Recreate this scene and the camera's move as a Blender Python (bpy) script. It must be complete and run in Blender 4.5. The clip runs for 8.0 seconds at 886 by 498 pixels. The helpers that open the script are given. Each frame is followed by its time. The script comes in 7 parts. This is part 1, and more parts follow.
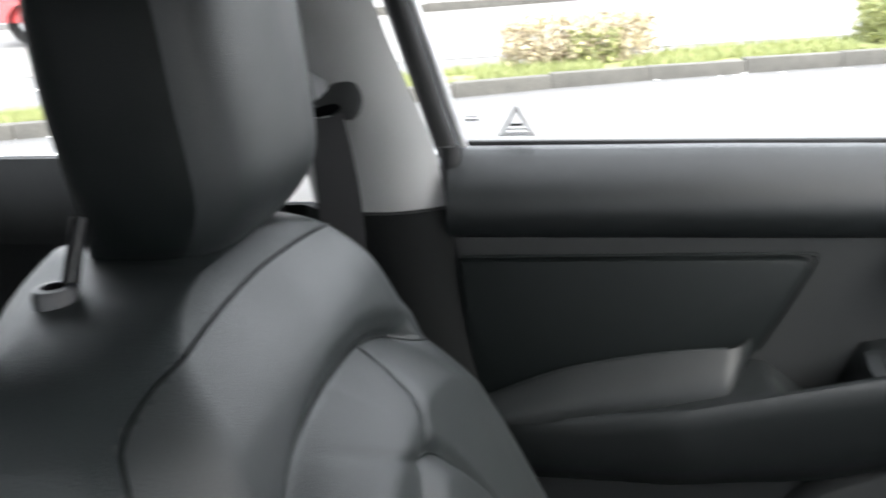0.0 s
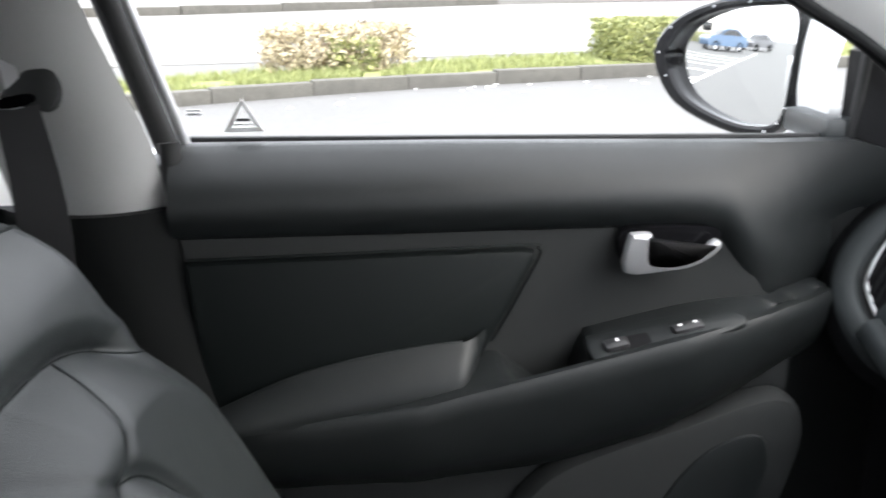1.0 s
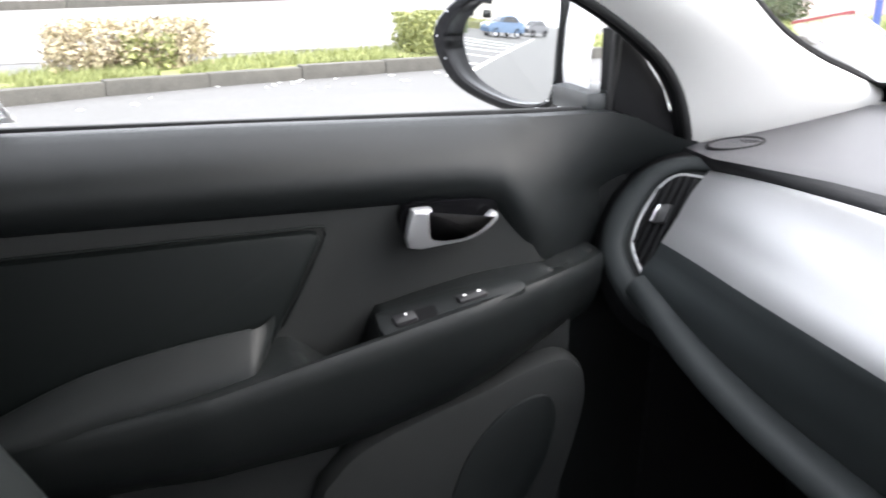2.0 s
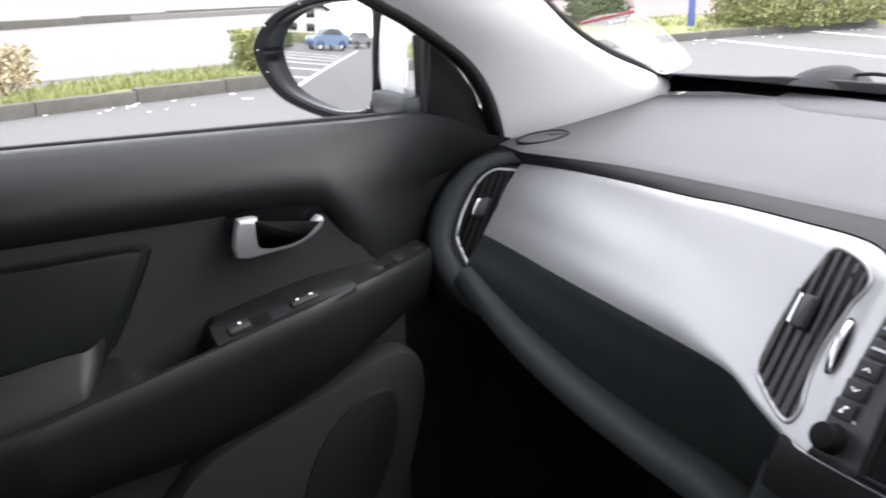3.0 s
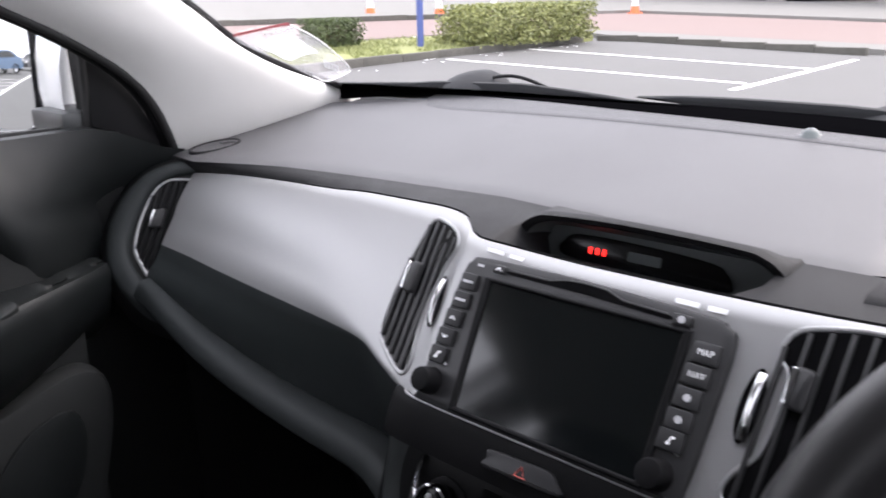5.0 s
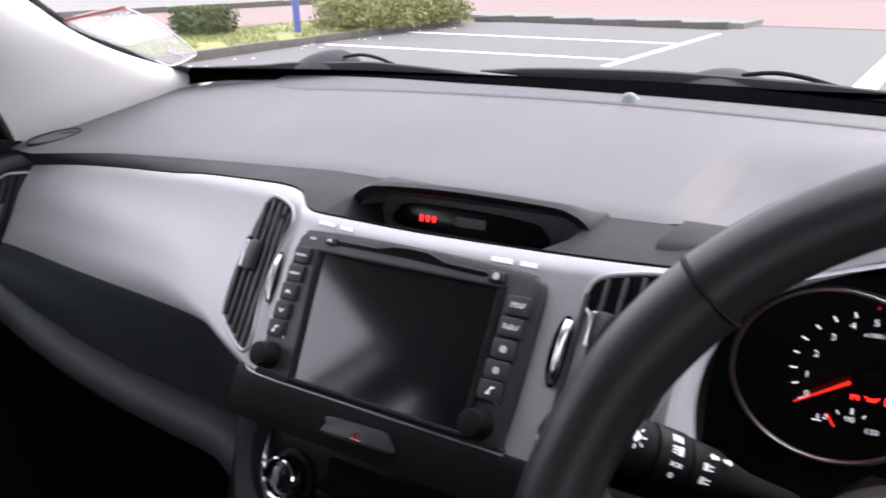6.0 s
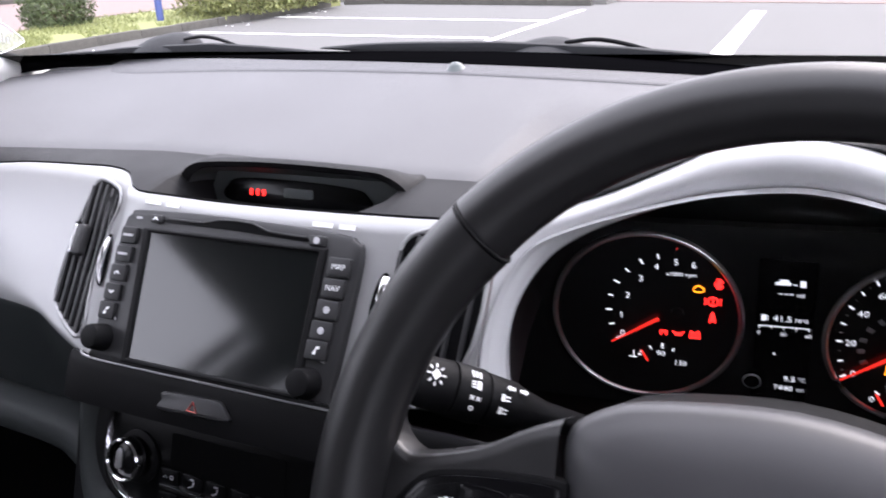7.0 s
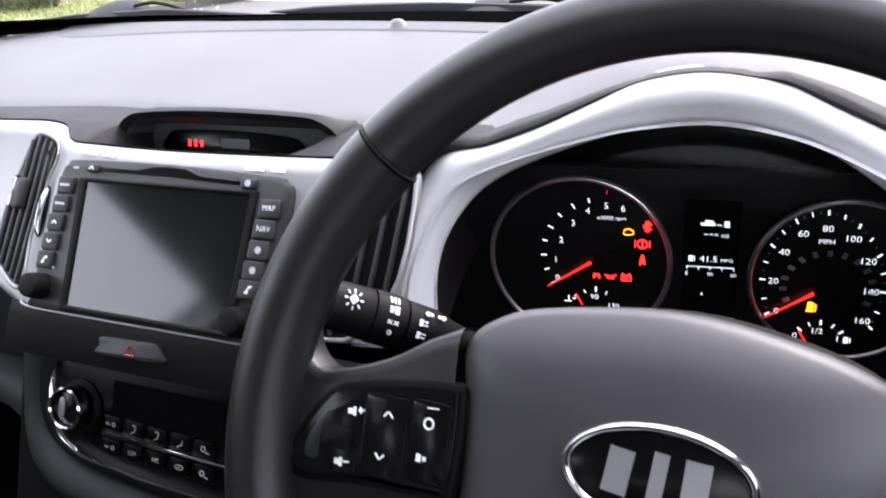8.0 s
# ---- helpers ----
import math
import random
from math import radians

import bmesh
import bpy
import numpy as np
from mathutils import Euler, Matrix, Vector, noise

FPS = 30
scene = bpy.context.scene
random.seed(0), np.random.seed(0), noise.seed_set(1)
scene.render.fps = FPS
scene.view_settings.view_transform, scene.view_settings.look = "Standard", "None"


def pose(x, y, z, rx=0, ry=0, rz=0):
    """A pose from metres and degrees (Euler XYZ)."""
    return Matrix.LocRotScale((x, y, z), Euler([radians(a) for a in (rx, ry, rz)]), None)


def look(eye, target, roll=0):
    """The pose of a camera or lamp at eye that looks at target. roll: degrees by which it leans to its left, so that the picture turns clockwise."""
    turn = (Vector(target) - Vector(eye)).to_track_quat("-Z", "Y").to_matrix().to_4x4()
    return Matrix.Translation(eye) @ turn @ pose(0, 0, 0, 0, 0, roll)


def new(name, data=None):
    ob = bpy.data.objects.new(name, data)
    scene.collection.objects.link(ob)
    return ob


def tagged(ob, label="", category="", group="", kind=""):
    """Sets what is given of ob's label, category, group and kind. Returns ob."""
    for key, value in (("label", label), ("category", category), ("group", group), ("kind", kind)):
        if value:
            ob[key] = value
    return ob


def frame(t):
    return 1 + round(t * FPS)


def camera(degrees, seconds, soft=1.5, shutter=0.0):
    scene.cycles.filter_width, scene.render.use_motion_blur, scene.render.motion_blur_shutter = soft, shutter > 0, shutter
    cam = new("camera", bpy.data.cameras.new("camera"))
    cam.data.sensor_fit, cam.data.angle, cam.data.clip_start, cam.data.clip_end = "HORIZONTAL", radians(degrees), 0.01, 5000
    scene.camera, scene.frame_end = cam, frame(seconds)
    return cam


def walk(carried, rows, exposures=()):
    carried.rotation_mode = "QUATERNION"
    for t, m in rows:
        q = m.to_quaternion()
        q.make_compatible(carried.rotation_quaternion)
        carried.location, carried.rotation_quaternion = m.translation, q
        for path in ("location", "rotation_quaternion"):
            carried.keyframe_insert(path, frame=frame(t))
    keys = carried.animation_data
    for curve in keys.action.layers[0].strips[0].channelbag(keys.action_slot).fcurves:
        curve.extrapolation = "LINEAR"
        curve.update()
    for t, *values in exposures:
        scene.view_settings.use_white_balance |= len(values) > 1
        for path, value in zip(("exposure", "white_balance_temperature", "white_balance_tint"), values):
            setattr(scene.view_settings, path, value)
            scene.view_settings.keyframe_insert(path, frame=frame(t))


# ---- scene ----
cam = camera(56.0, 8.0, soft=1.7, shutter=0.5)
PATH = [
    (0.0, (0.1539, 0.0482, 1.3978), (-0.7791, -0.1142, 1.0765), -3.06),
    (0.5, (0.1359, 0.0725, 1.3842), (-0.8096, 0.0698, 1.0585), -1.79),
    (1.0, (0.1280, 0.0875, 1.3776), (-0.8139, 0.1966, 1.0600), 0.20),
    (1.5, (0.1404, 0.0989, 1.3760), (-0.7816, 0.3268, 1.0630), 1.16),
    (2.0, (0.1433, 0.1244, 1.3624), (-0.7494, 0.4409, 1.0416), 0.45),
    (3.5, (0.2287, 0.1504, 1.3606), (-0.5647, 0.6813, 1.0630), -0.90),
    (4.0, (0.2534, 0.1668, 1.3586), (-0.5040, 0.7510, 1.0668), 0.20),
    (4.5, (0.2830, 0.1794, 1.3525), (-0.4238, 0.8267, 1.0670), -0.46),
    (6.0, (0.3606, 0.2079, 1.3377), (-0.1952, 0.9791, 1.0273), -2.53),
    (6.5, (0.3864, 0.2098, 1.3351), (-0.1029, 1.0210, 1.0147), -2.87),
    (7.0, (0.4151, 0.2096, 1.3286), (-0.0235, 1.0432, 0.9929), -3.68),
    (7.5, (0.4428, 0.2049, 1.3218), (0.0185, 1.0415, 0.9753), -4.52),
    (8.0, (0.4546, 0.2021, 1.3013), (0.0428, 1.0416, 0.9467), -3.88),
]
walk(cam, [(t, look(e, g, r)) for t, e, g, r in PATH], [(0.0, 2.4, 6430, 8), (0.5, 2.16, 6445, 8), (1.0, 2.2, 6460, 9), (1.6, 2.22, 6460, 10), (2.2, 2.08, 6470, 11), (3.4, 1.55, 6500, 14), (4.5, 1.42, 6500, 15), (6.0, 1.4, 6420, 18), (6.5, 1.48, 6380, 18), (7.3, 1.68, 6300, 19), (8.0, 1.85, 6300, 19)])
# ---------------------------------------------------------------- world, sun, exposure
world = bpy.data.worlds.new("overcast_sky")
scene.world = world
world.use_nodes = True
wn = world.node_tree
sky = wn.nodes.new("ShaderNodeTexSky")
sky.sky_type = "NISHITA"
sky.sun_disc = False
sky.sun_elevation, sky.sun_rotation = radians(42), radians(20)
sky.air_density, sky.dust_density, sky.ozone_density = 1.0, 6.0, 1.0
veil = wn.nodes.new("ShaderNodeMix")
veil.data_type = "RGBA"
veil.inputs[0].default_value = 0.8
wn.links.new(sky.outputs[0], veil.inputs[6])
veil.inputs[7].default_value = (11.0, 11.3, 11.9, 1)
wn.links.new(veil.outputs[2], wn.nodes["Background"].inputs[0])
wn.nodes["Background"].inputs[1].default_value = 0.13
sun = new("sun", bpy.data.lights.new("sun", "SUN"))
sun.data.energy, sun.data.angle, sun.data.color = 0.9, radians(35), (1.0, 0.97, 0.93)
sun.matrix_world = look((0, 0, 30), (-30 * math.sin(radians(20)) * 0.9, -30 * math.cos(radians(20)) * 0.9, 0))


# ---------------------------------------------------------------- materials
def mat(name, color, rough=0.6, metal=0.0, var=0.15, scale=30.0, fine=400.0, bump=0.15, spec=0.5, coat=0.0, island=0.0, tint=None):
    """A surface with two scales of variation in colour, roughness and relief."""
    m = bpy.data.materials.new(name)
    m.use_nodes = True
    nt = m.node_tree
    b = nt.nodes["Principled BSDF"]
    b.inputs["Metallic"].default_value = metal
    b.inputs["Specular IOR Level"].default_value = spec
    b.inputs["Coat Weight"].default_value = coat
    co = nt.nodes.new("ShaderNodeTexCoord")
    big, small = nt.nodes.new("ShaderNodeTexNoise"), nt.nodes.new("ShaderNodeTexNoise")
    big.inputs["Scale"].default_value, big.inputs["Detail"].default_value = scale, 5
    small.inputs["Scale"].default_value, small.inputs["Detail"].default_value = fine, 3
    for n in (big, small):
        nt.links.new(co.outputs["Object"], n.inputs["Vector"])
    mixed = nt.nodes.new("ShaderNodeMix")
    mixed.data_type = "RGBA"
    lo = [c * (1 - var) for c in color]
    hi = [min(1, c * (1 + var)) for c in (tint or color)]
    mixed.inputs[6].default_value, mixed.inputs[7].default_value = (*lo, 1), (*hi, 1)
    add = nt.nodes.new("ShaderNodeMath")
    add.operation = "ADD"
    half = nt.nodes.new("ShaderNodeMath")
    half.operation, half.inputs[1].default_value = "MULTIPLY", 0.5
    nt.links.new(big.outputs[0], add.inputs[0])
    nt.links.new(small.outputs[0], add.inputs[1])
    nt.links.new(add.outputs[0], half.inputs[0])
    fac = half.outputs[0]
    if island:
        geo = nt.nodes.new("ShaderNodeNewGeometry")
        mixin = nt.nodes.new("ShaderNodeMix")
        mixin.inputs[0].default_value = island
        nt.links.new(fac, mixin.inputs[2])
        nt.links.new(geo.outputs["Random Per Island"], mixin.inputs[3])
        fac = mixin.outputs[0]
    nt.links.new(fac, mixed.inputs[0])
    nt.links.new(mixed.outputs[2], b.inputs["Base Color"])
    ro = nt.nodes.new("ShaderNodeMapRange")
    ro.inputs["To Min"].default_value, ro.inputs["To Max"].default_value = rough - min(0.08, rough * 0.3), rough + min(0.08, rough * 0.3)
    nt.links.new(big.outputs[0], ro.inputs["Value"])
    nt.links.new(ro.outputs[0], b.inputs["Roughness"])
    if bump:
        bp = nt.nodes.new("ShaderNodeBump")
        bp.inputs["Strength"].default_value, bp.inputs["Distance"].default_value = bump, 0.001
        nt.links.new(small.outputs[0], bp.inputs["Height"])
        nt.links.new(bp.outputs[0], b.inputs["Normal"])
    return m


def glow(name, color, strength):
    m = bpy.data.materials.new(name)
    m.use_nodes = True
    b = m.node_tree.nodes["Principled BSDF"]
    b.inputs["Base Color"].default_value = (*color, 1)
    b.inputs["Emission Color"].default_value = (*color, 1)
    b.inputs["Emission Strength"].default_value = strength
    return m


def pane(name, gloss=0.05, tint=(1, 1, 1)):
    m = bpy.data.materials.new(name)
    m.use_nodes = True
    nt = m.node_tree
    nt.nodes.remove(nt.nodes["Principled BSDF"])
    tr, gl, mx = nt.nodes.new("ShaderNodeBsdfTransparent"), nt.nodes.new("ShaderNodeBsdfGlossy"), nt.nodes.new("ShaderNodeMixShader")
    tr.inputs[0].default_value = (*tint, 1)
    gl.inputs["Roughness"].default_value = 0.01
    mx.inputs[0].default_value = gloss
    nt.links.new(tr.outputs[0], mx.inputs[1])
    nt.links.new(gl.outputs[0], mx.inputs[2])
    nt.links.new(mx.outputs[0], nt.nodes["Material Output"].inputs[0])
    return m


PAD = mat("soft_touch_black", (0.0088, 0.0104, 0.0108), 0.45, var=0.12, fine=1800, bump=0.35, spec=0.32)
DASHSHADE = mat("dash_shade_strip", (0.048, 0.047, 0.051), 0.5, var=0.04, scale=6, fine=1600, bump=0.4, spec=0.5)
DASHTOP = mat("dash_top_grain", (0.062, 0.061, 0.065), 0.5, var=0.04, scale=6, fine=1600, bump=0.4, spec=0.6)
HOODIN = mat("slate_hood_lining", (0.085, 0.094, 0.096), 0.6, var=0.05, scale=8, fine=1600, bump=0.2, spec=0.3)
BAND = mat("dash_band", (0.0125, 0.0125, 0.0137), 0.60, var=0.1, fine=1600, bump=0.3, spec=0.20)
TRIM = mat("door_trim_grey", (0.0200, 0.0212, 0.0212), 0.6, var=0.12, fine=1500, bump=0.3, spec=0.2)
INSERT = mat("door_insert_leather", (0.0045, 0.0062, 0.0062), 0.55, var=0.15, fine=900, bump=0.4, spec=0.18)
LOWER = mat("lower_plastic", (0.0058, 0.0064, 0.0065), 0.65, var=0.15, fine=1200, bump=0.3, spec=0.10)
GLOVE = mat("glovebox_slate", (0.018, 0.021, 0.022), 0.40, var=0.1, fine=1500, bump=0.2)
RINGMAT = mat("matt_slate_plastic", (0.0210, 0.0245, 0.0255), 0.58, var=0.1, fine=1500, bump=0.3, spec=0.3)
GUNMETAL = mat("dark_slate_lid", (0.035, 0.041, 0.043), 0.42, metal=0.4, var=0.06, scale=12, fine=1500, bump=0.08)
SILVER = mat("brushed_silver_paint", (0.38, 0.38, 0.384), 0.41, metal=0.60, var=0.05, scale=12, fine=1500, bump=0.05)
ARCHPAINT = mat("satin_silver_paint", (0.57, 0.57, 0.577), 0.62, metal=0.05, var=0.04, scale=12, fine=1800, bump=0.05)
VOID = mat("flat_black", (0.0022, 0.0022, 0.0026), 0.95, var=0.15, fine=1200, bump=0.1, spec=0.0)
LINING = mat("satin_black_lining", (0.013, 0.013, 0.014), 0.6, var=0.12, fine=1500, bump=0.1, spec=0.12)
LAMPWINDOW = mat("grey_lamp_window", (0.085, 0.10, 0.10), 0.3, var=0.06, bump=0.0)
LEVER = mat("satin_lever", (0.42, 0.42, 0.43), 0.38, metal=0.7, var=0.02, scale=6, bump=0.0)
CHROME = mat("chrome", (0.8, 0.8, 0.82), 0.1, metal=1.0, var=0.03, bump=0.0)
SATIN = mat("satin_metal", (0.60, 0.60, 0.61), 0.34, metal=0.85, var=0.02, scale=6, bump=0.0)
# gloss black darkened to hold the shade under the stack's ledge
SHADEBLACK = mat("shaded_gloss_black", (0.0028, 0.0028, 0.0033), 0.32, var=0.1, bump=0.02, spec=0.10)
BLACK = mat("gloss_black", (0.004, 0.004, 0.0047), 0.20, var=0.1, bump=0.02, spec=0.25)
MATTE = mat("matte_black", (0.0055, 0.0055, 0.0062), 0.55, var=0.15, fine=1200, bump=0.15, spec=0.14)
KEYMAT = mat("button_black", (0.017, 0.017, 0.0185), 0.45, var=0.12, fine=1200, bump=0.15)
SCREEN = mat("screen_glass", (0.0035, 0.0045, 0.005), 0.10, var=0.05, bump=0.0, spec=0.80)
RUBBER = mat("rubber", (0.006, 0.006, 0.0065), 0.7, var=0.2, fine=600, bump=0.2)
PILLAR = mat("pillar_cloth_grey", (0.55, 0.545, 0.53), 0.8, var=0.05, fine=1800, bump=0.25)
PILLARGREY = mat("pillar_mid_grey", (0.30, 0.30, 0.295), 0.65, var=0.05, fine=1800, bump=0.2)
HEADLINER = mat("headliner_cloth", (0.55, 0.54, 0.52), 0.9, var=0.05, fine=1800, bump=0.3)
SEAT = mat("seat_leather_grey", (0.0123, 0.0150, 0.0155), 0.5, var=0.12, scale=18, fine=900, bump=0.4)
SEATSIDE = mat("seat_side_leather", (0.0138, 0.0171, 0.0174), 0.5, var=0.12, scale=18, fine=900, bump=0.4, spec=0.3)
SEATDARK = mat("seat_shade_and_seams", (0.0045, 0.0060, 0.0060), 0.5, var=0.15, scale=18, fine=900, bump=0.4, spec=0.12)
LEATHER = mat("wheel_leather", (0.0125, 0.0122, 0.0132), 0.36, var=0.12, scale=25, fine=2600, bump=0.10)
HUB = mat("airbag_cover", (0.046, 0.045, 0.049), 0.42, var=0.08, fine=2600, bump=0.10)
BELT = mat("belt_webbing", (0.018, 0.018, 0.019), 0.75, var=0.2, fine=1500, bump=0.4)
WHITE = mat("white_body_paint", (0.80, 0.81, 0.82), 0.2, var=0.02, bump=0.0, coat=0.6)
# white print, brightened by a faint added glow
PRINT = glow("white_print_glow", (0.75, 0.76, 0.78), 0.12)
PRINTDIM = mat("grey_print", (0.5, 0.5, 0.52), 0.5, bump=0.0)
DIAL = mat("dial_black", (0.008, 0.008, 0.009), 0.35, var=0.1, bump=0.0)
RED = glow("red_light", (1.0, 0.02, 0.015), 1.3)
AMBER = glow("amber_light", (1.0, 0.28, 0.01), 1.2)
WHITEGLOW = glow("dial_white", (0.80, 0.84, 0.90), 0.40)
NEEDLE = glow("needle_red", (0.80, 0.025, 0.015), 0.55)
GLASS = pane("window_glass", 0.03)
LENS = pane("clear_plastic_lens", 0.007)
MIRROR = mat("mirror_silver", (0.72, 0.73, 0.73), 0.02, metal=1.0, var=0.0, bump=0.0)
ASPHALT = mat("asphalt", (0.112, 0.111, 0.109), 0.85, var=0.38, scale=0.8, fine=22, bump=0.6)
REDROAD = mat("red_road_surface", (0.190, 0.137, 0.126), 0.85, var=0.15, scale=0.5, fine=60, bump=0.4)
PAVING = mat("pavement_grey", (0.165, 0.160, 0.150), 0.85, var=0.15, scale=0.8, fine=50, bump=0.4)
KERB = mat("kerb_concrete", (0.085, 0.081, 0.071), 0.9, var=0.75, scale=9, fine=60, bump=0.6)
LINE = mat("road_line_paint", (0.78, 0.78, 0.76), 0.7, var=0.1, scale=4, fine=60, bump=0.3)
GRASS = mat("grass_blades", (0.17, 0.205, 0.065), 0.8, var=0.35, scale=3, fine=40, bump=0.0, island=0.6, tint=(0.25, 0.265, 0.11))
SOIL = mat("grass_ground", (0.15, 0.17, 0.065), 0.95, var=0.35, scale=2, fine=30, bump=0.5, tint=(0.26, 0.27, 0.10))
LEAF = mat("hedge_leaves", (0.105, 0.135, 0.040), 0.6, var=0.45, scale=4, fine=30, bump=0.0, island=0.7, tint=(0.30, 0.31, 0.12))
LEAFDARK = mat("dark_hedge_leaves", (0.045, 0.065, 0.025), 0.6, var=0.4, scale=4, fine=30, bump=0.0, island=0.7, tint=(0.10, 0.13, 0.05))
LEAFPALE = mat("bare_shrub_leaves", (0.24, 0.17, 0.10), 0.7, var=0.5, scale=4, fine=30, bump=0.0, island=0.8, tint=(0.50, 0.44, 0.30))
TWIG = mat("twigs", (0.13, 0.085, 0.055), 0.8, var=0.3, bump=0.2)
BLUE = mat("blue_post_paint", (0.07, 0.10, 0.30), 0.45, var=0.12, bump=0.1)
CONE = mat("cone_orange", (0.80, 0.17, 0.06), 0.55, var=0.1, bump=0.1)
CONEWHITE = mat("cone_white", (0.8, 0.8, 0.8), 0.5, var=0.05, bump=0.0)


# ---------------------------------------------------------------- building blocks
def thing(name, at, label, category, group="", kind=""):
    ob = new(name)
    ob.location = at
    ob.empty_display_size = 0.05
    return tagged(ob, label, category, group, kind)


def base_of(ob):
    v = Vector((0, 0, 0))
    while ob:
        v += ob.location
        ob = ob.parent
    return v


def finish(name, bm, material, angle=38):
    bmesh.ops.recalc_face_normals(bm, faces=bm.faces)
    me = bpy.data.meshes.new(name)
    bm.to_mesh(me)
    bm.free()
    me.materials.append(material)
    me.shade_smooth()
    me.set_sharp_from_angle(angle=radians(angle))
    return new(name, me)


def part(name, bm, material, parent, label="", angle=38):
    """One mesh under a thing or under a part; bm in world coordinates."""
    bmesh.ops.translate(bm, vec=-base_of(parent), verts=bm.verts)
    ob = finish(name, bm, material, angle)
    ob.parent = parent
    if label:
        ob["label"] = label
    return ob


def solo(name, bm, material, label, category, group="", kind="", angle=38):
    return tagged(finish(name, bm, material, angle), label, category, group, kind)


def skin(rows, closed_u=False, closed_v=False, bm=None):
    """Quads over rows of points."""
    bm = bm or bmesh.new()
    vs = [[bm.verts.new(p) for p in r] for r in rows]
    n, m = len(vs), len(vs[0])
    for i in range(n if closed_v else n - 1):
        for j in range(m if closed_u else m - 1):
            a, b, c, d = vs[i][j], vs[i][(j + 1) % m], vs[(i + 1) % n][(j + 1) % m], vs[(i + 1) % n][j]
            bm.faces.new((a, b, c, d))
    return bm


def thick(bm, amount):
    """Gives a sheet thickness, away from its normals."""
    bmesh.ops.recalc_face_normals(bm, faces=bm.faces)
    bmesh.ops.solidify(bm, geom=list(bm.faces), thickness=amount)
    return bm


def plane_map(origin, xa, ya):
    """u along xa, v along ya, o out of the plane."""
    o, x = Vector(origin), Vector(xa).normalized()
    z = x.cross(Vector(ya)).normalized()
    y = z.cross(x)
    return lambda u, v, h=0.0: o + x * u + y * v + z * h


def inset(poly, d):
    """The polygon with its edges moved inwards by d."""
    n, out = len(poly), []
    area = sum(poly[i][0] * poly[(i + 1) % n][1] - poly[(i + 1) % n][0] * poly[i][1] for i in range(n))
    s = 1 if area > 0 else -1
    for i in range(n):
        p, a, b = Vector(poly[i]), Vector(poly[i - 1]), Vector(poly[(i + 1) % n])
        e, g = (p - a), (b - p)
        e, g = (e.normalized() if e.length > 1e-9 else g.normalized()), (g.normalized() if g.length > 1e-9 else e.normalized())
        na, nb = Vector((-e.y, e.x)) * s, Vector((-g.y, g.x)) * s
        k = na + nb
        k = k / max(0.35, k.dot(na))
        out.append(tuple(p + k * d))
    return out


def smooth(ctrl, per=6, closed=True):
    """Catmull-Rom through control points."""
    n, out = len(ctrl), []
    for i in range(n if closed else n - 1):
        q = [ctrl[(i + k) % n] if closed else ctrl[min(max(i + k, 0), n - 1)] for k in (-1, 0, 1, 2)]
        for s in range(per):
            t = s / per
            out.append(tuple(0.5 * (2 * b + (c - a) * t + (2 * a - 5 * b + 4 * c - d) * t * t + (3 * b - a - 3 * c + d) * t ** 3) for a, b, c, d in zip(*q)))
    if not closed:
        out.append(tuple(ctrl[-1]))
    return out


def along(ctrl, x):
    """Straight-line value of y at x through (x, y) pairs."""
    if x <= ctrl[0][0]:
        return ctrl[0][1]
    for (a, p), (b, q) in zip(ctrl, ctrl[1:]):
        if x <= b:
            return p + (q - p) * (x - a) / (b - a)
    return ctrl[-1][1]


def rounded(w, h, r, n=4, cx=0.0, cy=0.0):
    r = min(r, w / 2 - 1e-5, h / 2 - 1e-5)
    out = []
    for sx, sy, a0 in ((1, 1, 0), (-1, 1, 90), (-1, -1, 180), (1, -1, 270)):
        for k in range(n + 1):
            a = radians(a0 + 90 * k / n)
            out.append((cx + sx * (w / 2 - r) + r * math.cos(a), cy + sy * (h / 2 - r) + r * math.sin(a)))
    return out


def oval(a, b, n=32, cx=0.0, cy=0.0, start=0.0):
    return [(cx + a * math.cos(radians(start) + 2 * math.pi * k / n), cy + b * math.sin(radians(start) + 2 * math.pi * k / n)) for k in range(n)]


def slab(fn, poly, low, high, bevel=0.0, bm=None):
    """A plate over poly (u, v) from height low to high, with a softened front edge."""
    bm = bm or bmesh.new()
    levels = [(poly, low)]
    if bevel:
        levels += [(poly, high - bevel), (inset(poly, bevel * 0.3), high - bevel * 0.3), (inset(poly, bevel), high)]
    else:
        levels += [(poly, high)]
    rings = [[bm.verts.new(fn(u, v, h)) for u, v in p] for p, h in levels]
    n = len(poly)
    for a, b in zip(rings, rings[1:]):
        for i in range(n):
            bm.faces.new((a[i], a[(i + 1) % n], b[(i + 1) % n], b[i]))
    bm.faces.new(rings[-1])
    bm.faces.new(rings[0][::-1])
    return bm


def collar(fn, outer, inner, low, high, bevel=0.0, bm=None):
    """A frame between two loops with as many points."""
    b = bevel
    levels = [(outer, low), (outer, high - b), (inset(outer, b), high), (inset(inner, -b), high), (inner, high - b), (inner, low)]
    return skin([[fn(u, v, h) for u, v in p] for p, h in levels], closed_u=True, closed_v=True, bm=bm)


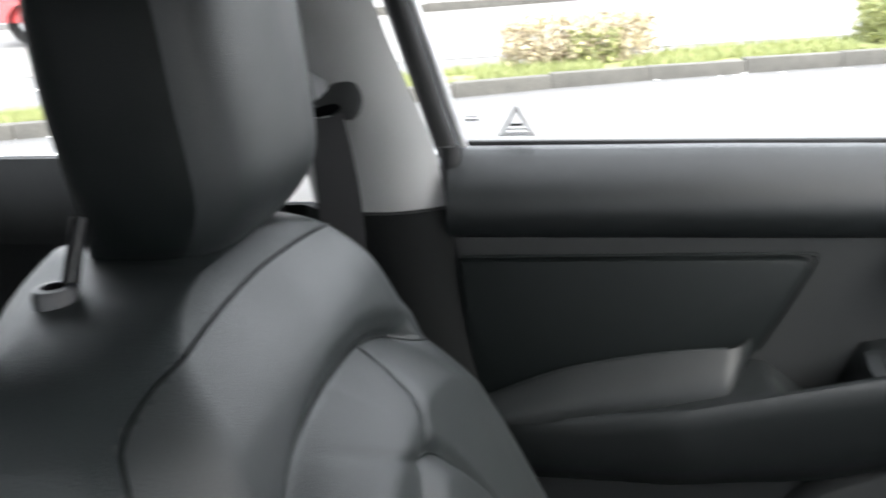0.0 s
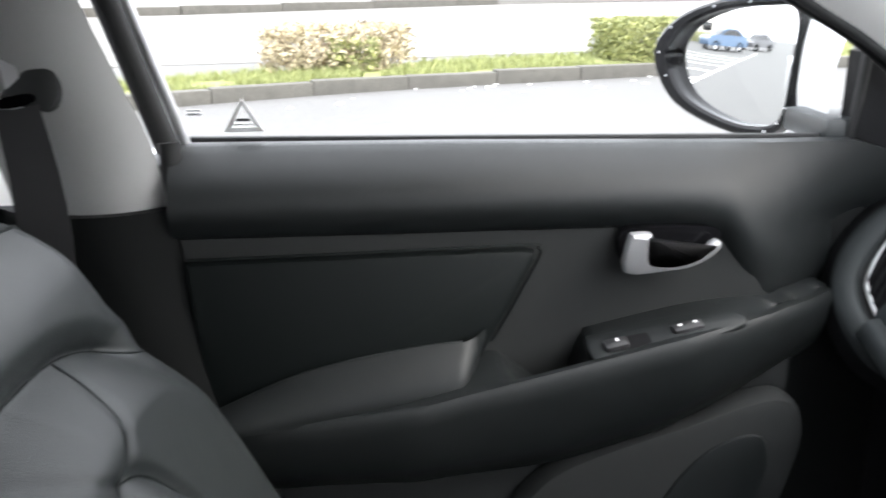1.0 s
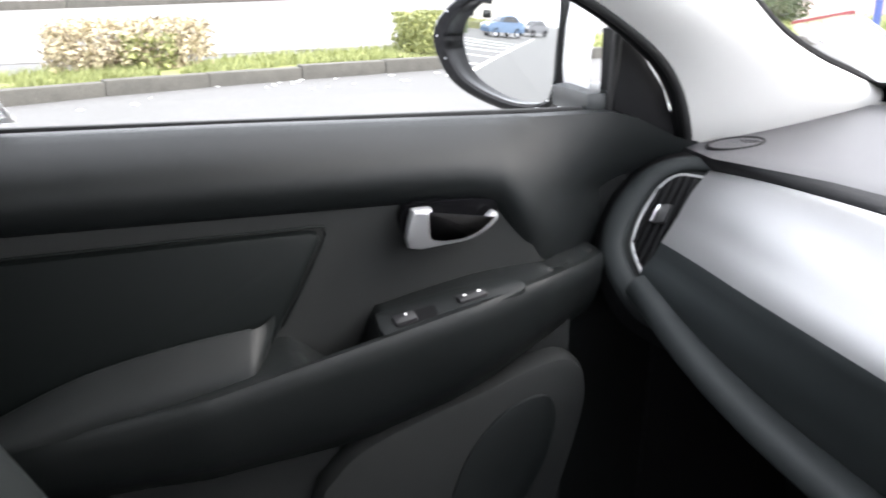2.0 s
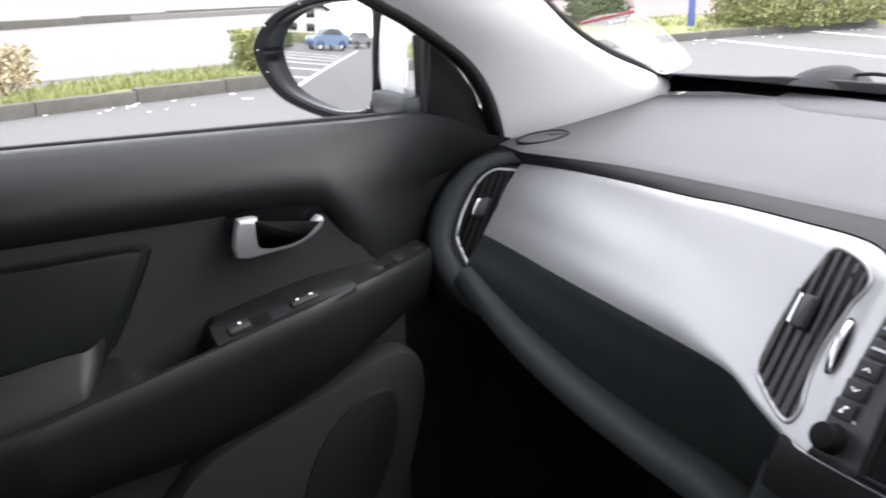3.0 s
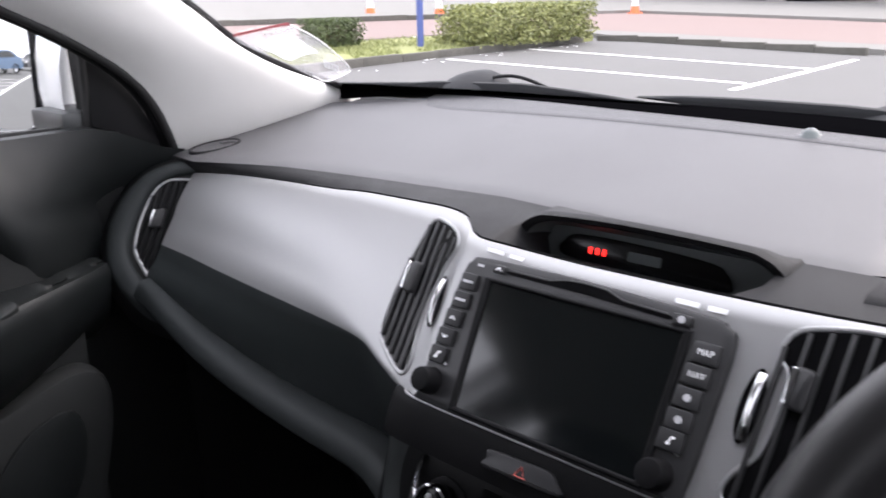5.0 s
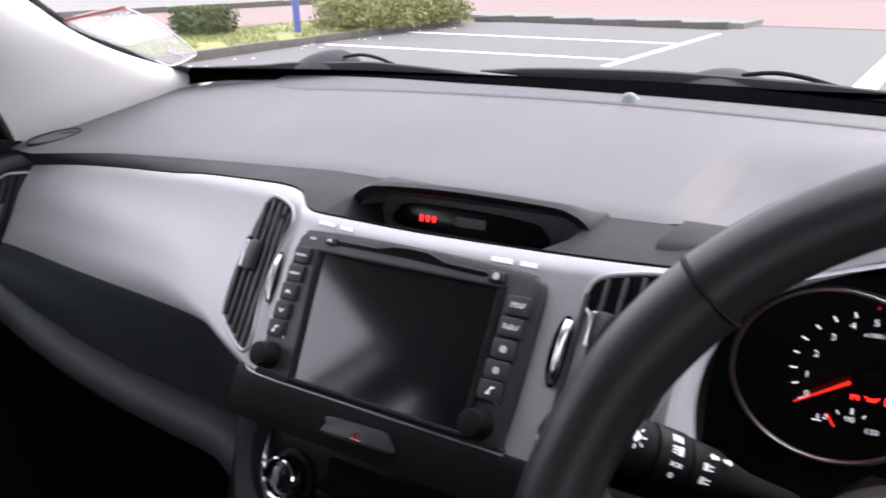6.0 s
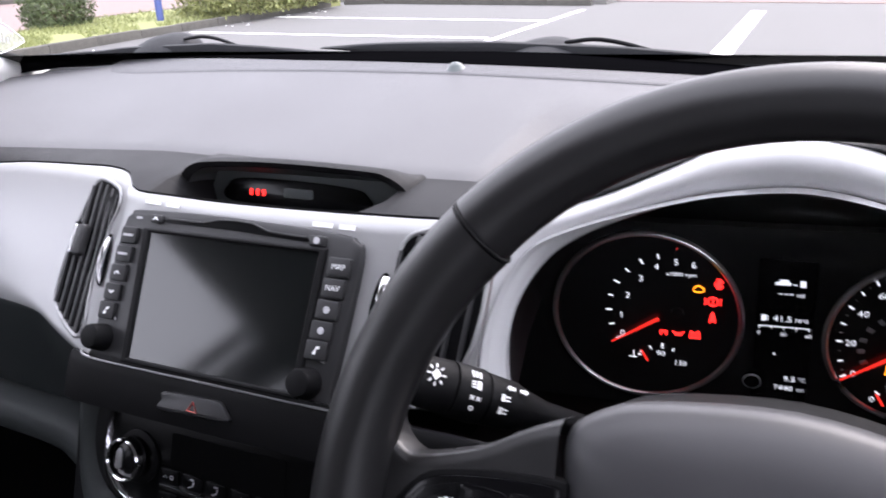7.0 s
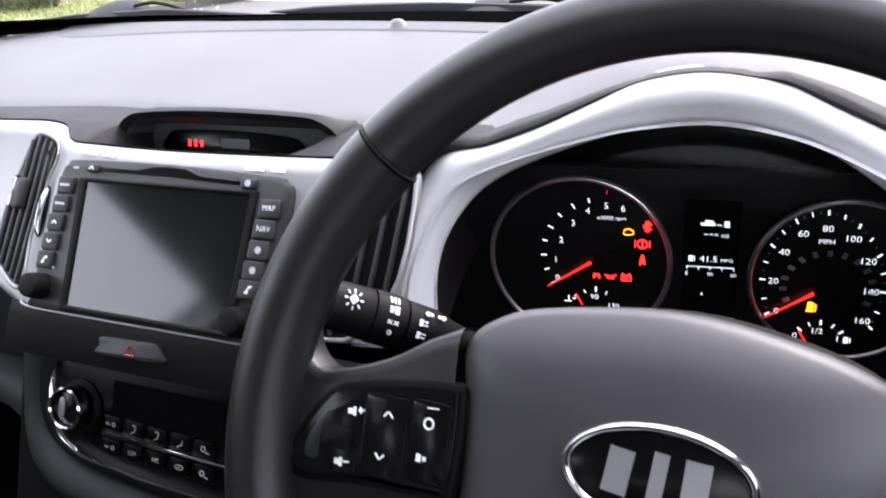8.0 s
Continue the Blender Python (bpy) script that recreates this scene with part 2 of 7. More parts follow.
def tube(pts, r, n=12, closed=False, bm=None, squash=1.0):
    """A round bar along points; r a number or a function of 0..1."""
    pts = [Vector(p) for p in pts]
    m, rows = len(pts), []
    up = Vector((0.13, 0.21, 1)).normalized()
    for i, p in enumerate(pts):
        t = (pts[(i + 1) % m] if closed or i < m - 1 else p) - (pts[i - 1] if closed or i else p)
        t.normalize()
        x = t.cross(up)
        x.normalize()
        y = x.cross(t)
        q = r(i / (m - 1)) if callable(r) else r
        rows.append([p + (x * math.cos(a) + y * math.sin(a) * squash) * q for a in (2 * math.pi * k / n for k in range(n))])
    bm = skin(rows, closed_u=True, closed_v=closed, bm=bm)
    if not closed:
        bm.verts.ensure_lookup_table()
        total = len(bm.verts)
        bm.faces.new([bm.verts[total - n + k] for k in range(n)])
        bm.faces.new([bm.verts[total - n * m + k] for k in range(n)][::-1])
    return bm


def lathe(fn, profile, n=32, bm=None, cx=0.0, cy=0.0):
    """A turned shape on a plane map: profile of (radius, height)."""
    return skin([[fn(cx + r * math.cos(2 * math.pi * k / n), cy + r * math.sin(2 * math.pi * k / n), h) for k in range(n)] for r, h in profile], closed_u=True, bm=bm)


def box(c, s, bevel=0.0, turn=None, bm=None):
    bm2 = bmesh.new()
    bmesh.ops.create_cube(bm2, size=1)
    bmesh.ops.scale(bm2, vec=s, verts=bm2.verts)
    if bevel:
        bmesh.ops.bevel(bm2, geom=list(bm2.edges), offset=bevel, segments=2, affect="EDGES", profile=0.6)
    m = Matrix.Translation(c) @ (turn.to_4x4() if turn else Matrix.Identity(4))
    bmesh.ops.transform(bm2, matrix=m, verts=bm2.verts)
    return bm2


def lettering(string, fn, u, v, size, height=0.0004, align="CENTER", spin=0.0):
    """A flat mesh of the built-in font, laid on a plane map."""
    cu = bpy.data.curves.new("lettering", "FONT")
    cu.body, cu.size, cu.align_x, cu.align_y = string, size, align, "CENTER"
    cu.resolution_u = 2
    ob = bpy.data.objects.new("lettering", cu)
    scene.collection.objects.link(ob)
    me = bpy.data.meshes.new_from_object(ob.evaluated_get(bpy.context.evaluated_depsgraph_get()))
    bpy.data.objects.remove(ob)
    bpy.data.curves.remove(cu)
    bm = bmesh.new()
    bm.from_mesh(me)
    bpy.data.meshes.remove(me)
    c, s = math.cos(radians(spin)), math.sin(radians(spin))
    for w in bm.verts:
        x, y = w.co.x, w.co.y
        w.co = fn(u + x * c - y * s, v + x * s + y * c, height)
    return bm


def bars(fn, spots, high=0.0004):
    """Thin plates: spots of (u, v, width, height, lean in degrees)."""
    bm = bmesh.new()
    for u, v, w, h, a in spots:
        c, s = math.cos(radians(a)), math.sin(radians(a))
        q = [(u + x * c - y * s, v + x * s + y * c) for x, y in ((-w / 2, -h / 2), (w / 2, -h / 2), (w / 2, h / 2), (-w / 2, h / 2))]
        slab(fn, q, 0.0, high, bm=bm)
    return bm


def ground_z(x, y=0.0):
    return -0.04 * x


# ---------------------------------------------------------------- outside: ground, kerbs, verge
def sheet(xs, ys, lift=0.0, fn=None):
    return skin([[(x, y, ground_z(x) + lift + (fn(x, y) if fn else 0)) for x in xs] for y in ys])


solo("ground", sheet([-260 + 20 * k for k in range(27)], [-260 + 20 * k for k in range(27)]), ASPHALT, "grey worn asphalt of the car park", "ground", kind="structure")


def flat(name, poly, lift, material, label, category, kind="structure", low=-0.05):
    fn = lambda u, v, h=0.0: Vector((u, v, ground_z(u) + h))
    return solo(name, slab(fn, poly, low, lift), material, label, category, kind=kind)


KERB_LINE = [(-5.75, -5.4), (-6.45, -3.0), (-7.64, 0.0), (-8.50, 3.6), (-9.35, 8.4), (-9.6, 12.0), (-9.75, 15.6)]
kerb_pts = smooth(KERB_LINE, 5, closed=False)
VERGE_BACK = [(-6.4, -5.4), (-7.3, -3.0), (-8.65, 0.0), (-9.60, 3.4), (-11.2, 8.4), (-12.2, 11.2), (-12.0, 15.9)]
back_pts = smooth(VERGE_BACK, 5, closed=False)
verge_poly = kerb_pts + back_pts[::-1]
flat("verge", verge_poly, 0.085, SOIL, "uneven grass verge behind the concrete kerb", "grass verge")
flat("side_road", [(-12.5, -40), (-9.2, -9.0), (-9.2, -3), (-10.2, 3.0), (-12.0, 8.4), (-12.2, 9.5), (-19.0, 11.0), (-17.2, 2), (-15.0, -4.5), (-17, -40)], 0.010, PAVING, "pale worn surface of the side road", "road")
flat("road", [(-12.2, 9.5), (-13.2, 11.6), (-13.0, 17.2), (40, 18.2), (40, 31), (-16, 27.5), (-30, 22), (-30, 13), (-19, 11.0)], 0.012, REDROAD, "faded red surfaced road beyond the verge", "road")
flat("pavement", [(-15.2, -4.5), (-17.2, 2), (-19.2, 12), (-16, 27.5), (40, 31), (40, 60), (-60, 60), (-60, -40), (-17, -40)], 0.11, PAVING, "pale grey far pavement across the road", "pavement")
flat("pavement_near", [(-9.75, 16.2), (-4.3, 16.6), (-4.3, 17.9), (-12.9, 17.2)], 0.10, PAVING, "grey paved strip behind the far kerb", "pavement")

# kerb stones, one by one
kerb = thing("kerb", (-8.06, 0.0, ground_z(-8.06)), "weathered concrete kerb stones edging the verge", "kerb", kind="structure")


def stones(parent, pts, length, width, height):
    acc, out = [0.0], []
    for a, b in zip(pts, pts[1:]):
        acc.append(acc[-1] + math.hypot(b[0] - a[0], b[1] - a[1]))
    d = 0.0
    at = lambda s: (along(list(zip(acc, [p[0] for p in pts])), s), along(list(zip(acc, [p[1] for p in pts])), s))
    while d + length < acc[-1]:
        a, b = at(d + 0.005), at(d + length)
        c = ((a[0] + b[0]) / 2, (a[1] + b[1]) / 2)
        L = math.hypot(b[0] - a[0], b[1] - a[1])
        m = Matrix.Rotation(math.atan2(b[1] - a[1], b[0] - a[0]) + random.uniform(-0.006, 0.006), 3, "Z")
        h = height + random.uniform(-0.008, 0.008)
        part("kerb_stone", box((c[0], c[1], ground_z(c[0]) + h / 2 - 0.03), (L, width, h + 0.06), 0.014, m), KERB, parent)
        d += length


stones(kerb, kerb_pts, 0.915, 0.14, 0.12)
kerb_far = thing("kerb", (-7.0, 16.2, ground_z(-7)), "weathered concrete kerb stones at the car park's end", "kerb", kind="structure")
stones(kerb_far, [(-9.75, 15.75), (-9.3, 16.15), (-7.2, 16.2), (-4.3, 16.35), (-4.05, 16.9)], 0.9, 0.14, 0.12)
kerb_road = thing("kerb", (-16.5, 1.0, ground_z(-16.5)), "dark kerb along the far side of the road", "kerb", kind="structure")
stones(kerb_road, [(-14.2, -8.0), (-15.1, -3.5), (-16.8, 1.1), (-18.1, 4.8), (-19.2, 12.0), (-17.6, 20.0)], 1.8, 0.2, 0.15)


def stripe(name, a, b, w, label):
    d = Vector((b[0] - a[0], b[1] - a[1])).normalized() * (w / 2)
    n = (-d.y, d.x)
    flat(name, [(a[0] + n[0], a[1] + n[1]), (a[0] - n[0], a[1] - n[1]), (b[0] - n[0], b[1] - n[1]), (b[0] + n[0], b[1] + n[1])], 0.006, LINE, label, "road marking", low=-0.02)


WL = "worn white painted parking bay line"
for a, b in (((-9.22, 10.5), (-4.34, 10.95)), ((-9.46, 13.02), (-4.38, 13.37)), ((-4.18, 10.2), (-4.39, 15.4))):
    stripe("bay_line", a, b, 0.11, WL)
stripe("bay_line", (-1.05, 8.6), (-1.4, 15.7), 0.24, "broad white painted line on the car park")
for y in (-5.4, -7.2, -9.2, -11.2, -12.9, -14.6, -16.5):
    stripe("bay_line", (-3.62, y), (-8.4, y + 1.35), 0.11, WL)
stripe("bay_line", (-3.62, -4.2), (-3.36, -24.0), 0.16, WL)
for a, b in (((-20.5, 14.4), (-11.9, 13.5)), ((-12.6, 22.0), (-11.3, 22.7)), ((-10.2, 23.6), (-9.5, 23.9)), ((-8.0, 24.4), (-7.0, 24.8)), ((-16.0, 21.0), (-13.8, 21.6)), ((-4.6, 19.3), (1.5, 19.6)), ((-2.4, 19.6), (1.5, 18.7)), ((-6.0, 25.0), (-4.5, 25.4))):
    stripe("road_line", a, b, 0.14, "white painted line on the red road")


# ---------------------------------------------------------------- car shell
def shell(name, bm, material, label, category, angle=38):
    return solo(name, bm, material, label, category, kind="structure", angle=angle)


shell("floor", box((0.0, -0.25, 0.36), (1.5, 2.9, 0.05), 0.01), RUBBER, "black carpeted floor of the car", "car floor")
shell("wall_left", box((-0.80, 0.98, 0.76), (0.05, 0.42, 0.84), 0.01), MATTE, "black footwell side panel", "footwell panel")
shell("wall_front", box((0.0, 1.16, 0.74), (1.56, 0.06, 0.80), 0.01), MATTE, "black bulkhead under the dashboard", "bulkhead")
shell("ceiling", skin([[(x, y, 1.53 - 0.05 * (x / 0.62) ** 2 - 0.03 * max(0, y - 0.1) ** 2 - 0.02 * (y + 0.9) ** 2) for x in [-0.64 + 0.08 * k for k in range(17)]] for y in [-2.0 + 0.12 * k for k in range(21)]]), HEADLINER, "pale grey cloth roof lining", "roof lining")
shell("roof", skin([[(x, y, 1.57 - 0.05 * (x / 0.62) ** 2 - 0.03 * max(0, y - 0.1) ** 2 - 0.02 * (y + 0.9) ** 2) for x in [-0.68 + 0.085 * k for k in range(17)]] for y in [-2.03 + 0.122 * k for k in range(21)]]), WHITE, "white painted car roof", "car roof")
# unseen back wall, raised across the rear window to dim the cabin
shell("wall_back", box((0, -2.0, 0.90), (1.5, 0.06, 1.12), 0.01), LOWER, "unseen dark tailgate wall, raised to block rear light", "tailgate")
shell("wall_right", box((0.79, -0.5, 0.78), (0.06, 3.1, 0.84), 0.02), LOWER, "dark trim of the driver's side doors", "car side")
# unseen quarter panels, added to narrow the light from the rear
for sx in (-1, 1):
    shell("wall_quarter", box((sx * 0.70, -1.62, 1.34), (0.05, 0.86, 0.36), 0.02, Matrix.Rotation(radians(-16 * sx), 3, "Y")), PILLAR, "unseen pale grey quarter panel, added to cut rear light", "quarter panel")
for name, a, b in (("pillar_right", (0.78, 1.05, 1.19), (0.63, 0.42, 1.50)), ("pillar_right_middle", (0.78, -0.15, 1.19), (0.63, -0.2, 1.50)), ("pillar_right_back", (0.74, -1.7, 1.19), (0.6, -1.75, 1.48)), ("pillar_left_back", (-0.74, -1.7, 1.19), (-0.6, -1.75, 1.48))):
    shell(name, tube([a, b], 0.055, 10), PILLAR, "pale grey cloth covered roof pillar", "pillar")

# windscreen and its black lower edge
ws = lambda u, v: (u, 1.13 - 0.66 * v - 0.11 * u * u, 1.205 + 0.30 * v)
shield = shell("windscreen", skin([[ws(-0.76 + 0.076 * i + (0.13 * v / 1.0) * (1 - i / 10.0), v) for i in range(21)] for v in [k / 8 for k in range(9)]]), GLASS, "clear curved front windscreen", "windscreen")
shield.visible_shadow = False


# ---------------------------------------------------------------- left pillars
def blend(a, b, t):
    return tuple(p + (q - p) * t for p, q in zip(a, b))


DOOR_EDGE = [(-0.760, 0.785, 1.140), (-0.744, 0.768, 1.175), (-0.731, 0.742, 1.222), (-0.719, 0.700, 1.266), (-0.706, 0.629, 1.311), (-0.694, 0.547, 1.352), (-0.655, 0.33, 1.46), (-0.63, 0.20, 1.51)]
GLASS_EDGE = [(-0.748, 1.150, 1.180), (-0.738, 1.098, 1.199), (-0.728, 1.010, 1.230), (-0.721, 0.935, 1.257), (-0.711, 0.862, 1.293), (-0.694, 0.772, 1.353), (-0.655, 0.56, 1.47), (-0.63, 0.44, 1.52)]
de, ge = smooth(DOOR_EDGE, 5, closed=False), smooth(GLASS_EDGE, 5, closed=False)
rows = []
for a, b in zip(de, ge):
    r = []
    for k in range(13):
        t = k / 12
        p = blend(a, b, t)
        swell = 0.030 * (1 - abs(2 * t - 1) ** 2.6)
        r.append((p[0] + swell, p[1], p[2] + 0.3 * swell))
    rows.append(r)
pillar = thing("pillar", (-0.75, 0.9, 1.15), "pale grey cloth covered windscreen pillar", "pillar", kind="structure")
part("pillar_trim", thick(skin(rows), 0.012), PILLAR, pillar)
part("pillar_seal", tube([(p[0] - 0.003, p[1] - 0.001, p[2] - 0.001) for p in de], 0.006, 10), RUBBER, pillar, "black rubber door seal")
part("pillar_glass_edge", tube([(p[0] - 0.01, p[1] + 0.006, p[2] + 0.002) for p in ge], 0.007, 8), MATTE, pillar, "black painted edge of the windscreen")
part("door_frame", tube([(p[0] - 0.014, p[1] - 0.004, p[2] + 0.001) for p in de], 0.009, 10), MATTE, pillar, "black window frame of the door")

bp = thing("pillar", (-0.74, -0.16, 1.13), "door pillar with grey upper trim above black plastic", "pillar", kind="structure")
front_e = smooth([(-0.735, -0.108, 1.136), (-0.736, -0.107, 1.152), (-0.731, -0.117, 1.214), (-0.712, -0.140, 1.290), (-0.692, -0.158, 1.357), (-0.64, -0.185, 1.50)], 5, closed=False)
rows = []
for p in front_e:
    w = 0.15 + 0.02 * (p[2] - 1.13)
    rows.append([(p[0] - 0.02 + 0.035 * math.sin(math.pi * min(1, t * 1.25 + 0.1)) ** 0.7, p[1] - w * t, p[2]) for t in [k / 12 for k in range(13)]])
part("upper_trim", thick(skin(rows), 0.012), PILLARGREY, bp, "mid grey upper pillar trim")
rows = []
for z in [1.146] + [1.134 - 0.05 * k for k in range(16)]:
    y0 = along([(0.36, 0.10), (0.70, 0.03), (0.90, -0.045), (1.02, -0.085), (1.134, -0.100)], z)
    rows.append([(-0.745 + 0.045 * math.sin(math.pi * min(1, t * 1.15 + 0.08)) ** 0.6, y0 - 0.19 * t, z) for t in [k / 12 for k in range(13)]])
part("lower_trim", thick(skin(rows), 0.012), LOWER, bp, "black plastic lower pillar trim")
part("pillar_seal", tube([(-0.752, -0.098, 1.20), (-0.735, -0.118, 1.28), (-0.712, -0.135, 1.357), (-0.655, -0.165, 1.50)], 0.013, 10), RUBBER, bp, "black rubber door seal")
part("pillar_seal", tube(smooth([(-0.74, -0.094, 1.21), (-0.735, -0.088, 1.12), (-0.73, -0.072, 1.0), (-0.725, -0.045, 0.9), (-0.72, 0.02, 0.7), (-0.72, 0.09, 0.42)], 4, closed=False), 0.012, 10), RUBBER, bp, "black rubber door seal")
part("window_channel", tube([(-0.768, -0.082, 1.20), (-0.748, -0.102, 1.28), (-0.724, -0.121, 1.357), (-0.668, -0.151, 1.50)], 0.006, 10), SATIN, bp, "bright window channel edge")

# ---------------------------------------------------------------- front passenger door
door = thing("door_1", (-0.75, 0.35, 0.45), "closed front passenger door in black trim", "car door", kind="structure")
PAD_LOW = [(-0.10, 1.112), (0.40, 1.111), (0.46, 1.108), (0.495, 1.098), (0.52, 1.065), (0.548, 1.020), (0.57, 1.0), (0.62, 0.985), (0.80, 0.985)]
SILL = [(-0.10, 1.203), (0.20, 1.201), (0.565, 1.195), (0.66, 1.196), (0.70, 1.185), (0.765, 1.155), (0.80, 1.15)]
rows = []
for k in range(61):
    y = -0.095 + (0.79 + 0.095) * k / 60
    top, low = along(SILL, y), along(PAD_LOW, y)
    r = [(-0.785, y, top - 0.004), (-0.768, y, top + 0.001)]
    for j in range(15):
        s = j / 14
        z = top + (low - top) * s
        x = -0.760 + 0.060 * math.sin(math.pi * (0.04 + 0.72 * s)) ** 0.85
        e = min(1, max(0, (y - 0.50) / 0.24))
        x -= 0.105 * e * e * (3 - 2 * e) * min(1, s * 2)
        r.append((x, y, z))
    r.append((-0.735, y, low - 0.004))
    rows.append(r)
part("upper_pad", skin(rows), PAD, door, "black soft-touch padded upper door trim", 50)
part("window_seal", box((-0.783, 0.30, 1.1985), (0.010, 0.80, 0.008), 0.003, Matrix.Rotation(radians(-0.7), 3, "X")), RUBBER, door, "black rubber seal along the window")
XD = lambda c: (lambda u, v, h=0.0: Vector((c + h, u, v)))
base = [(-0.09, 1.13), (0.42, 1.13), (0.50, 1.11), (0.555, 1.03), (0.60, 1.0), (0.60, 0.40), (0.10, 0.40), (-0.02, 0.75), (-0.07, 0.97)]
part("trim_panel", slab(XD(-0.735), base, -0.03, 0.018), TRIM, door, "dark grey plastic door trim")
ins = [(-0.085, 1.088), (0.274, 1.092), (0.2835, 1.089), (0.2855, 1.080), (0.258, 1.022), (0.237, 0.984), (0.224, 0.955), (0.212, 0.91), (-0.07, 0.88)]
part("insert_panel", slab(XD(-0.720), ins, 0.0, 0.016, 0.008), INSERT, door, "black leather-look door insert")
part("insert_seam", tube(smooth([(-0.708, -0.08, 1.092), (-0.708, 0.10, 1.0945), (-0.708, 0.272, 1.097), (-0.709, 0.2875, 1.093), (-0.710, 0.2895, 1.082), (-0.711, 0.262, 1.024), (-0.711, 0.240, 0.984)], 4, closed=False), 0.0016, 8), INSERT, door, "soft raised edge of the insert")
# pocket shell under the insert
POC_T = [(-0.10, 0.905), (-0.029, 0.938), (0.008, 0.954), (0.039, 0.965), (0.082, 0.975), (0.132, 0.984), (0.181, 0.990), (0.228, 0.993)]
POC_B = [(-0.10, 0.895), (-0.026, 0.915), (0.069, 0.925), (0.207, 0.940), (0.25, 0.950)]
rows = []
for k in range(61):
    y = -0.085 + 0.312 * k / 60
    t, b = along(POC_T, y), along(POC_B, y)
    ed = 1 if y < 0.203 else max(0.0, 1 - ((y - 0.203) / 0.024) ** 2)
    r = [(-0.705, y, t - 0.012)]
    for j in range(9):
        s = j / 8
        r.append((-0.705 + (0.008 + 0.040 * math.sin(min(1, s + 0.18) * math.pi / 2)) * (0.08 + 0.92 * ed), y - 0.012 * s * max(0.0, (y - 0.10) / 0.115), t + (b - t) * s))
    rows.append(r)
part("grab_pocket", thick(skin(rows), 0.004), PAD, door, "smooth dark grab pocket with a stitched rim")
part("pocket_stitching", tube([(-0.699, y, along(POC_T, y) - 0.001) for y in [-0.08 + 0.0285 * k for k in range(11)]], 0.0018, 6), GLOVE, door, "grey stitched piping")
# armrest
ARM_T = smooth([(-0.10, 0.905), (0.05, 0.925), (0.20, 0.958), (0.33, 0.986), (0.44, 1.010), (0.50, 1.018), (0.56, 1.020), (0.615, 1.018)], 5, closed=False)
ARM_B = smooth([(-0.10, 0.79), (0.05, 0.815), (0.20, 0.830), (0.315, 0.840), (0.418, 0.866), (0.49, 0.888), (0.56, 0.908), (0.615, 0.912)], 5, closed=False)
rows = []
for k in range(77):
    y = -0.095 + 0.745 * k / 76
    t, b = along(ARM_T, y), along(ARM_B, y)
    out = along([(-0.10, -0.675), (0.15, -0.625), (0.44, -0.630), (0.49, -0.641), (0.54, -0.660), (0.58, -0.682), (0.615, -0.704), (0.67, -0.742)], y)
    hollow = 0.060 * max(0, min(1, (y - 0.245) / 0.05)) * max(0, min(1, (0.342 - y) / 0.015))
    lip = 0.004 if y > 0.2 else 0.0
    back = -0.722 - 0.05 * min(1, max(0, (y - 0.57) / 0.05))
    r = [(back, y, t + lip - 0.8 * hollow), (back + 0.03, y, t + lip - hollow), (out - 0.022, y, t + lip * 0.3 - hollow * 0.9), (out - 0.014, y, t + 0.002), (out - 0.005, y, t + 0.003), (out, y, t - 0.004)]
    for j in range(1, 8):
        s = j / 7
        r.append((out - 0.010 * s - 0.055 * s ** 3, y, t - 0.004 + (b - t) * s))
    rows.append(r)
part("armrest", skin(rows), PAD, door, "black padded armrest with a pull handle hollow", 60)
sw_map = plane_map((-0.655, 0.397, 1.000), (0.0, 0.98, 0.20), (-0.96, 0.05, 0.26))
swp = part("switch_panel", slab(sw_map, smooth([(-0.056, -0.018), (0.0, -0.019), (0.06, -0.018), (0.108, -0.008), (0.100, 0.016), (0.04, 0.029), (-0.048, 0.030), (-0.060, 0.022)], 4), -0.022, 0.0045, 0.003), PAD, door, "black switch panel on the armrest")
part("switch_well", slab(sw_map, rounded(0.050, 0.020, 0.004, 3, -0.020, 0.002), 0.0035, 0.0046), MATTE, swp)
part("window_switch", slab(sw_map, rounded(0.026, 0.016, 0.003, 3, -0.032, 0.002), 0.004, 0.010, 0.003), KEYMAT, swp)
part("switch_mark", bars(sw_map, [(-0.030, 0.004, 0.0022, 0.0036, 0)], 0.0108), PRINT, swp)
part("lock_switch", slab(sw_map, rounded(0.034, 0.014, 0.003, 3, 0.048, 0.004), 0.003, 0.009, 0.003), KEYMAT, swp)
part("switch_mark", bars(sw_map, [(0.040, 0.005, 0.0038, 0.0026, 0), (0.057, 0.005, 0.0038, 0.0026, 0)], 0.0098), PRINT, swp)
# inner door handle
HD = XD(-0.706)
handle = part("door_handle", slab(HD, smooth([(0.378, 1.112), (0.43, 1.116), (0.484, 1.112), (0.480, 1.092), (0.448, 1.076), (0.40, 1.072), (0.378, 1.08)], 4), -0.006, 0.0085), BLACK, door, "black recess behind the door handle")
lever = [(0.377, 1.071), (0.380, 1.110), (0.386, 1.1145), (0.404, 1.1145), (0.4065, 1.108), (0.4072, 1.0865), (0.414, 1.0825), (0.430, 1.0815), (0.449, 1.0840), (0.466, 1.0910), (0.479, 1.1030), (0.4855, 1.1045), (0.490, 1.0985), (0.481, 1.0870), (0.458, 1.0755), (0.430, 1.0715)]
part("lever", slab(HD, smooth([(0.377 + (y - 0.377) * 0.93, z) for y, z in lever], 3), 0.018, 0.029, 0.005), LEVER, handle, "satin silver door lever")
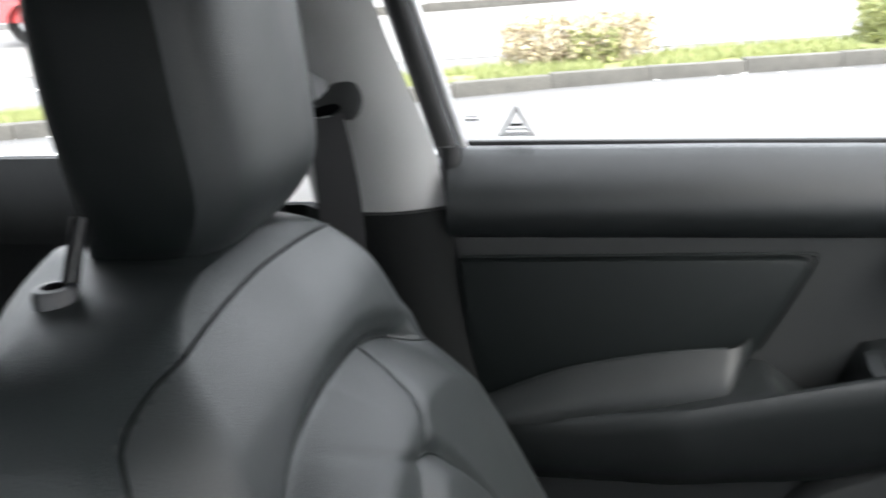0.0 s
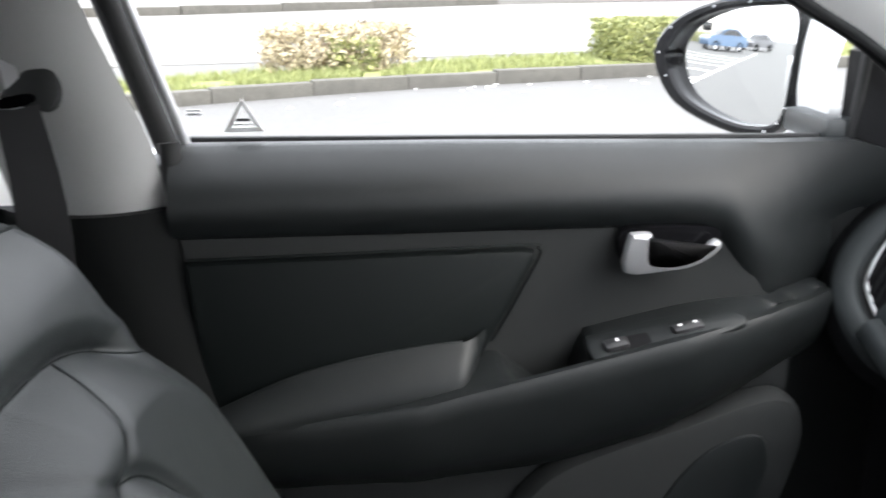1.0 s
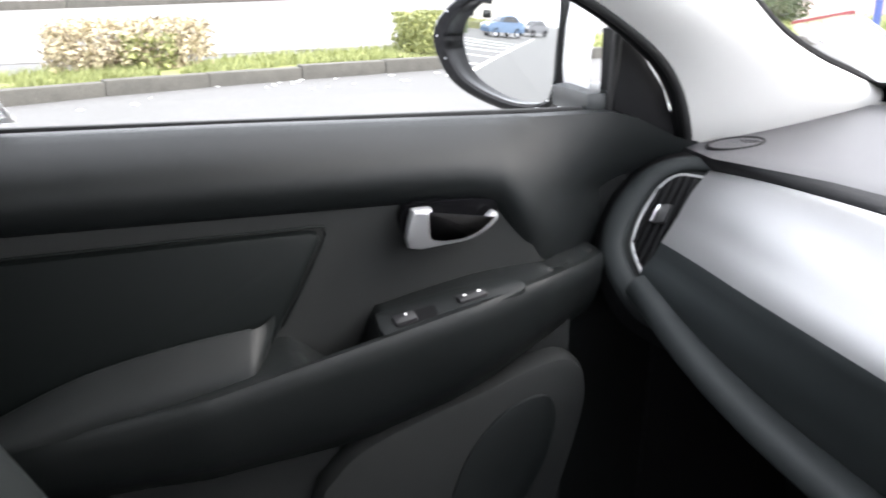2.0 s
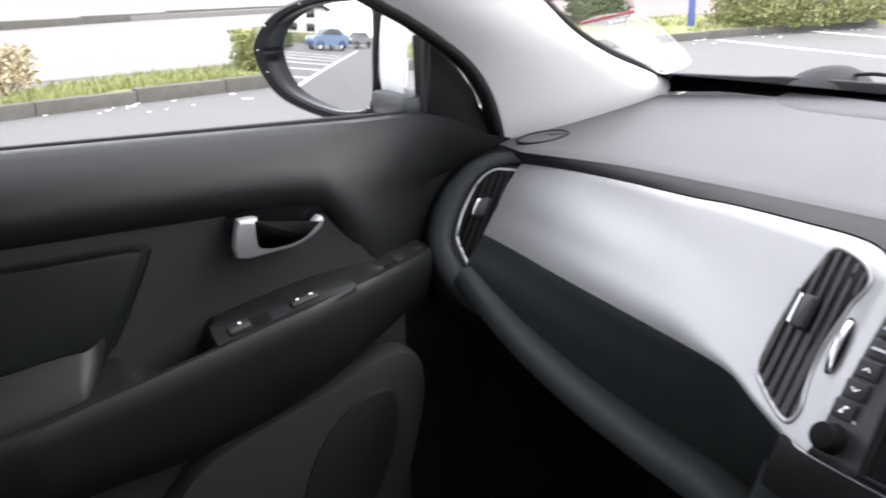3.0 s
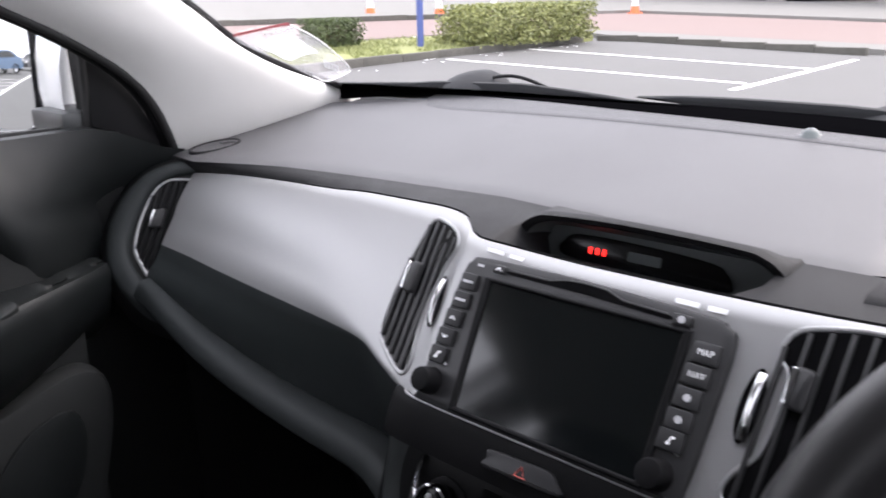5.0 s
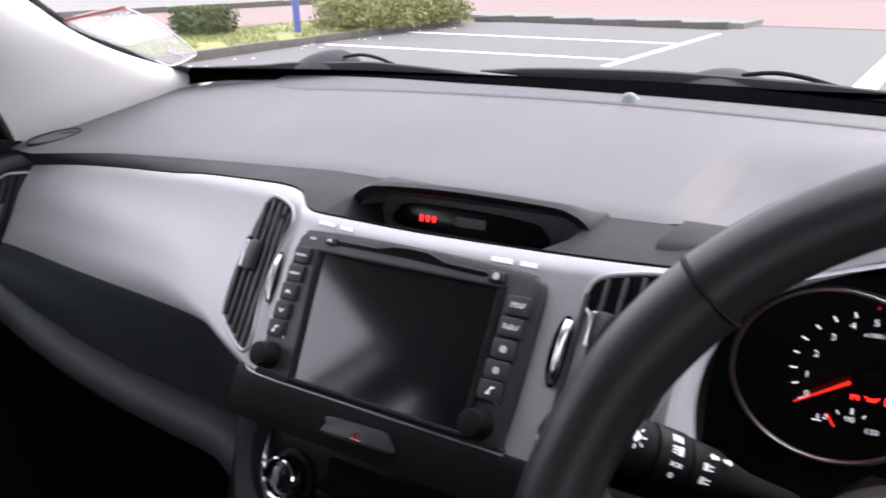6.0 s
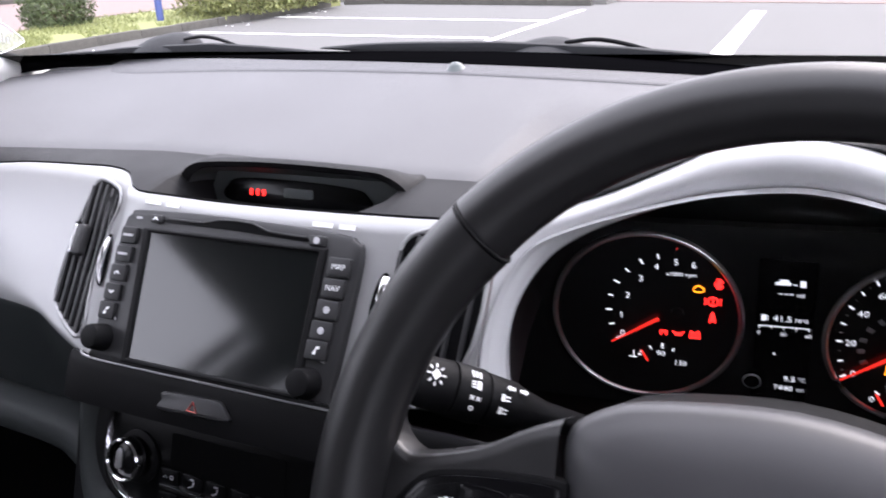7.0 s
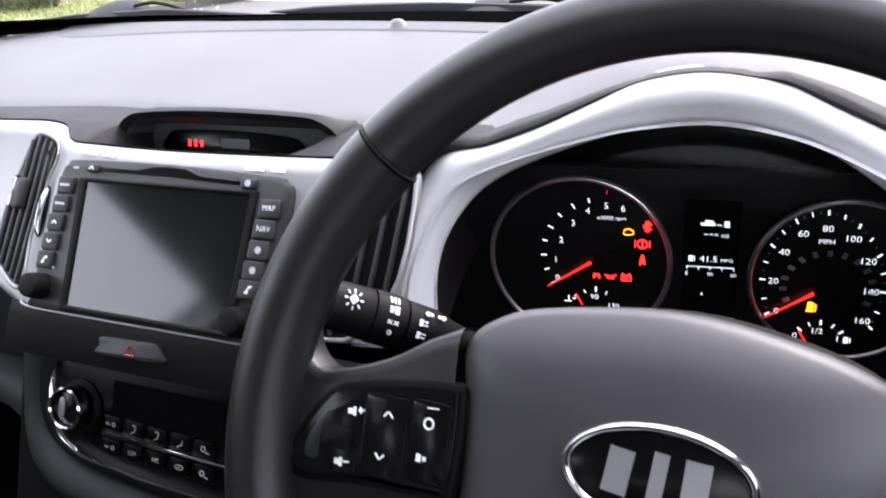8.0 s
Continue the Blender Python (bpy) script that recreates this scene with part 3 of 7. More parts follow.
# lower door: speaker pocket
dbin = part("door_bin", slab(XD(-0.712), smooth([(0.24, 0.55), (0.262, 0.75), (0.285, 0.80), (0.335, 0.838), (0.46, 0.879), (0.575, 0.910), (0.612, 0.86), (0.588, 0.74), (0.54, 0.60), (0.44, 0.50), (0.30, 0.48)], 5), 0.0, 0.034, 0.014), TRIM, door, "dark plastic door bin")
# the bottle hollow's shade is painted as a darker raised plate
part("bottle_shade", slab(XD(-0.712), smooth([(0.415, 0.66), (0.435, 0.76), (0.464, 0.818), (0.507, 0.856), (0.556, 0.862), (0.566, 0.81), (0.54, 0.74), (0.49, 0.66)], 4), 0.030, 0.0375, 0.003), PAD, dbin, "dark plate painted as the shaded bottle hollow")
# outer skin of the door
part("hinge_side", box((-0.80, 0.67, 0.74), (0.03, 0.26, 0.78), 0.01), LOWER, door, "black hinge side of the door")
part("outer_skin", box((-0.875, 0.35, 0.78), (0.05, 1.0, 0.80), 0.02), WHITE, door, "white painted outer door skin")
part("outer_sill", box((-0.822, 0.30, 1.166), (0.06, 0.95, 0.020), 0.006), MATTE, door, "black outer window seal")
pane_rows = [[(-0.782 + 0.30 * (z - 1.20), y, z) for y in [-0.10 + 0.08 * k for k in range(11)]] for z in (1.19, 1.28, 1.36, 1.44, 1.50)]
wg = part("window_glass", skin(pane_rows), GLASS, door, "clear side window glass")
wg.visible_shadow = False
# corner cover behind the mirror
sail = [(0.667, 1.196), (0.665, 1.292), (0.672, 1.294), (0.70, 1.268), (0.737, 1.222), (0.757, 1.180), (0.762, 1.155), (0.70, 1.180)]
part("corner_cover", slab(XD(-0.775), sail, -0.02, 0.016, 0.005), MATTE, door, "black plastic corner cover")
part("cover_edge", tube([(-0.77, 0.667, 1.190), (-0.757, 0.665, 1.297)], 0.006, 8), RUBBER, door)

# rear door behind the pillar
rear = thing("door_2", (-0.75, -0.75, 0.45), "closed rear passenger door in black trim", "car door", kind="structure")
rows = []
for y in (-1.6, -1.2, -0.8, -0.5, -0.28):
    rows.append([(-0.785, y, 1.198)] + [(-0.755 + 0.06 * math.sin(s * math.pi / 2), y, 1.20 - 0.09 * s) for s in [k / 8 for k in range(9)]] + [(-0.74, y, 1.10), (-0.74, y, 0.40)])
part("trim_panel", skin(rows), LOWER, rear)
rg = part("window_glass", skin([[(-0.782 + 0.30 * (z - 1.20), y, z) for y in (-1.6, -0.9, -0.28)] for z in (1.19, 1.35, 1.50)]), GLASS, rear, "clear rear side window glass")
rg.visible_shadow = False
part("outer_skin", box((-0.875, -0.85, 0.78), (0.05, 1.3, 0.80), 0.02), WHITE, rear, "white painted outer door skin")


# ---------------------------------------------------------------- dashboard
def face_y(x, z):
    """Depth of the dashboard's front face."""
    t = min(1, max(0, (x + 0.16) / 0.05))
    t = t * t * (3 - 2 * t)
    f = 0.672 + 0.7 * (z - 1.14) - 0.15 * min(x, 0)
    n = 0.668 + 0.55 * (z - 1.135)
    return f * (1 - t) + n * t


def face(u, v, h=0.0):
    t = min(1, max(0, (u + 0.16) / 0.05))
    a, b = Vector((-0.15, -1, 0.7)).normalized(), Vector((0, -1, 0.55)).normalized()
    return Vector((u, face_y(u, v), v)) + (a * (1 - t) + b * t).normalized() * h


def left_face(u, v, h=0.0):
    """The outer end of the dashboard, turned in towards the seat."""
    y = 0.757 + 0.7 * (v - 1.112) + 0.8 * (u + 0.70)
    return Vector((u, y, v)) + Vector((0.52, -0.72, 0.46)).normalized() * h


dash = thing("dashboard", (0.0, 0.9, 0.95), "dark grey moulded dashboard with silver fascia", "dashboard", kind="structure")
SIL_T = [(-0.75, 1.112), (-0.726, 1.122), (-0.60, 1.137), (-0.477, 1.147), (-0.368, 1.154), (-0.307, 1.1595), (-0.22, 1.164), (-0.18, 1.1655), (-0.15, 1.1635), (-0.12, 1.1585), (-0.082, 1.157), (0.0, 1.1555), (0.13, 1.157), (0.21, 1.160)]
CREASE = [(-0.75, 1.040), (-0.673, 1.044), (-0.60, 1.046), (-0.52, 1.047), (-0.43, 1.049), (-0.30, 1.0525), (-0.246, 1.0535), (-0.2176, 1.052), (-0.193, 1.0455), (-0.157, 1.0375), (-0.13, 1.035), (0.0, 1.0345), (0.12, 1.035), (0.15, 1.047), (0.22, 1.053)]
CREASE, SIL_T = smooth(CREASE, 6, closed=False), smooth(SIL_T, 6, closed=False)
top_z = lambda x, y: 1.168 + 0.17 * (y - 0.75) - 0.05 * x * x
xs = [-0.775 + 0.0125 * k for k in range(124)]
# outer edge of the arch round the instruments, and of the pad over it
OUT = [(0.1570, 1.036), (0.1705, 1.0784), (0.1835, 1.1127), (0.1930, 1.1415), (0.2090, 1.1552), (0.2391, 1.1612), (0.2740, 1.1735), (0.3090, 1.1895), (0.338, 1.2025), (0.3793, 1.2085), (0.4229, 1.2025), (0.455, 1.1895), (0.4909, 1.1747), (0.5303, 1.1594), (0.5776, 1.1431), (0.5925, 1.0784), (0.5912, 1.036)]
BROW = [(0.165, 1.0905), (0.178, 1.1309), (0.205, 1.1457), (0.24, 1.1542), (0.277, 1.1722), (0.315, 1.1905), (0.345, 1.2040), (0.385, 1.2095), (0.425, 1.2040), (0.455, 1.1905), (0.49, 1.1734), (0.53, 1.1542), (0.58, 1.133), (0.61, 1.0374)]
# front edge of the hood over the clock
HOOD = [(-0.112, 1.150), (-0.100, 1.166), (-0.086, 1.1755), (-0.066, 1.180), (0.0, 1.183), (0.085, 1.181), (0.105, 1.1775), (0.118, 1.168), (0.125, 1.150)]
band_y = lambda x: along([(-0.76, 0.775), (-0.674, 0.757), (-0.5, 0.769), (-0.26, 0.768), (-0.16, 0.770), (-0.02, 0.757), (0.085, 0.748), (0.205, 0.753), (0.40, 0.80), (0.8, 0.80)], x)


def hood_z(x):
    """Height of the top pad's edge over the instruments."""
    q = min(x, 0.754 - x)
    t = min(1.0, max(0.0, (q - 0.198) / 0.150))
    lift = along([(0.188, 0.0), (0.205, 0.0018), (0.225, 0.0052), (0.248, 0.0076), (0.278, 0.0072), (0.309, 0.0045), (0.338, 0.0)], q)
    return max(along(BROW, x) + 0.009 * math.sin(math.pi * t) ** 0.8, top_z(x, 0.756), along(OUT[3:-3], x) + lift if lift else 0.0)


rear_y = lambda x: along([(-0.77, 1.045), (-0.55, 1.078), (-0.43, 1.067), (-0.31, 1.052), (-0.2, 1.036), (0.0, 1.018), (0.3, 0.995), (0.76, 0.97)], x)
foot_z = lambda x: along([(-0.77, 1.214), (-0.5, 1.217), (-0.4, 1.218), (-0.22, 1.217), (0.0, 1.2155), (0.112, 1.213), (0.2, 1.207), (0.285, 1.202), (0.336, 1.198), (0.5, 1.186), (0.77, 1.16)], x)
# fascia: bright upper face that rolls over a soft crease into the glovebox face
LOW = [(-0.75, 0.992), (-0.668, 0.988), (-0.61, 0.978), (-0.50, 0.956), (-0.42, 0.946), (-0.33, 0.940), (-0.24, 0.937), (-0.177, 0.937), (-0.12, 0.940)]
LOW = smooth(LOW, 6, closed=False)


def fascia_line(x):
    """One upright section of the fascia, from its top edge to the lower lip."""
    t, c, l = along(SIL_T, x), along(CREASE, x), along(LOW, x)
    a, k = face(x, t), face(x, c)
    e = Vector((x, 0.680, l))
    far = min(1.0, max(0.0, (-0.205 - x) / 0.14))
    far = far * far * (3 - 2 * far)
    ru, rd = 0.006 + 0.030 * far, 0.005 + 0.018 * far
    p, q = k + (a - k).normalized() * ru, k + (e - k).normalized() * rd
    r = [Vector((a.x, a.y + 0.012, a.z - 0.004)), Vector((a.x, a.y + 0.003, a.z + 0.0005))]
    n = Vector((-0.15, -1, 0.7)).normalized()
    for j in range(9):
        f = j / 9
        r.append(a.lerp(p, f) + n * (0.003 * math.sin(math.pi * f) * far))
    for j in range(11):
        f = j / 10
        r.append(p * (1 - f) ** 2 + k * (2 * f * (1 - f)) + q * f * f)
    for j in range(1, 6):
        f = j / 5
        r.append(q.lerp(e, f) + Vector((0, -0.006 * math.sin(math.pi * f), 0)))
    return r


sections = [fascia_line(-0.692 + 0.0125 * k) for k in range(46)]
part("silver_fascia", skin([r[:18] for r in sections]), SILVER, dash, "satin silver fascia rolling over at its lower edge", 60)
part("glovebox_lid", skin([r[17:] for r in sections]), GUNMETAL, dash, "smooth dark slate glovebox lid", 60)
rows = []
for x in [-0.1295 + 0.0125 * k for k in range(28)]:
    t, c = along(SIL_T, x), along(CREASE, x)
    r = [face(x, t + (c - t) * j / 12) for j in range(13)]
    p = r[0]
    rows.append([Vector((p.x, p.y + 0.012, p.z - 0.004)), Vector((p.x, p.y + 0.003, p.z + 0.0005))] + r)
part("silver_fascia", skin(rows), SILVER, dash, "satin silver frame round the head unit", 60)
# band above the fascia and the top pad
rows = []
for x in [q for q in xs if q < 0.218]:
    t = along(SIL_T, max(x, -0.75))
    y0 = face_y(max(x, -0.72), t) if x > -0.71 else 0.757 + 0.7 * (t - 1.112) + 0.5 * (x + 0.70) * 0
    yb = band_y(x)
    zb = top_z(x, yb)
    if -0.098 < x < 0.110:
        yb, zb = 0.80, 1.118
    r = [(x, y0 + 0.006, t - 0.004), (x, y0 + 0.004, t + 0.002)]
    for s in (0.3, 0.65, 0.9):
        r.append((x, y0 + (yb - y0) * s, t + 0.003 + (zb - t - 0.003) * s ** 0.8))
    r.append((x, yb, zb))
    rows.append(r)
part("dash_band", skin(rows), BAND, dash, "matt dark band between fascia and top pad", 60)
rows = []
for x in xs:
    yb, ye = band_y(x), rear_y(x) + 0.008
    arch = 0.165 < x < 0.60
    if arch:
        yb, zo = 0.756, hood_z(x)
    r = [(x, yb, zo if arch else top_z(x, yb))]
    for j in range(1, 15):
        y = yb + (ye - yb) * (j / 14) ** 1.3
        zt = top_z(x, y) + 0.002 * (j < 14) - 0.008 * (j == 14)
        k = min(1.0, max(0.0, (y - yb) / 0.16))
        k = k * k * (3 - 2 * k)
        swell = 0.022 * min(1.0, max(0.0, (min(x, 0.754 - x) - 0.215) / 0.09)) * math.sin(math.pi * min(1.0, (y - yb) / 0.20)) if arch else 0.0
        r.append((x, y, zo + (zt - zo) * k + swell if arch else zt))
    rows.append(r)
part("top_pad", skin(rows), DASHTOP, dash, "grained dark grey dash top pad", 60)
# black skin painted in for the dark gap between dash and glass
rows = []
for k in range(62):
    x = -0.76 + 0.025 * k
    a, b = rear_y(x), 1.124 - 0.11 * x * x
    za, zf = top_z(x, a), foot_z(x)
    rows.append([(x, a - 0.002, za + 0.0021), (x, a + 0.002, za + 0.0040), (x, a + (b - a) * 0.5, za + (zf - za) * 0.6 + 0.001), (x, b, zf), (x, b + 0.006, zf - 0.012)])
part("gap_strip", skin(rows), VOID, dash, "black strip painted for the dark gap at the windscreen", 60)
# shade along the pad's rear, laid on as a darker sheet
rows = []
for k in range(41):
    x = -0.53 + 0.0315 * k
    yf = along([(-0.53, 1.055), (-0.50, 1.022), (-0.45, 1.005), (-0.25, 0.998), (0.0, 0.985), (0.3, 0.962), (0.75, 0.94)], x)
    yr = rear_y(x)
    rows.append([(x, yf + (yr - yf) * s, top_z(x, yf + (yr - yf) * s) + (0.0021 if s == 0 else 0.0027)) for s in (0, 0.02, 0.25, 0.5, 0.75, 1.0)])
part("shade_strip", skin(rows), DASHSHADE, dash, "strip along the windscreen, its shade painted darker", 60)
part("windscreen_frit", skin([[ws(-0.77 + 0.077 * i, -0.02 + v * (1 - 0.42 * min(1, max(0, (0.077 * i - 0.37) / 0.4)))) for i in range(21)] for v in (0.0, 0.05, 0.082)]), BLACK, dash, "black painted lower edge of the windscreen")
part("windscreen_gap", tube([(x, 1.128 - 0.11 * x * x, foot_z(x) - 0.008) for x in [-0.77 + 0.077 * k for k in range(21)]], 0.007, 8), MATTE, dash, "black gap at the windscreen's foot")
part("sensor", lathe(plane_map((0.028, 1.000, 1.2113), (1, 0, 0), (0, 1, 0.17)), [(0.010, -0.003), (0.0105, 0.0015), (0.0085, 0.003), (0.007, 0.006), (0.004, 0.0080), (0.0005, 0.0086)], 20), LAMPWINDOW, dash, "small clear dome sensor")
sp = plane_map((-0.700, 0.808, 1.1565), (0.5, 0.85, 0.15), (-0.85, 0.5, 0.12))
spk = part("speaker_grille", collar(sp, oval(0.036, 0.024, 28), oval(0.032, 0.020, 28), -0.004, 0.0025, 0.0008), BAND, dash, "small round speaker grille")
part("grille_plate", slab(sp, oval(0.032, 0.020, 28), -0.002, 0.0012), DASHTOP, spk)
part("grille_slot", bars(sp, [(0.010 + 0.0055 * k, 0.004 - 0.002 * k, 0.002, 0.014, 25) for k in range(4)], 0.0016), MATTE, spk)
# outer end: ring round the vent, lower lip
RING_IN = [(-0.690, 1.126), (-0.7169, 1.1225), (-0.735, 1.1045), (-0.7375, 1.0653), (-0.7300, 1.0330), (-0.7105, 1.0070), (-0.6750, 0.980), (-0.645, 0.968), (-0.615, 0.966)]
RING_MID = [(-0.690, 1.1415), (-0.7326, 1.1335), (-0.7530, 1.1130), (-0.7600, 1.0742), (-0.7515, 1.0370), (-0.7345, 1.0065), (-0.7045, 0.979), (-0.6640, 0.9520), (-0.625, 0.944)]
RING_OUT = [(-0.690, 1.153), (-0.7420, 1.1470), (-0.7690, 1.1262), (-0.7785, 1.0942), (-0.7760, 1.0620), (-0.7645, 1.0290), (-0.7400, 0.990), (-0.690, 0.946), (-0.635, 0.926)]
rows = []
for (a, b), (m, n), (c, d) in zip(smooth(RING_IN, 5, closed=False), smooth(RING_MID, 5, closed=False), smooth(RING_OUT, 5, closed=False)):
    inner, outer = (lambda t: (a + (m - a) * t, b + (n - b) * t)), (lambda t: (m + (c - m) * t, n + (d - n) * t))
    r = [left_face(*inner(t), h) for t, h in ((-0.2, -0.020), (0.0, 0.001), (0.1, 0.0035), (0.45, 0.0055), (0.85, 0.0045))]
    r += [left_face(*outer(t), h) for t, h in ((0.0, 0.0028), (0.25, -0.002), (0.6, -0.009), (1.0, -0.020))]
    q = r[-1]
    r += [Vector((q.x - 0.004, q.y + 0.03, q.z)), Vector((q.x - 0.004, q.y + 0.10, q.z))]
    rows.append(r)
part("end_ring", skin([r[:7] for r in rows]), RINGMAT, dash, "matt slate rounded outer end of the dashboard", 60)
# outer roll of the ring lies in shade, put in as black
part("end_side", skin([r[6:] for r in rows]), MATTE, dash, "dashboard side facing the door, its shade painted black", 60)
part("end_cap", slab(left_face, smooth(RING_IN + [(-0.62, 1.0), (-0.64, 1.10)], 4), -0.04, -0.004), TRIM, dash, "dark end plate round the vent")
LIPX = [(-0.690, 0.975), (-0.655, 0.966), (-0.61, 0.952), (-0.56, 0.939), (-0.50, 0.928), (-0.42, 0.917), (-0.33, 0.911), (-0.24, 0.907), (-0.19, 0.890), (-0.165, 0.86)]
lip = smooth(LIPX, 6, closed=False)
rows = []
for i, (x, z) in enumerate(lip):
    a = lip[max(0, i - 1)]
    b = lip[min(len(lip) - 1, i + 1)]
    d = Vector((b[0] - a[0], b[1] - a[1])).normalized()
    n = Vector((-d.y, d.x))
    if n.y < 0:
        n = -n
    y = along([(-0.70, 0.668), (-0.5, 0.656), (-0.23, 0.648), (-0.16, 0.63)], x)
    w = 0.030
    prof = [(0.060, w * 1.05), (0.010, w * 0.98), (0.002, w * 0.92), (-0.003, w * 0.8), (-0.009, w * 0.30), (-0.006, w * 0.12), (0.006, -0.002), (0.05, -0.010), (0.12, -0.012)]
    rows.append([(x + n.x * q, y + d_, z + n.y * q) for d_, q in prof])
part("lower_lip", skin(rows), RINGMAT, dash, "matt grey lower lip of the dashboard", 60)
part("knee_panel", skin([[(x, y, z) for x in (-0.78, -0.5, -0.16)] for y, z in ((0.70, 0.915), (0.86, 0.88), (1.0, 0.7), (1.10, 0.42))]), MATTE, dash, "black underside of the dashboard")
# centre stack below the head unit
rows = []
for x in [-0.150 + 0.015 * k for k in range(27)]:
    rows.append([face(x, 1.0392, -0.002), face(x, 1.0382, 0.0030), face(x, 1.0355, 0.0042), face(x, 1.0310, 0.0040), face(x, 1.016, 0.0020), face(x, 1.006, -0.002), Vector((x, 0.632, 0.990)), Vector((x, 0.640, 0.985))])
part("stack_ledge", skin(rows), MATTE, dash, "black ledge carrying the hazard switch")
CL = plane_map((-0.03, 0.622, 0.945), (1, 0, 0), (0, 0.35, 1))
part("stack_back", slab(lambda u, v, h=0: CL(u, v, h), rounded(0.40, 0.36, 0.04, 4, 0.05, -0.11), -0.03, -0.004), MATTE, dash)
part("stack_side", tube(smooth([(-0.166, 0.655, 0.99), (-0.168, 0.640, 0.935), (-0.146, 0.618, 0.893), (-0.08, 0.604, 0.875), (0.05, 0.602, 0.868), (0.2, 0.602, 0.872)], 6, closed=False), 0.019, 12), RINGMAT, dash, "curved dark surround of the lower stack")
part("fascia_lower_edge", tube(smooth([face(-0.140, 1.0400, 0.001), face(-0.125, 1.0380, 0.0032), face(-0.06, 1.0380, 0.0036), face(0.05, 1.0380, 0.0036), face(0.11, 1.0380, 0.0036)], 5, closed=False), 0.0010, 8), SILVER, dash, "bright edge under the head unit")
part("tunnel", box((0.0, 0.25, 0.55), (0.22, 0.9, 0.34), 0.03), MATTE, dash, "black centre tunnel")


# air vents
def vent(parent, fn, loop, tilt, count, tab_at, thumb_at, label, slat=None):
    v = part("air_vent", collar(fn, inset(loop, -0.0032), loop, -0.004, 0.0022, 0.0010), SILVER, parent, label)
    part("vent_back", slab(fn, inset(loop, -0.001), -0.002, 0.0012), BLACK, v)
    us, vs = [p[0] for p in loop], [p[1] for p in loop]
    c, s = math.cos(radians(tilt)), math.sin(radians(tilt))
    cu, cv = sum(us) / len(us), sum(vs) / len(vs)
    loc = [((u - cu) * c + (w - cv) * s, -(u - cu) * s + (w - cv) * c) for u, w in loop]
    lo, hi = min(p[0] for p in loc), max(p[0] for p in loc)
    for k in range(count):
        a = lo + (hi - lo) * (k + 0.6) / (count + 0.2)
        ys = []
        for (x0, y0), (x1, y1) in zip(loc, loc[1:] + loc[:1]):
            if (x0 - a) * (x1 - a) < 0:
                ys.append(y0 + (y1 - y0) * (a - x0) / (x1 - x0))
        if len(ys) < 2:
            continue
        y0, y1 = min(ys) + 0.001, max(ys) - 0.001
        back = lambda x, y: (cu + x * c - y * s, cv + x * s + y * c)
        q = [back(a - 0.0016, y0), back(a + 0.0016, y0), back(a + 0.0016, y1), back(a - 0.0016, y1)]
        part("slat", slab(fn, q, 0.0, 0.0038, 0.0008), slat or KEYMAT, v)
    if tab_at:
        u, w = tab_at
        tm = lambda x, y, h=0.0: fn(u + x * c - y * s, w + x * s + y * c, h)
        tab = part("vent_tab", slab(tm, rounded(0.0115, 0.023, 0.003, 3), 0.003, 0.0095, 0.003), KEYMAT, v, "black vent tab")
        part("tab_trim", slab(tm, rounded(0.0036, 0.021, 0.0016, 3, -0.0058), 0.005, 0.0108, 0.001), CHROME, tab, "chrome edge")
    if thumb_at:
        u, w, hgt = thumb_at
        tm = lambda x, y, h=0.0: fn(u + x * c - y * s, w + x * s + y * c, h)
        well = part("thumb_wheel", slab(tm, oval(0.0068, hgt * 0.56, 24), 0.0005, 0.0022), BLACK, v, "thumbwheel beside the vent")
        rows_ = [[tm(0.0012 + 0.0034 * math.cos(a), y, 0.0022 + 0.0062 * math.sin(a) * math.sqrt(max(0, 1 - (y / (hgt * 0.52)) ** 2))) for a in [math.pi * k / 8 for k in range(9)]] for y in [hgt * 0.5 * (k / 8 - 1) for k in range(17)]]
        part("wheel_ridge", skin(rows_), CHROME, well, "chrome thumbwheel")
    return v


CV = [(-0.188, 1.1540), (-0.172, 1.1545), (-0.149, 1.148), (-0.1455, 1.141), (-0.152, 1.128), (-0.154, 1.116), (-0.157, 1.100), (-0.1565, 1.082), (-0.152, 1.066), (-0.149, 1.058), (-0.151, 1.0495), (-0.159, 1.0475), (-0.179, 1.0545), (-0.197, 1.064), (-0.2005, 1.073), (-0.2015, 1.095), (-0.1985, 1.120), (-0.194, 1.140)]
vent(dash, face, smooth(CV, 3), 3, 6, (-0.181, 1.110), (-0.1415, 1.103, 0.033), "upright air vent with black slats in a silver frame")
RV = [(0.149, 1.1475), (0.166, 1.152), (0.191, 1.155), (0.205, 1.150), (0.203, 1.09), (0.18, 1.056), (0.15, 1.0505), (0.135, 1.0505), (0.1297, 1.056), (0.1345, 1.0665), (0.1452, 1.079), (0.1487, 1.095), (0.1504, 1.110), (0.1485, 1.1255), (0.1425, 1.1325), (0.1425, 1.1395)]
vent(dash, face, smooth(RV, 3), -4, 6, (0.1590, 1.1185), (0.1318, 1.1030, 0.038), "upright air vent with black slats in a silver frame")
LV = [(-0.690, 1.1125), (-0.710, 1.1165), (-0.721, 1.1145), (-0.7285, 1.101), (-0.7285, 1.068), (-0.7215, 1.038), (-0.711, 1.022), (-0.684, 0.994), (-0.673, 0.985), (-0.6755, 0.995), (-0.683, 1.014), (-0.691, 1.040), (-0.697, 1.062), (-0.6965, 1.082)]
vent(dash, left_face, smooth(LV, 3), 8, 6, (-0.7095, 1.070), (-0.6905, 1.055, 0.026), "curved outer air vent with black slats", MATTE)

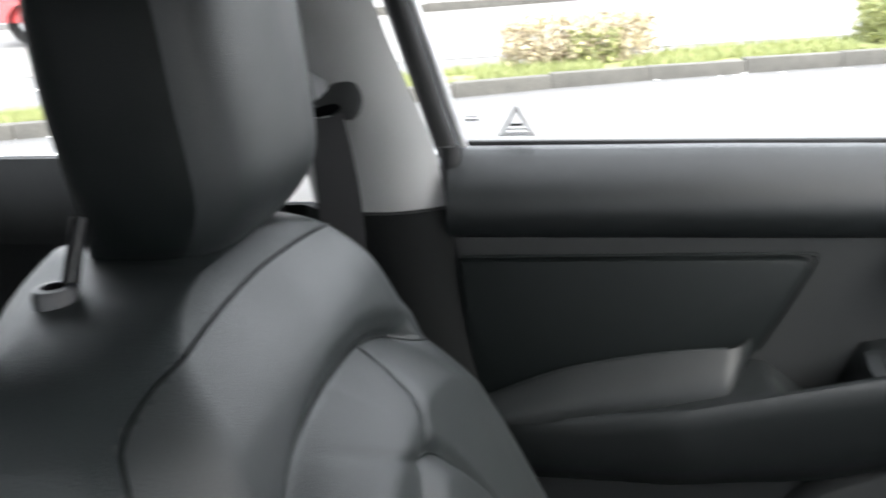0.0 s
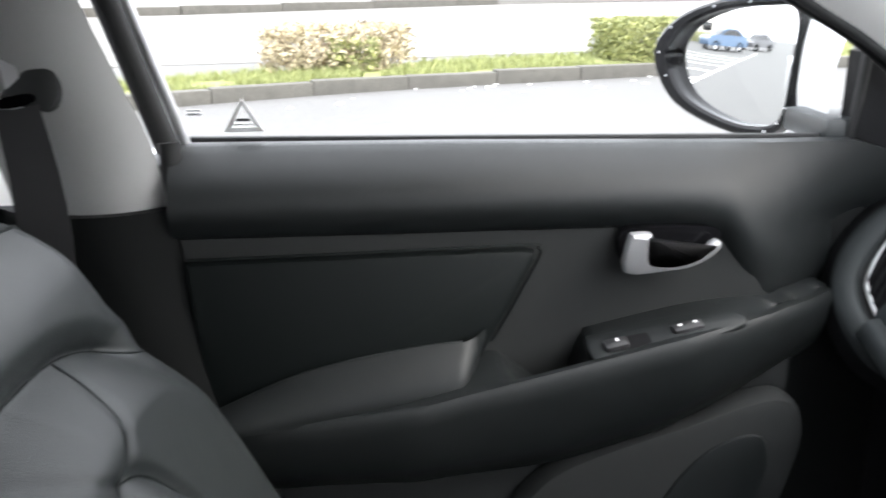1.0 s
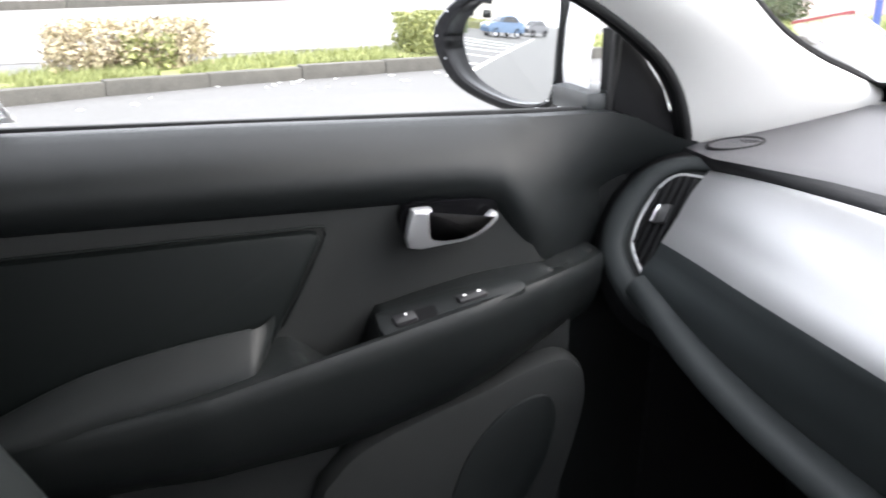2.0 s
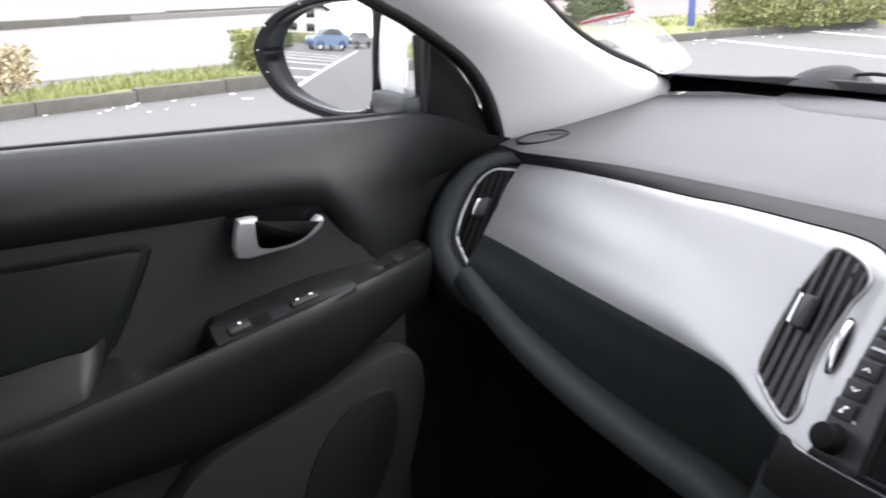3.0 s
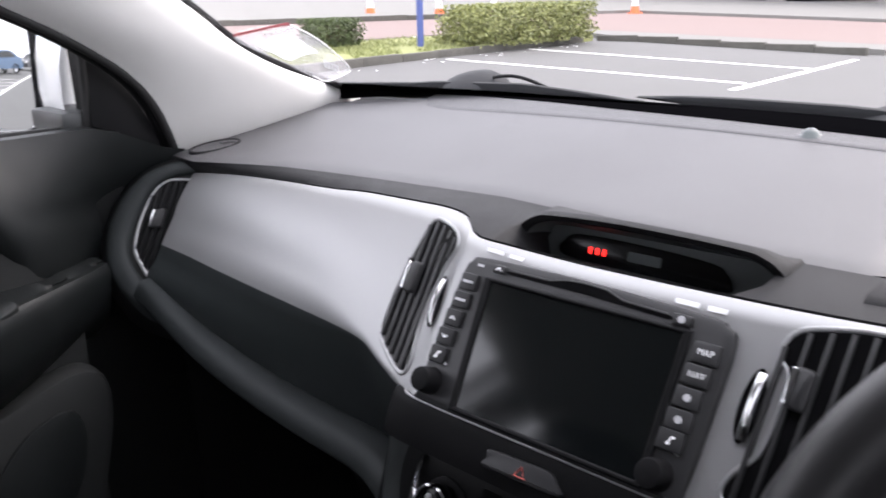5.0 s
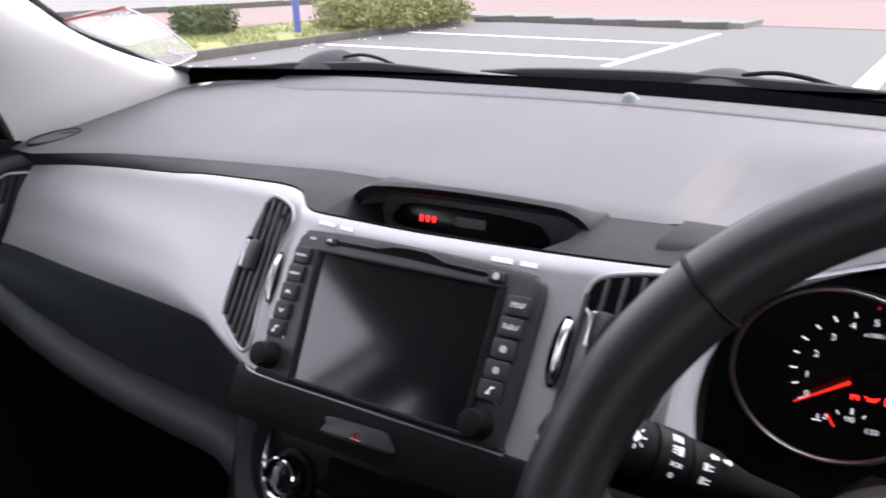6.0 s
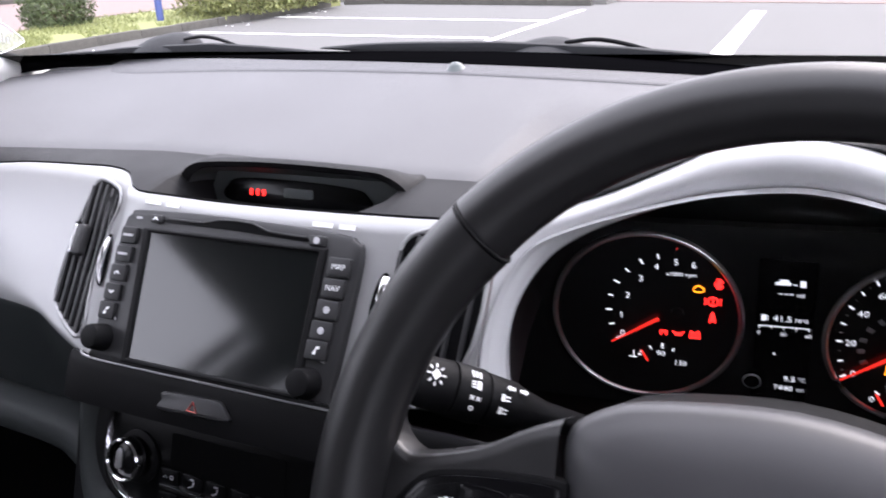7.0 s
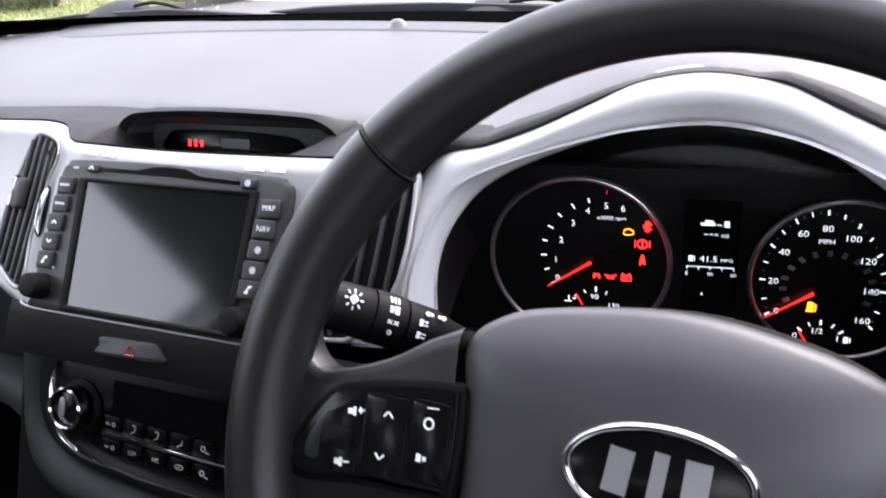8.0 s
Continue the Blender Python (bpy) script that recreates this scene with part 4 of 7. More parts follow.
# hood over the clock
hood = thing("clock_display", (0.0, 0.76, 1.14), "red digital clock set under a dark hood", "clock")
HO = smooth(HOOD, 5, closed=False)
yh = lambda x, z: 0.722 - 0.25 * (z - 1.16)
rows = []
for x, z in HO:
    zi = 1.150 + (z - 1.150) * 0.86
    xi = 0.005 + (x - 0.005) * 0.93
    zb = min(z, top_z(x, band_y(x)))
    rows.append([(x, band_y(x) + 0.012, zb - 0.006), (x, band_y(x) + 0.001, zb + 0.0025), (x, 0.738, zb + (z - zb) * 0.6 + 0.001), (x, yh(x, z) + 0.006, z), (x, yh(x, z), z - 0.002), (xi, yh(x, z) + 0.003, zi - 0.002), (xi * 0.97, 0.757, min(zi - 0.006, 1.160))])
part("hood", skin([r[:6] for r in rows]), BAND, hood, "dark hood", 50)
part("hood_lining", skin([[Vector(p) - Vector((0, 0, 0.0006)) for p in r[5:]] for r in rows]), HOODIN, hood, "slate grey lining under the hood", 50)
HM = plane_map((0.005, 0.750, 1.1455), (1, 0, 0), (0, 0.25, 1))
part("hood_floor", skin([[(x, y, z) for x in (-0.112, 0.0, 0.124)] for y, z in ((0.69, 1.150), (0.72, 1.140), (0.785, 1.126))]), HOODIN, hood)
part("surround", slab(HM, [(-0.105, -0.012), (0.110, -0.014), (0.095, 0.018), (-0.092, 0.018)], -0.02, 0.0), HOODIN, hood)
part("display_window", slab(HM, smooth([(-0.084, -0.005), (-0.070, -0.010), (0.0, -0.0112), (0.060, -0.0112), (0.067, -0.006), (0.062, 0.002), (0.050, 0.008), (0.0, 0.011), (-0.066, 0.0105), (-0.080, 0.003)], 4), 0.0, 0.003, 0.001), BLACK, hood, "glossy black display window")
for u in (-0.0535, -0.0470, -0.0405):
    part("clock_digit", slab(HM, rounded(0.0029, 0.0056, 0.0010, 2, u, -0.0008), 0.0030, 0.0035), RED, hood, "glowing red clock digit")
part("passenger_lamp", slab(HM, rounded(0.029, 0.0078, 0.0015, 3, -0.0045, 0.0005), 0.003, 0.0036), LAMPWINDOW, hood, "grey indicator window")

# ---------------------------------------------------------------- head unit
N = plane_map((0.0, 0.668, 1.135), (1, 0, 0), (0, 0.55, 1))
NV = lambda z: (z - 1.135) * math.hypot(1, 0.55)
unit = thing("head_unit", N(0, NV(1.09), 0), "black navigation head unit with a blank screen", "head unit")
body = smooth([(-0.095, NV(1.1466)), (0.0, NV(1.1474)), (0.092, NV(1.1444)), (0.106, NV(1.1412)), (0.1138, NV(1.1325)), (0.112, NV(1.09)), (0.108, NV(1.047)), (0.100, NV(1.0385)), (0.0, NV(1.0385)), (-0.112, NV(1.0385)), (-0.1215, NV(1.046)), (-0.1175, NV(1.09)), (-0.1128, NV(1.1335)), (-0.1072, NV(1.1428))], 4)
part("unit_body", slab(N, body, -0.02, 0.006, 0.003), KEYMAT, unit, "black moulded front")
part("screen_frame", collar(N, smooth([(-0.088, NV(1.1335)), (0.086, NV(1.1335)), (0.083, NV(1.0405)), (-0.084, NV(1.0405))], 1), smooth([(-0.081, NV(1.1305)), (0.080, NV(1.1305)), (0.077, NV(1.044)), (-0.078, NV(1.044))], 1), 0.004, 0.009, 0.0012), MATTE, unit)
part("screen", slab(N, [(-0.081, NV(1.1305)), (-0.078, NV(1.044)), (0.077, NV(1.044)), (0.080, NV(1.1305))], 0.003, 0.0068), SCREEN, unit, "switched-off glossy screen")
slot = part("disc_slot", slab(N, smooth([(-0.066, NV(1.1411)), (-0.03, NV(1.1411)), (-0.015, NV(1.1441)), (0.0, NV(1.1446)), (0.017, NV(1.1441)), (0.032, NV(1.1401)), (0.066, NV(1.1391)), (0.066, NV(1.1366)), (0.0, NV(1.1386)), (-0.066, NV(1.1386))], 2), 0.004, 0.0066), BLACK, unit, "narrow disc slot")
part("slot_lip", tube([N(u, NV(z), 0.0065) for u, z in ((-0.066, 1.1414), (-0.03, 1.1414), (-0.015, 1.1444), (0.0, 1.1450), (0.017, 1.1444), (0.032, 1.1404), (0.066, 1.1394))], 0.0009, 6), KEYMAT, slot)


def key(u, z, w, h, mark, size=0.0055):
    k = part("button", slab(N, rounded(w, h, 0.0015, 2, u, NV(z)), 0.005, 0.0088, 0.0012), KEYMAT, unit)
    if mark == "dot":
        part("button_mark", slab(N, oval(0.0026, 0.0026, 14, u, NV(z)), 0.0088, 0.0092), PRINTDIM, k)
    elif mark in ("bar",):
        part("button_mark", bars(N, [(u, NV(z), w * 0.62, 0.0020, 0)], 0.0092), PRINTDIM, k)
    elif mark == "up" or mark == "down":
        e = 1 if mark == "up" else -1
        part("button_mark", bars(N, [(u - 0.0012, NV(z), 0.0035, 0.0009, 45 * e), (u + 0.0012, NV(z), 0.0035, 0.0009, -45 * e)], 0.0092), PRINT, k)
    elif mark == "phone":
        part("button_mark", bars(N, [(u, NV(z), 0.0012, 0.0048, -30), (u + 0.0018, NV(z) + 0.002, 0.0028, 0.0016, 10), (u - 0.0008, NV(z) - 0.0022, 0.0028, 0.0016, 10)], 0.0092), PRINT, k)
    elif mark:
        part("button_mark", lettering(mark, N, u, NV(z), size, 0.0092), PRINT, k)
    return k


for z, m in ((1.1270, "bar"), (1.1135, "bar"), (1.1000, "up"), (1.0863, "down"), (1.0730, "phone")):
    key(-0.1022 - (1.1270 - z) * 0.14, z, 0.0165, 0.0136, m)
for z, m in ((1.1232, "MAP"), (1.1100, "NAV"), (1.0967, "dot"), (1.0838, "dot"), (1.0718, "phone")):
    key(0.0988 - (1.1232 - z) * 0.13, z, 0.0185, 0.0138, m, 0.0058)
key(-0.0767, 1.1405, 0.012, 0.0065, "up")
key(0.0770, 1.1380, 0.014, 0.0075, "dot")
part("button_mark", bars(N, [(-0.0965, NV(1.1402), 0.006, 0.002, 0)], 0.0064), PRINTDIM, unit)
for u, z in ((-0.1095, 1.0540), (0.0895, 1.0515)):
    kn = part("knob", lathe(N, [(0.0112, 0.004), (0.0108, 0.008), (0.0098, 0.0185), (0.0090, 0.0205), (0.0066, 0.0212), (0.0002, 0.0212)], 28, cx=u, cy=NV(z)), MATTE, unit, "round black rotary knob")
    part("knob_mark", bars(N, [(u - 0.009, NV(z) + 0.0165, 0.004, 0.002, 30), (u + 0.008, NV(z) + 0.0165, 0.004, 0.002, -20)], 0.0064), PRINTDIM, unit)
part("maker_mark", bars(N, [(-0.091, NV(1.1525), 0.017, 0.003, -3), (-0.070, NV(1.1515), 0.013, 0.003, -3)], 0.0012), PRINT, unit, "pale lettering bars on the silver")
part("maker_mark", bars(N, [(0.074, NV(1.1490), 0.017, 0.0034, 0), (0.095, NV(1.1490), 0.013, 0.0034, 0)], 0.0012), PRINT, unit, "pale lettering bars on the silver")

# hazard switch
HAZARD = mat("faded_red_print", (0.75, 0.16, 0.13), 0.5, bump=0.0)
hz = thing("hazard_switch", face(-0.006, 1.02, 0.003), "black hazard warning switch with a red triangle", "switch")
hk = part("hazard_key", slab(lambda u, v, h=0.0: face(u, v, h + 0.0012), smooth([(-0.037, 1.0275), (0.0, 1.029), (0.017, 1.029), (0.023, 1.024), (0.027, 1.0175), (-0.006, 1.016), (-0.040, 1.0155), (-0.038, 1.022)], 3), -0.002, 0.0055, 0.002), KEYMAT, hz)
part("triangle", tube([face(-0.0105, 1.0188, 0.0072), face(-0.0015, 1.0188, 0.0072), face(-0.006, 1.0248, 0.0072)], 0.0008, 6, closed=True), HAZARD, hk, "red warning triangle")

# ---------------------------------------------------------------- climate controls
cl = thing("climate_panel", CL(0, 0, 0), "glossy black climate control panel with chrome strip", "climate controls")
part("panel", slab(CL, smooth([(-0.105, 0.030), (-0.108, 0.005), (-0.104, -0.018), (-0.075, -0.042), (0.0, -0.050), (0.15, -0.050), (0.20, -0.03), (0.20, 0.035), (0.05, 0.040), (-0.06, 0.040)], 4), -0.006, 0.002, 0.002), SHADEBLACK, cl)
edge = smooth([(-0.100, 0.034), (-0.107, 0.008), (-0.104, -0.018), (-0.080, -0.037), (0.0, -0.0475), (0.13, -0.0495)], 6, closed=False)
rows = []
for i, (u, v) in enumerate(edge):
    t = i / (len(edge) - 1)
    w = 0.0022 + 0.0058 * math.exp(-((t - 0.42) / 0.20) ** 2)
    rows.append([CL(u - 0.002, v - 0.002, 0.0), CL(u - 0.001, v - 0.001, 0.0045), CL(u + w * 0.5, v + w * 0.45, 0.0058), CL(u + w, v + w * 0.9, 0.0030), CL(u + w, v + w * 0.9, 0.0)])
part("panel_edge", skin(rows), CHROME, cl, "chrome edge strip", 60)
KC = (-0.0735, 0.001)
ck = part("temperature_knob", lathe(CL, [(0.0176, 0.002), (0.0182, 0.014), (0.0178, 0.0175), (0.0164, 0.0187), (0.0152, 0.0175), (0.0149, 0.0145)], 36, cx=KC[0], cy=KC[1]), CHROME, cl, "chrome ringed rotary knob")
part("knob_face", lathe(CL, [(0.0150, 0.0135), (0.0130, 0.0150), (0.0003, 0.0158)], 36, cx=KC[0], cy=KC[1]), BLACK, ck, "glossy knob face")
# reflection on the knob face, modelled as a bright patch
part("knob_mark", slab(lambda u, v, h=0: CL(KC[0] + u, KC[1] + v, h), smooth([(-0.0085, -0.006), (-0.0055, -0.0085), (-0.002, -0.006), (-0.0015, 0.006), (-0.004, 0.009), (-0.0075, 0.006)], 3), 0.0145, 0.0166, 0.0006), SATIN, ck, "bright reflection painted on the knob face")
part("knob_seat", lathe(CL, [(0.0225, 0.0), (0.0225, 0.004), (0.0205, 0.0052), (0.0170, 0.0055)], 36, cx=KC[0] + 0.004, cy=KC[1] + 0.001), MATTE, cl)
part("display", slab(CL, rounded(0.115, 0.028, 0.003, 3, 0.022, 0.015), 0.0015, 0.0026), SHADEBLACK, cl, "dark climate display")
part("strip", slab(CL, [(-0.043, -0.0142), (0.09, -0.0175), (0.09, -0.0198), (-0.042, -0.0182)], 0.001, 0.0062, 0.0010), CHROME, cl, "slim chrome strip")
for k in range(5):
    u = -0.0345 + 0.0246 * k
    for dv, row in ((-0.0078 - 0.0006 * k, 0), (-0.0272 - 0.0006 * k, 1)):
        b = part("button", slab(CL, rounded(0.0215, 0.0135, 0.0025, 2, u, dv), 0.001, 0.0038, 0.001), SHADEBLACK, cl)
        if row and k in (1, 2):
            part("button_mark", lettering(("OFF", "A/C")[k - 1], CL, u, dv, 0.0052, 0.0041), PRINTDIM, b)
        elif k == 0:
            e = 1 if row == 0 else -1
            part("button_mark", bars(CL, [(u - 0.0046, dv, 0.0030, 0.0008, 45 * e), (u - 0.0026, dv, 0.0030, 0.0008, -45 * e)], 0.0041), PRINTDIM, b)
            part("button_mark", collar(CL, oval(0.0020, 0.0020, 14, u + 0.0030, dv), oval(0.0011, 0.0011, 14, u + 0.0030, dv), 0.003, 0.0041, 0.0001), PRINTDIM, b)
        elif k == 4:
            part("button_mark", collar(CL, oval(0.0026, 0.0026, 14, u - 0.0015, dv + 0.0005), oval(0.0015, 0.0015, 14, u - 0.0015, dv + 0.0005), 0.003, 0.0041, 0.0001), PRINTDIM, b)
            part("button_mark", bars(CL, [(u + 0.0028, dv - 0.0022, 0.0036, 0.0011, -8)], 0.0041), PRINTDIM, b)
        elif row:
            part("button_mark", collar(CL, oval(0.0046, 0.0023, 16, u, dv), oval(0.0037, 0.0014, 16, u, dv), 0.003, 0.0041, 0.0001), PRINTDIM, b)
            part("button_mark", bars(CL, [(u, dv, 0.0034, 0.0008, 35)], 0.0041), PRINTDIM, b)
        else:
            part("button_mark", bars(CL, [(u - 0.0008, dv - 0.0022, 0.0052, 0.0010, 24), (u + 0.0016, dv + 0.0004, 0.0010, 0.0044, -14)] + ([(u + 0.0004, dv + 0.0036, 0.0036, 0.0013, 0)] if k < 3 else []), 0.0041), PRINTDIM, b)


# ---------------------------------------------------------------- instrument cluster
DP0 = plane_map((0.2640, 0.8562, 1.0274), (1, 0.12, 0), (0.01, -0.0835, 0.9965))
DP = lambda u, v, h=0.0: DP0(1.11 * u, 1.11 * v, h)


def laid(su, ou, sv, ov):
    """A scaled layout on the dial plane."""
    return lambda u, v, h=0.0: DP(su * u + ou, sv * v + ov, h)


K = laid(0.79, -0.0015, 0.765, 0.0048)
cluster = thing("instrument_cluster", (0.375, 0.86, 0.95), "lit instrument cluster with two chrome ringed dials", "instrument cluster")
part("cluster_face", slab(DP, rounded(0.46, 0.215, 0.05, 5, 0.085, -0.030), -0.012, -0.001), DIAL, cluster, "black dial face")


RING = mat("bright_dial_ring", (0.95, 0.95, 0.96), 0.30, metal=1.0, var=0.02, bump=0.0)


def dial(u, v, r, name):
    d = part(name, lathe(DP, [(r + 0.0004 + 0.0023 * math.cos(math.pi * k / 10), 0.0034 * math.sin(math.pi * k / 10)) for k in range(11)], 72, cx=u, cy=v), RING, cluster, "slim bright ring round a black dial")
    part("dial_plate", slab(DP, oval(r - 0.001, r - 0.001, 48, u, v), -0.0005, 0.0008), DIAL, d)
    return d


def ticks(parent, u, v, spec, material):
    for a, r, w, l in spec:
        c, s = math.cos(radians(a)), math.sin(radians(a))
        q = [(u + (r + x) * c - y * s, v + (r + x) * s + y * c) for x, y in ((-l / 2, -w / 2), (l / 2, -w / 2), (l / 2, w / 2), (-l / 2, w / 2))]
        part("tick", slab(K, q, 0.0008, 0.0013), material, parent)


tach = dial(0.0, 0.0, 0.0690, "tachometer")
TC = (0.030, 0.001)
ticks(tach, *TC, [(212 - 15.2 * k, 0.0625, 0.0016, 0.0050 if k % 2 else 0.0060) for k in range(8)], WHITEGLOW)
ticks(tach, *TC, [(90, 0.0695, 0.0006, 0.003), (74, 0.0705, 0.0006, 0.003)], NEEDLE)
for k, (u, v) in enumerate(((-0.0193, -0.0267), (-0.0204, -0.006), (-0.0145, 0.0168), (-0.0022, 0.0362), (0.012, 0.0502), (0.0297, 0.056), (0.0454, 0.054))):
    part("number", lettering(str(k), K, u, v, 0.0096, 0.0013), WHITEGLOW, tach)
part("unit_text", lettering("x1000 rpm", K, 0.0345, 0.0435, 0.0062, 0.0013), WHITEGLOW, tach)


def needle(parent, tip, hub):
    a, b = K(*tip, 0.004), K(*hub, 0.004)
    part("needle", tube([a, blend(a, b, 0.5), b], lambda t: 0.0005 + 0.0010 * t, 8), NEEDLE, parent, "glowing red needle")


needle(tach, (-0.0295, -0.0358), (0.0146, -0.0053))
part("needle_hub", lathe(K, [(0.006, 0.001), (0.0055, 0.003), (0.004, 0.0035), (0.0003, 0.0038)], 24, cx=0.032, cy=0.002), DIAL, tach)
# warning lamps: small drawn signs
part("engine_lamp", tube([K(0.0503 + 0.0048 * a, 0.0297 + 0.0034 * b, 0.0016) for a, b in ((-1, -0.6), (-0.7, 0.5), (-0.2, 0.9), (0.4, 0.9), (0.7, 0.3), (1, 0.3), (1, -0.7), (0.3, -1), (-0.5, -1))], 0.00055, 6, closed=True), AMBER, tach, "amber engine lamp")
part("door_lamp", bars(K, [(0.0682, 0.0359, 0.0042, 0.011, 0), (0.0682, 0.0372, 0.0082, 0.0022, 20), (0.0682, 0.0340, 0.0078, 0.0020, -10)], 0.0016), RED, tach, "red warning lamp")
part("brake_lamp", collar(K, oval(0.0052, 0.0052, 20, 0.0636, 0.0167), oval(0.0038, 0.0038, 20, 0.0636, 0.0167), 0.0008, 0.0016, 0.0001), RED, tach, "red round brake lamp")
part("brake_lamp", bars(K, [(0.0636, 0.0167, 0.0016, 0.0056, 0), (0.0568, 0.0167, 0.0012, 0.0075, 0), (0.0704, 0.0167, 0.0012, 0.0075, 0)], 0.0016), RED, tach, "red brake lamp")
part("belt_lamp", slab(K, smooth([(0.0637, 0.0052), (0.0653, 0.0030), (0.0668, -0.0060), (0.0640, -0.0045), (0.0610, -0.0070), (0.0617, 0.0005)], 3), 0.0008, 0.0016), RED, tach, "red seat belt lamp")
part("small_lamp", bars(K, [(0.0197, -0.0205, 0.0062, 0.0022, 0), (0.0172, -0.0228, 0.0016, 0.0030, 0), (0.0222, -0.0228, 0.0016, 0.0030, 0)], 0.0016), RED, tach, "red warning lamp")
part("oil_lamp", bars(K, [(0.0332, -0.0222, 0.0068, 0.0030, 0), (0.0372, -0.0205, 0.0040, 0.0012, 35), (0.0290, -0.0202, 0.0030, 0.0012, -35)], 0.0016), RED, tach, "red oil lamp")
part("battery_lamp", collar(K, rounded(0.0100, 0.0066, 0.0006, 2, 0.0486, -0.0224), rounded(0.0076, 0.0042, 0.0004, 2, 0.0486, -0.0224), 0.0008, 0.0016, 0.0001), RED, tach, "red battery lamp")
part("battery_lamp", bars(K, [(0.0455, -0.0180, 0.0018, 0.0016, 0), (0.0517, -0.0180, 0.0018, 0.0016, 0), (0.0486, -0.0224, 0.0055, 0.0010, 0)], 0.0016), RED, tach, "red battery lamp")
ticks(tach, 0.018, -0.062, [(142, 0.0235, 0.0016, 0.005), (116, 0.0235, 0.0012, 0.004), (88, 0.0245, 0.0018, 0.006), (62, 0.0235, 0.0012, 0.004)], WHITEGLOW)
part("number", lettering("90", K, 0.0175, -0.0466, 0.0085, 0.0013), WHITEGLOW, tach)
part("number", lettering("130", K, 0.036, -0.0560, 0.0080, 0.0013), WHITEGLOW, tach)
part("temperature_sign", bars(K, [(-0.0085, -0.0500, 0.0012, 0.0070, 0), (-0.0095, -0.0535, 0.0080, 0.0010, 0), (-0.0030, -0.0500, 0.0030, 0.0012, 0)], 0.0013), WHITEGLOW, tach)
part("needle", tube([K(-0.0010, -0.0440, 0.0022), K(0.0052, -0.0560, 0.0022)], 0.0009, 6), NEEDLE, tach, "short red needle")

K = laid(0.88, -0.0025, 0.82, -0.0035)
speedo = dial(0.189, -0.005, 0.0625, "speedometer")
SC = (0.2065, -0.008)
SCALE = smooth([(0.1624, -0.0380), (0.1566, -0.0032), (0.1625, 0.0303), (0.1788, 0.0548), (0.2015, 0.0638), (0.2247, 0.0524), (0.2418, 0.0257), (0.2480, -0.0090), (0.2427, -0.0453)], 4, closed=False)
for k, (u, v) in enumerate(SCALE):
    du, dv = u - SC[0], v - SC[1]
    w, l = ((0.0016, 0.0046), (0.0007, 0.0020), (0.0012, 0.0042), (0.0007, 0.0022))[k % 4]
    ticks(speedo, *SC, [(math.degrees(math.atan2(dv, du)), math.hypot(du, dv), w, l)], PRINTDIM if k % 2 else WHITEGLOW)
for n, (u, v) in zip(("0", "20", "40", "60", "80", "100", "120", "140", "160"), ((0.1694, -0.0347), (0.1651, -0.0044), (0.1716, 0.0247), (0.1845, 0.0431), (0.2022, 0.0488), (0.2211, 0.0402), (0.2340, 0.0197), (0.2390, -0.0094), (0.2355, -0.039))):
    part("number", lettering(n, K, u, v, 0.0086, 0.0013), WHITEGLOW, speedo)
part("unit_text", lettering("MPH", K, 0.2024, 0.0365, 0.0062, 0.0013), WHITEGLOW, speedo)
ticks(speedo, *SC, [(205 - 19 * k, 0.0335, 0.0038, 0.0055) for k in range(13)], PRINTDIM)
needle(speedo, (0.1601, -0.0408), (0.1966, -0.0129))
part("needle_hub", lathe(K, [(0.0065, 0.001), (0.0060, 0.003), (0.0045, 0.0035), (0.0003, 0.0038)], 24, cx=0.2065, cy=-0.008), DIAL, speedo)
part("fuel_lamp", bars(K, [(0.1955, -0.0275, 0.0048, 0.0080, 0), (0.1995, -0.0285, 0.0012, 0.0065, 0), (0.1955, -0.0322, 0.0066, 0.0012, 0)], 0.0016), AMBER, speedo, "amber fuel lamp")
part("number", lettering("1/2", K, 0.2024, -0.0526, 0.0078, 0.0013), WHITEGLOW, speedo)
part("number", lettering("0", K, 0.1857, -0.0591, 0.0082, 0.0013), WHITEGLOW, speedo)
part("number", lettering("1", K, 0.2190, -0.0591, 0.0082, 0.0013), WHITEGLOW, speedo)
ticks(speedo, 0.205, -0.068, [(135, 0.0225, 0.0016, 0.0045), (112, 0.0235, 0.0012, 0.004), (90, 0.0245, 0.0018, 0.005), (66, 0.0235, 0.0012, 0.004), (44, 0.0225, 0.0016, 0.0045)], WHITEGLOW)
part("fuel_sign", bars(K, [(0.2255, -0.0600, 0.0038, 0.0062, 0), (0.2287, -0.0600, 0.0010, 0.0050, 0)], 0.0013), WHITEGLOW, speedo)
part("needle", tube([K(0.1885, -0.0530, 0.0022), K(0.1945, -0.0640, 0.0022)], 0.0009, 6), NEEDLE, speedo, "short red needle")

K = laid(0.85, -0.0008, 0.778, 0.001)
lcd = part("trip_display", slab(K, rounded(0.046, 0.150, 0.002, 2, 0.1165, -0.006), -0.0005, 0.0012), BLACK, cluster, "narrow black trip display")
part("car_sign", bars(K, [(0.1130, 0.0455, 0.0120, 0.0028, 0), (0.1140, 0.0480, 0.0070, 0.0030, 0), (0.1285, 0.0460, 0.0042, 0.0062, 0), (0.1222, 0.0450, 0.0040, 0.0008, 0)], 0.0016), WHITEGLOW, lcd)
part("range_text", bars(K, [(0.1118 + 0.0042 * k, 0.0350, 0.0028, 0.0010, 0) for k in range(3)], 0.0016), WHITEGLOW, lcd)
part("range_text", lettering("mi", K, 0.1275, 0.0345, 0.0062, 0.0016), WHITEGLOW, lcd)
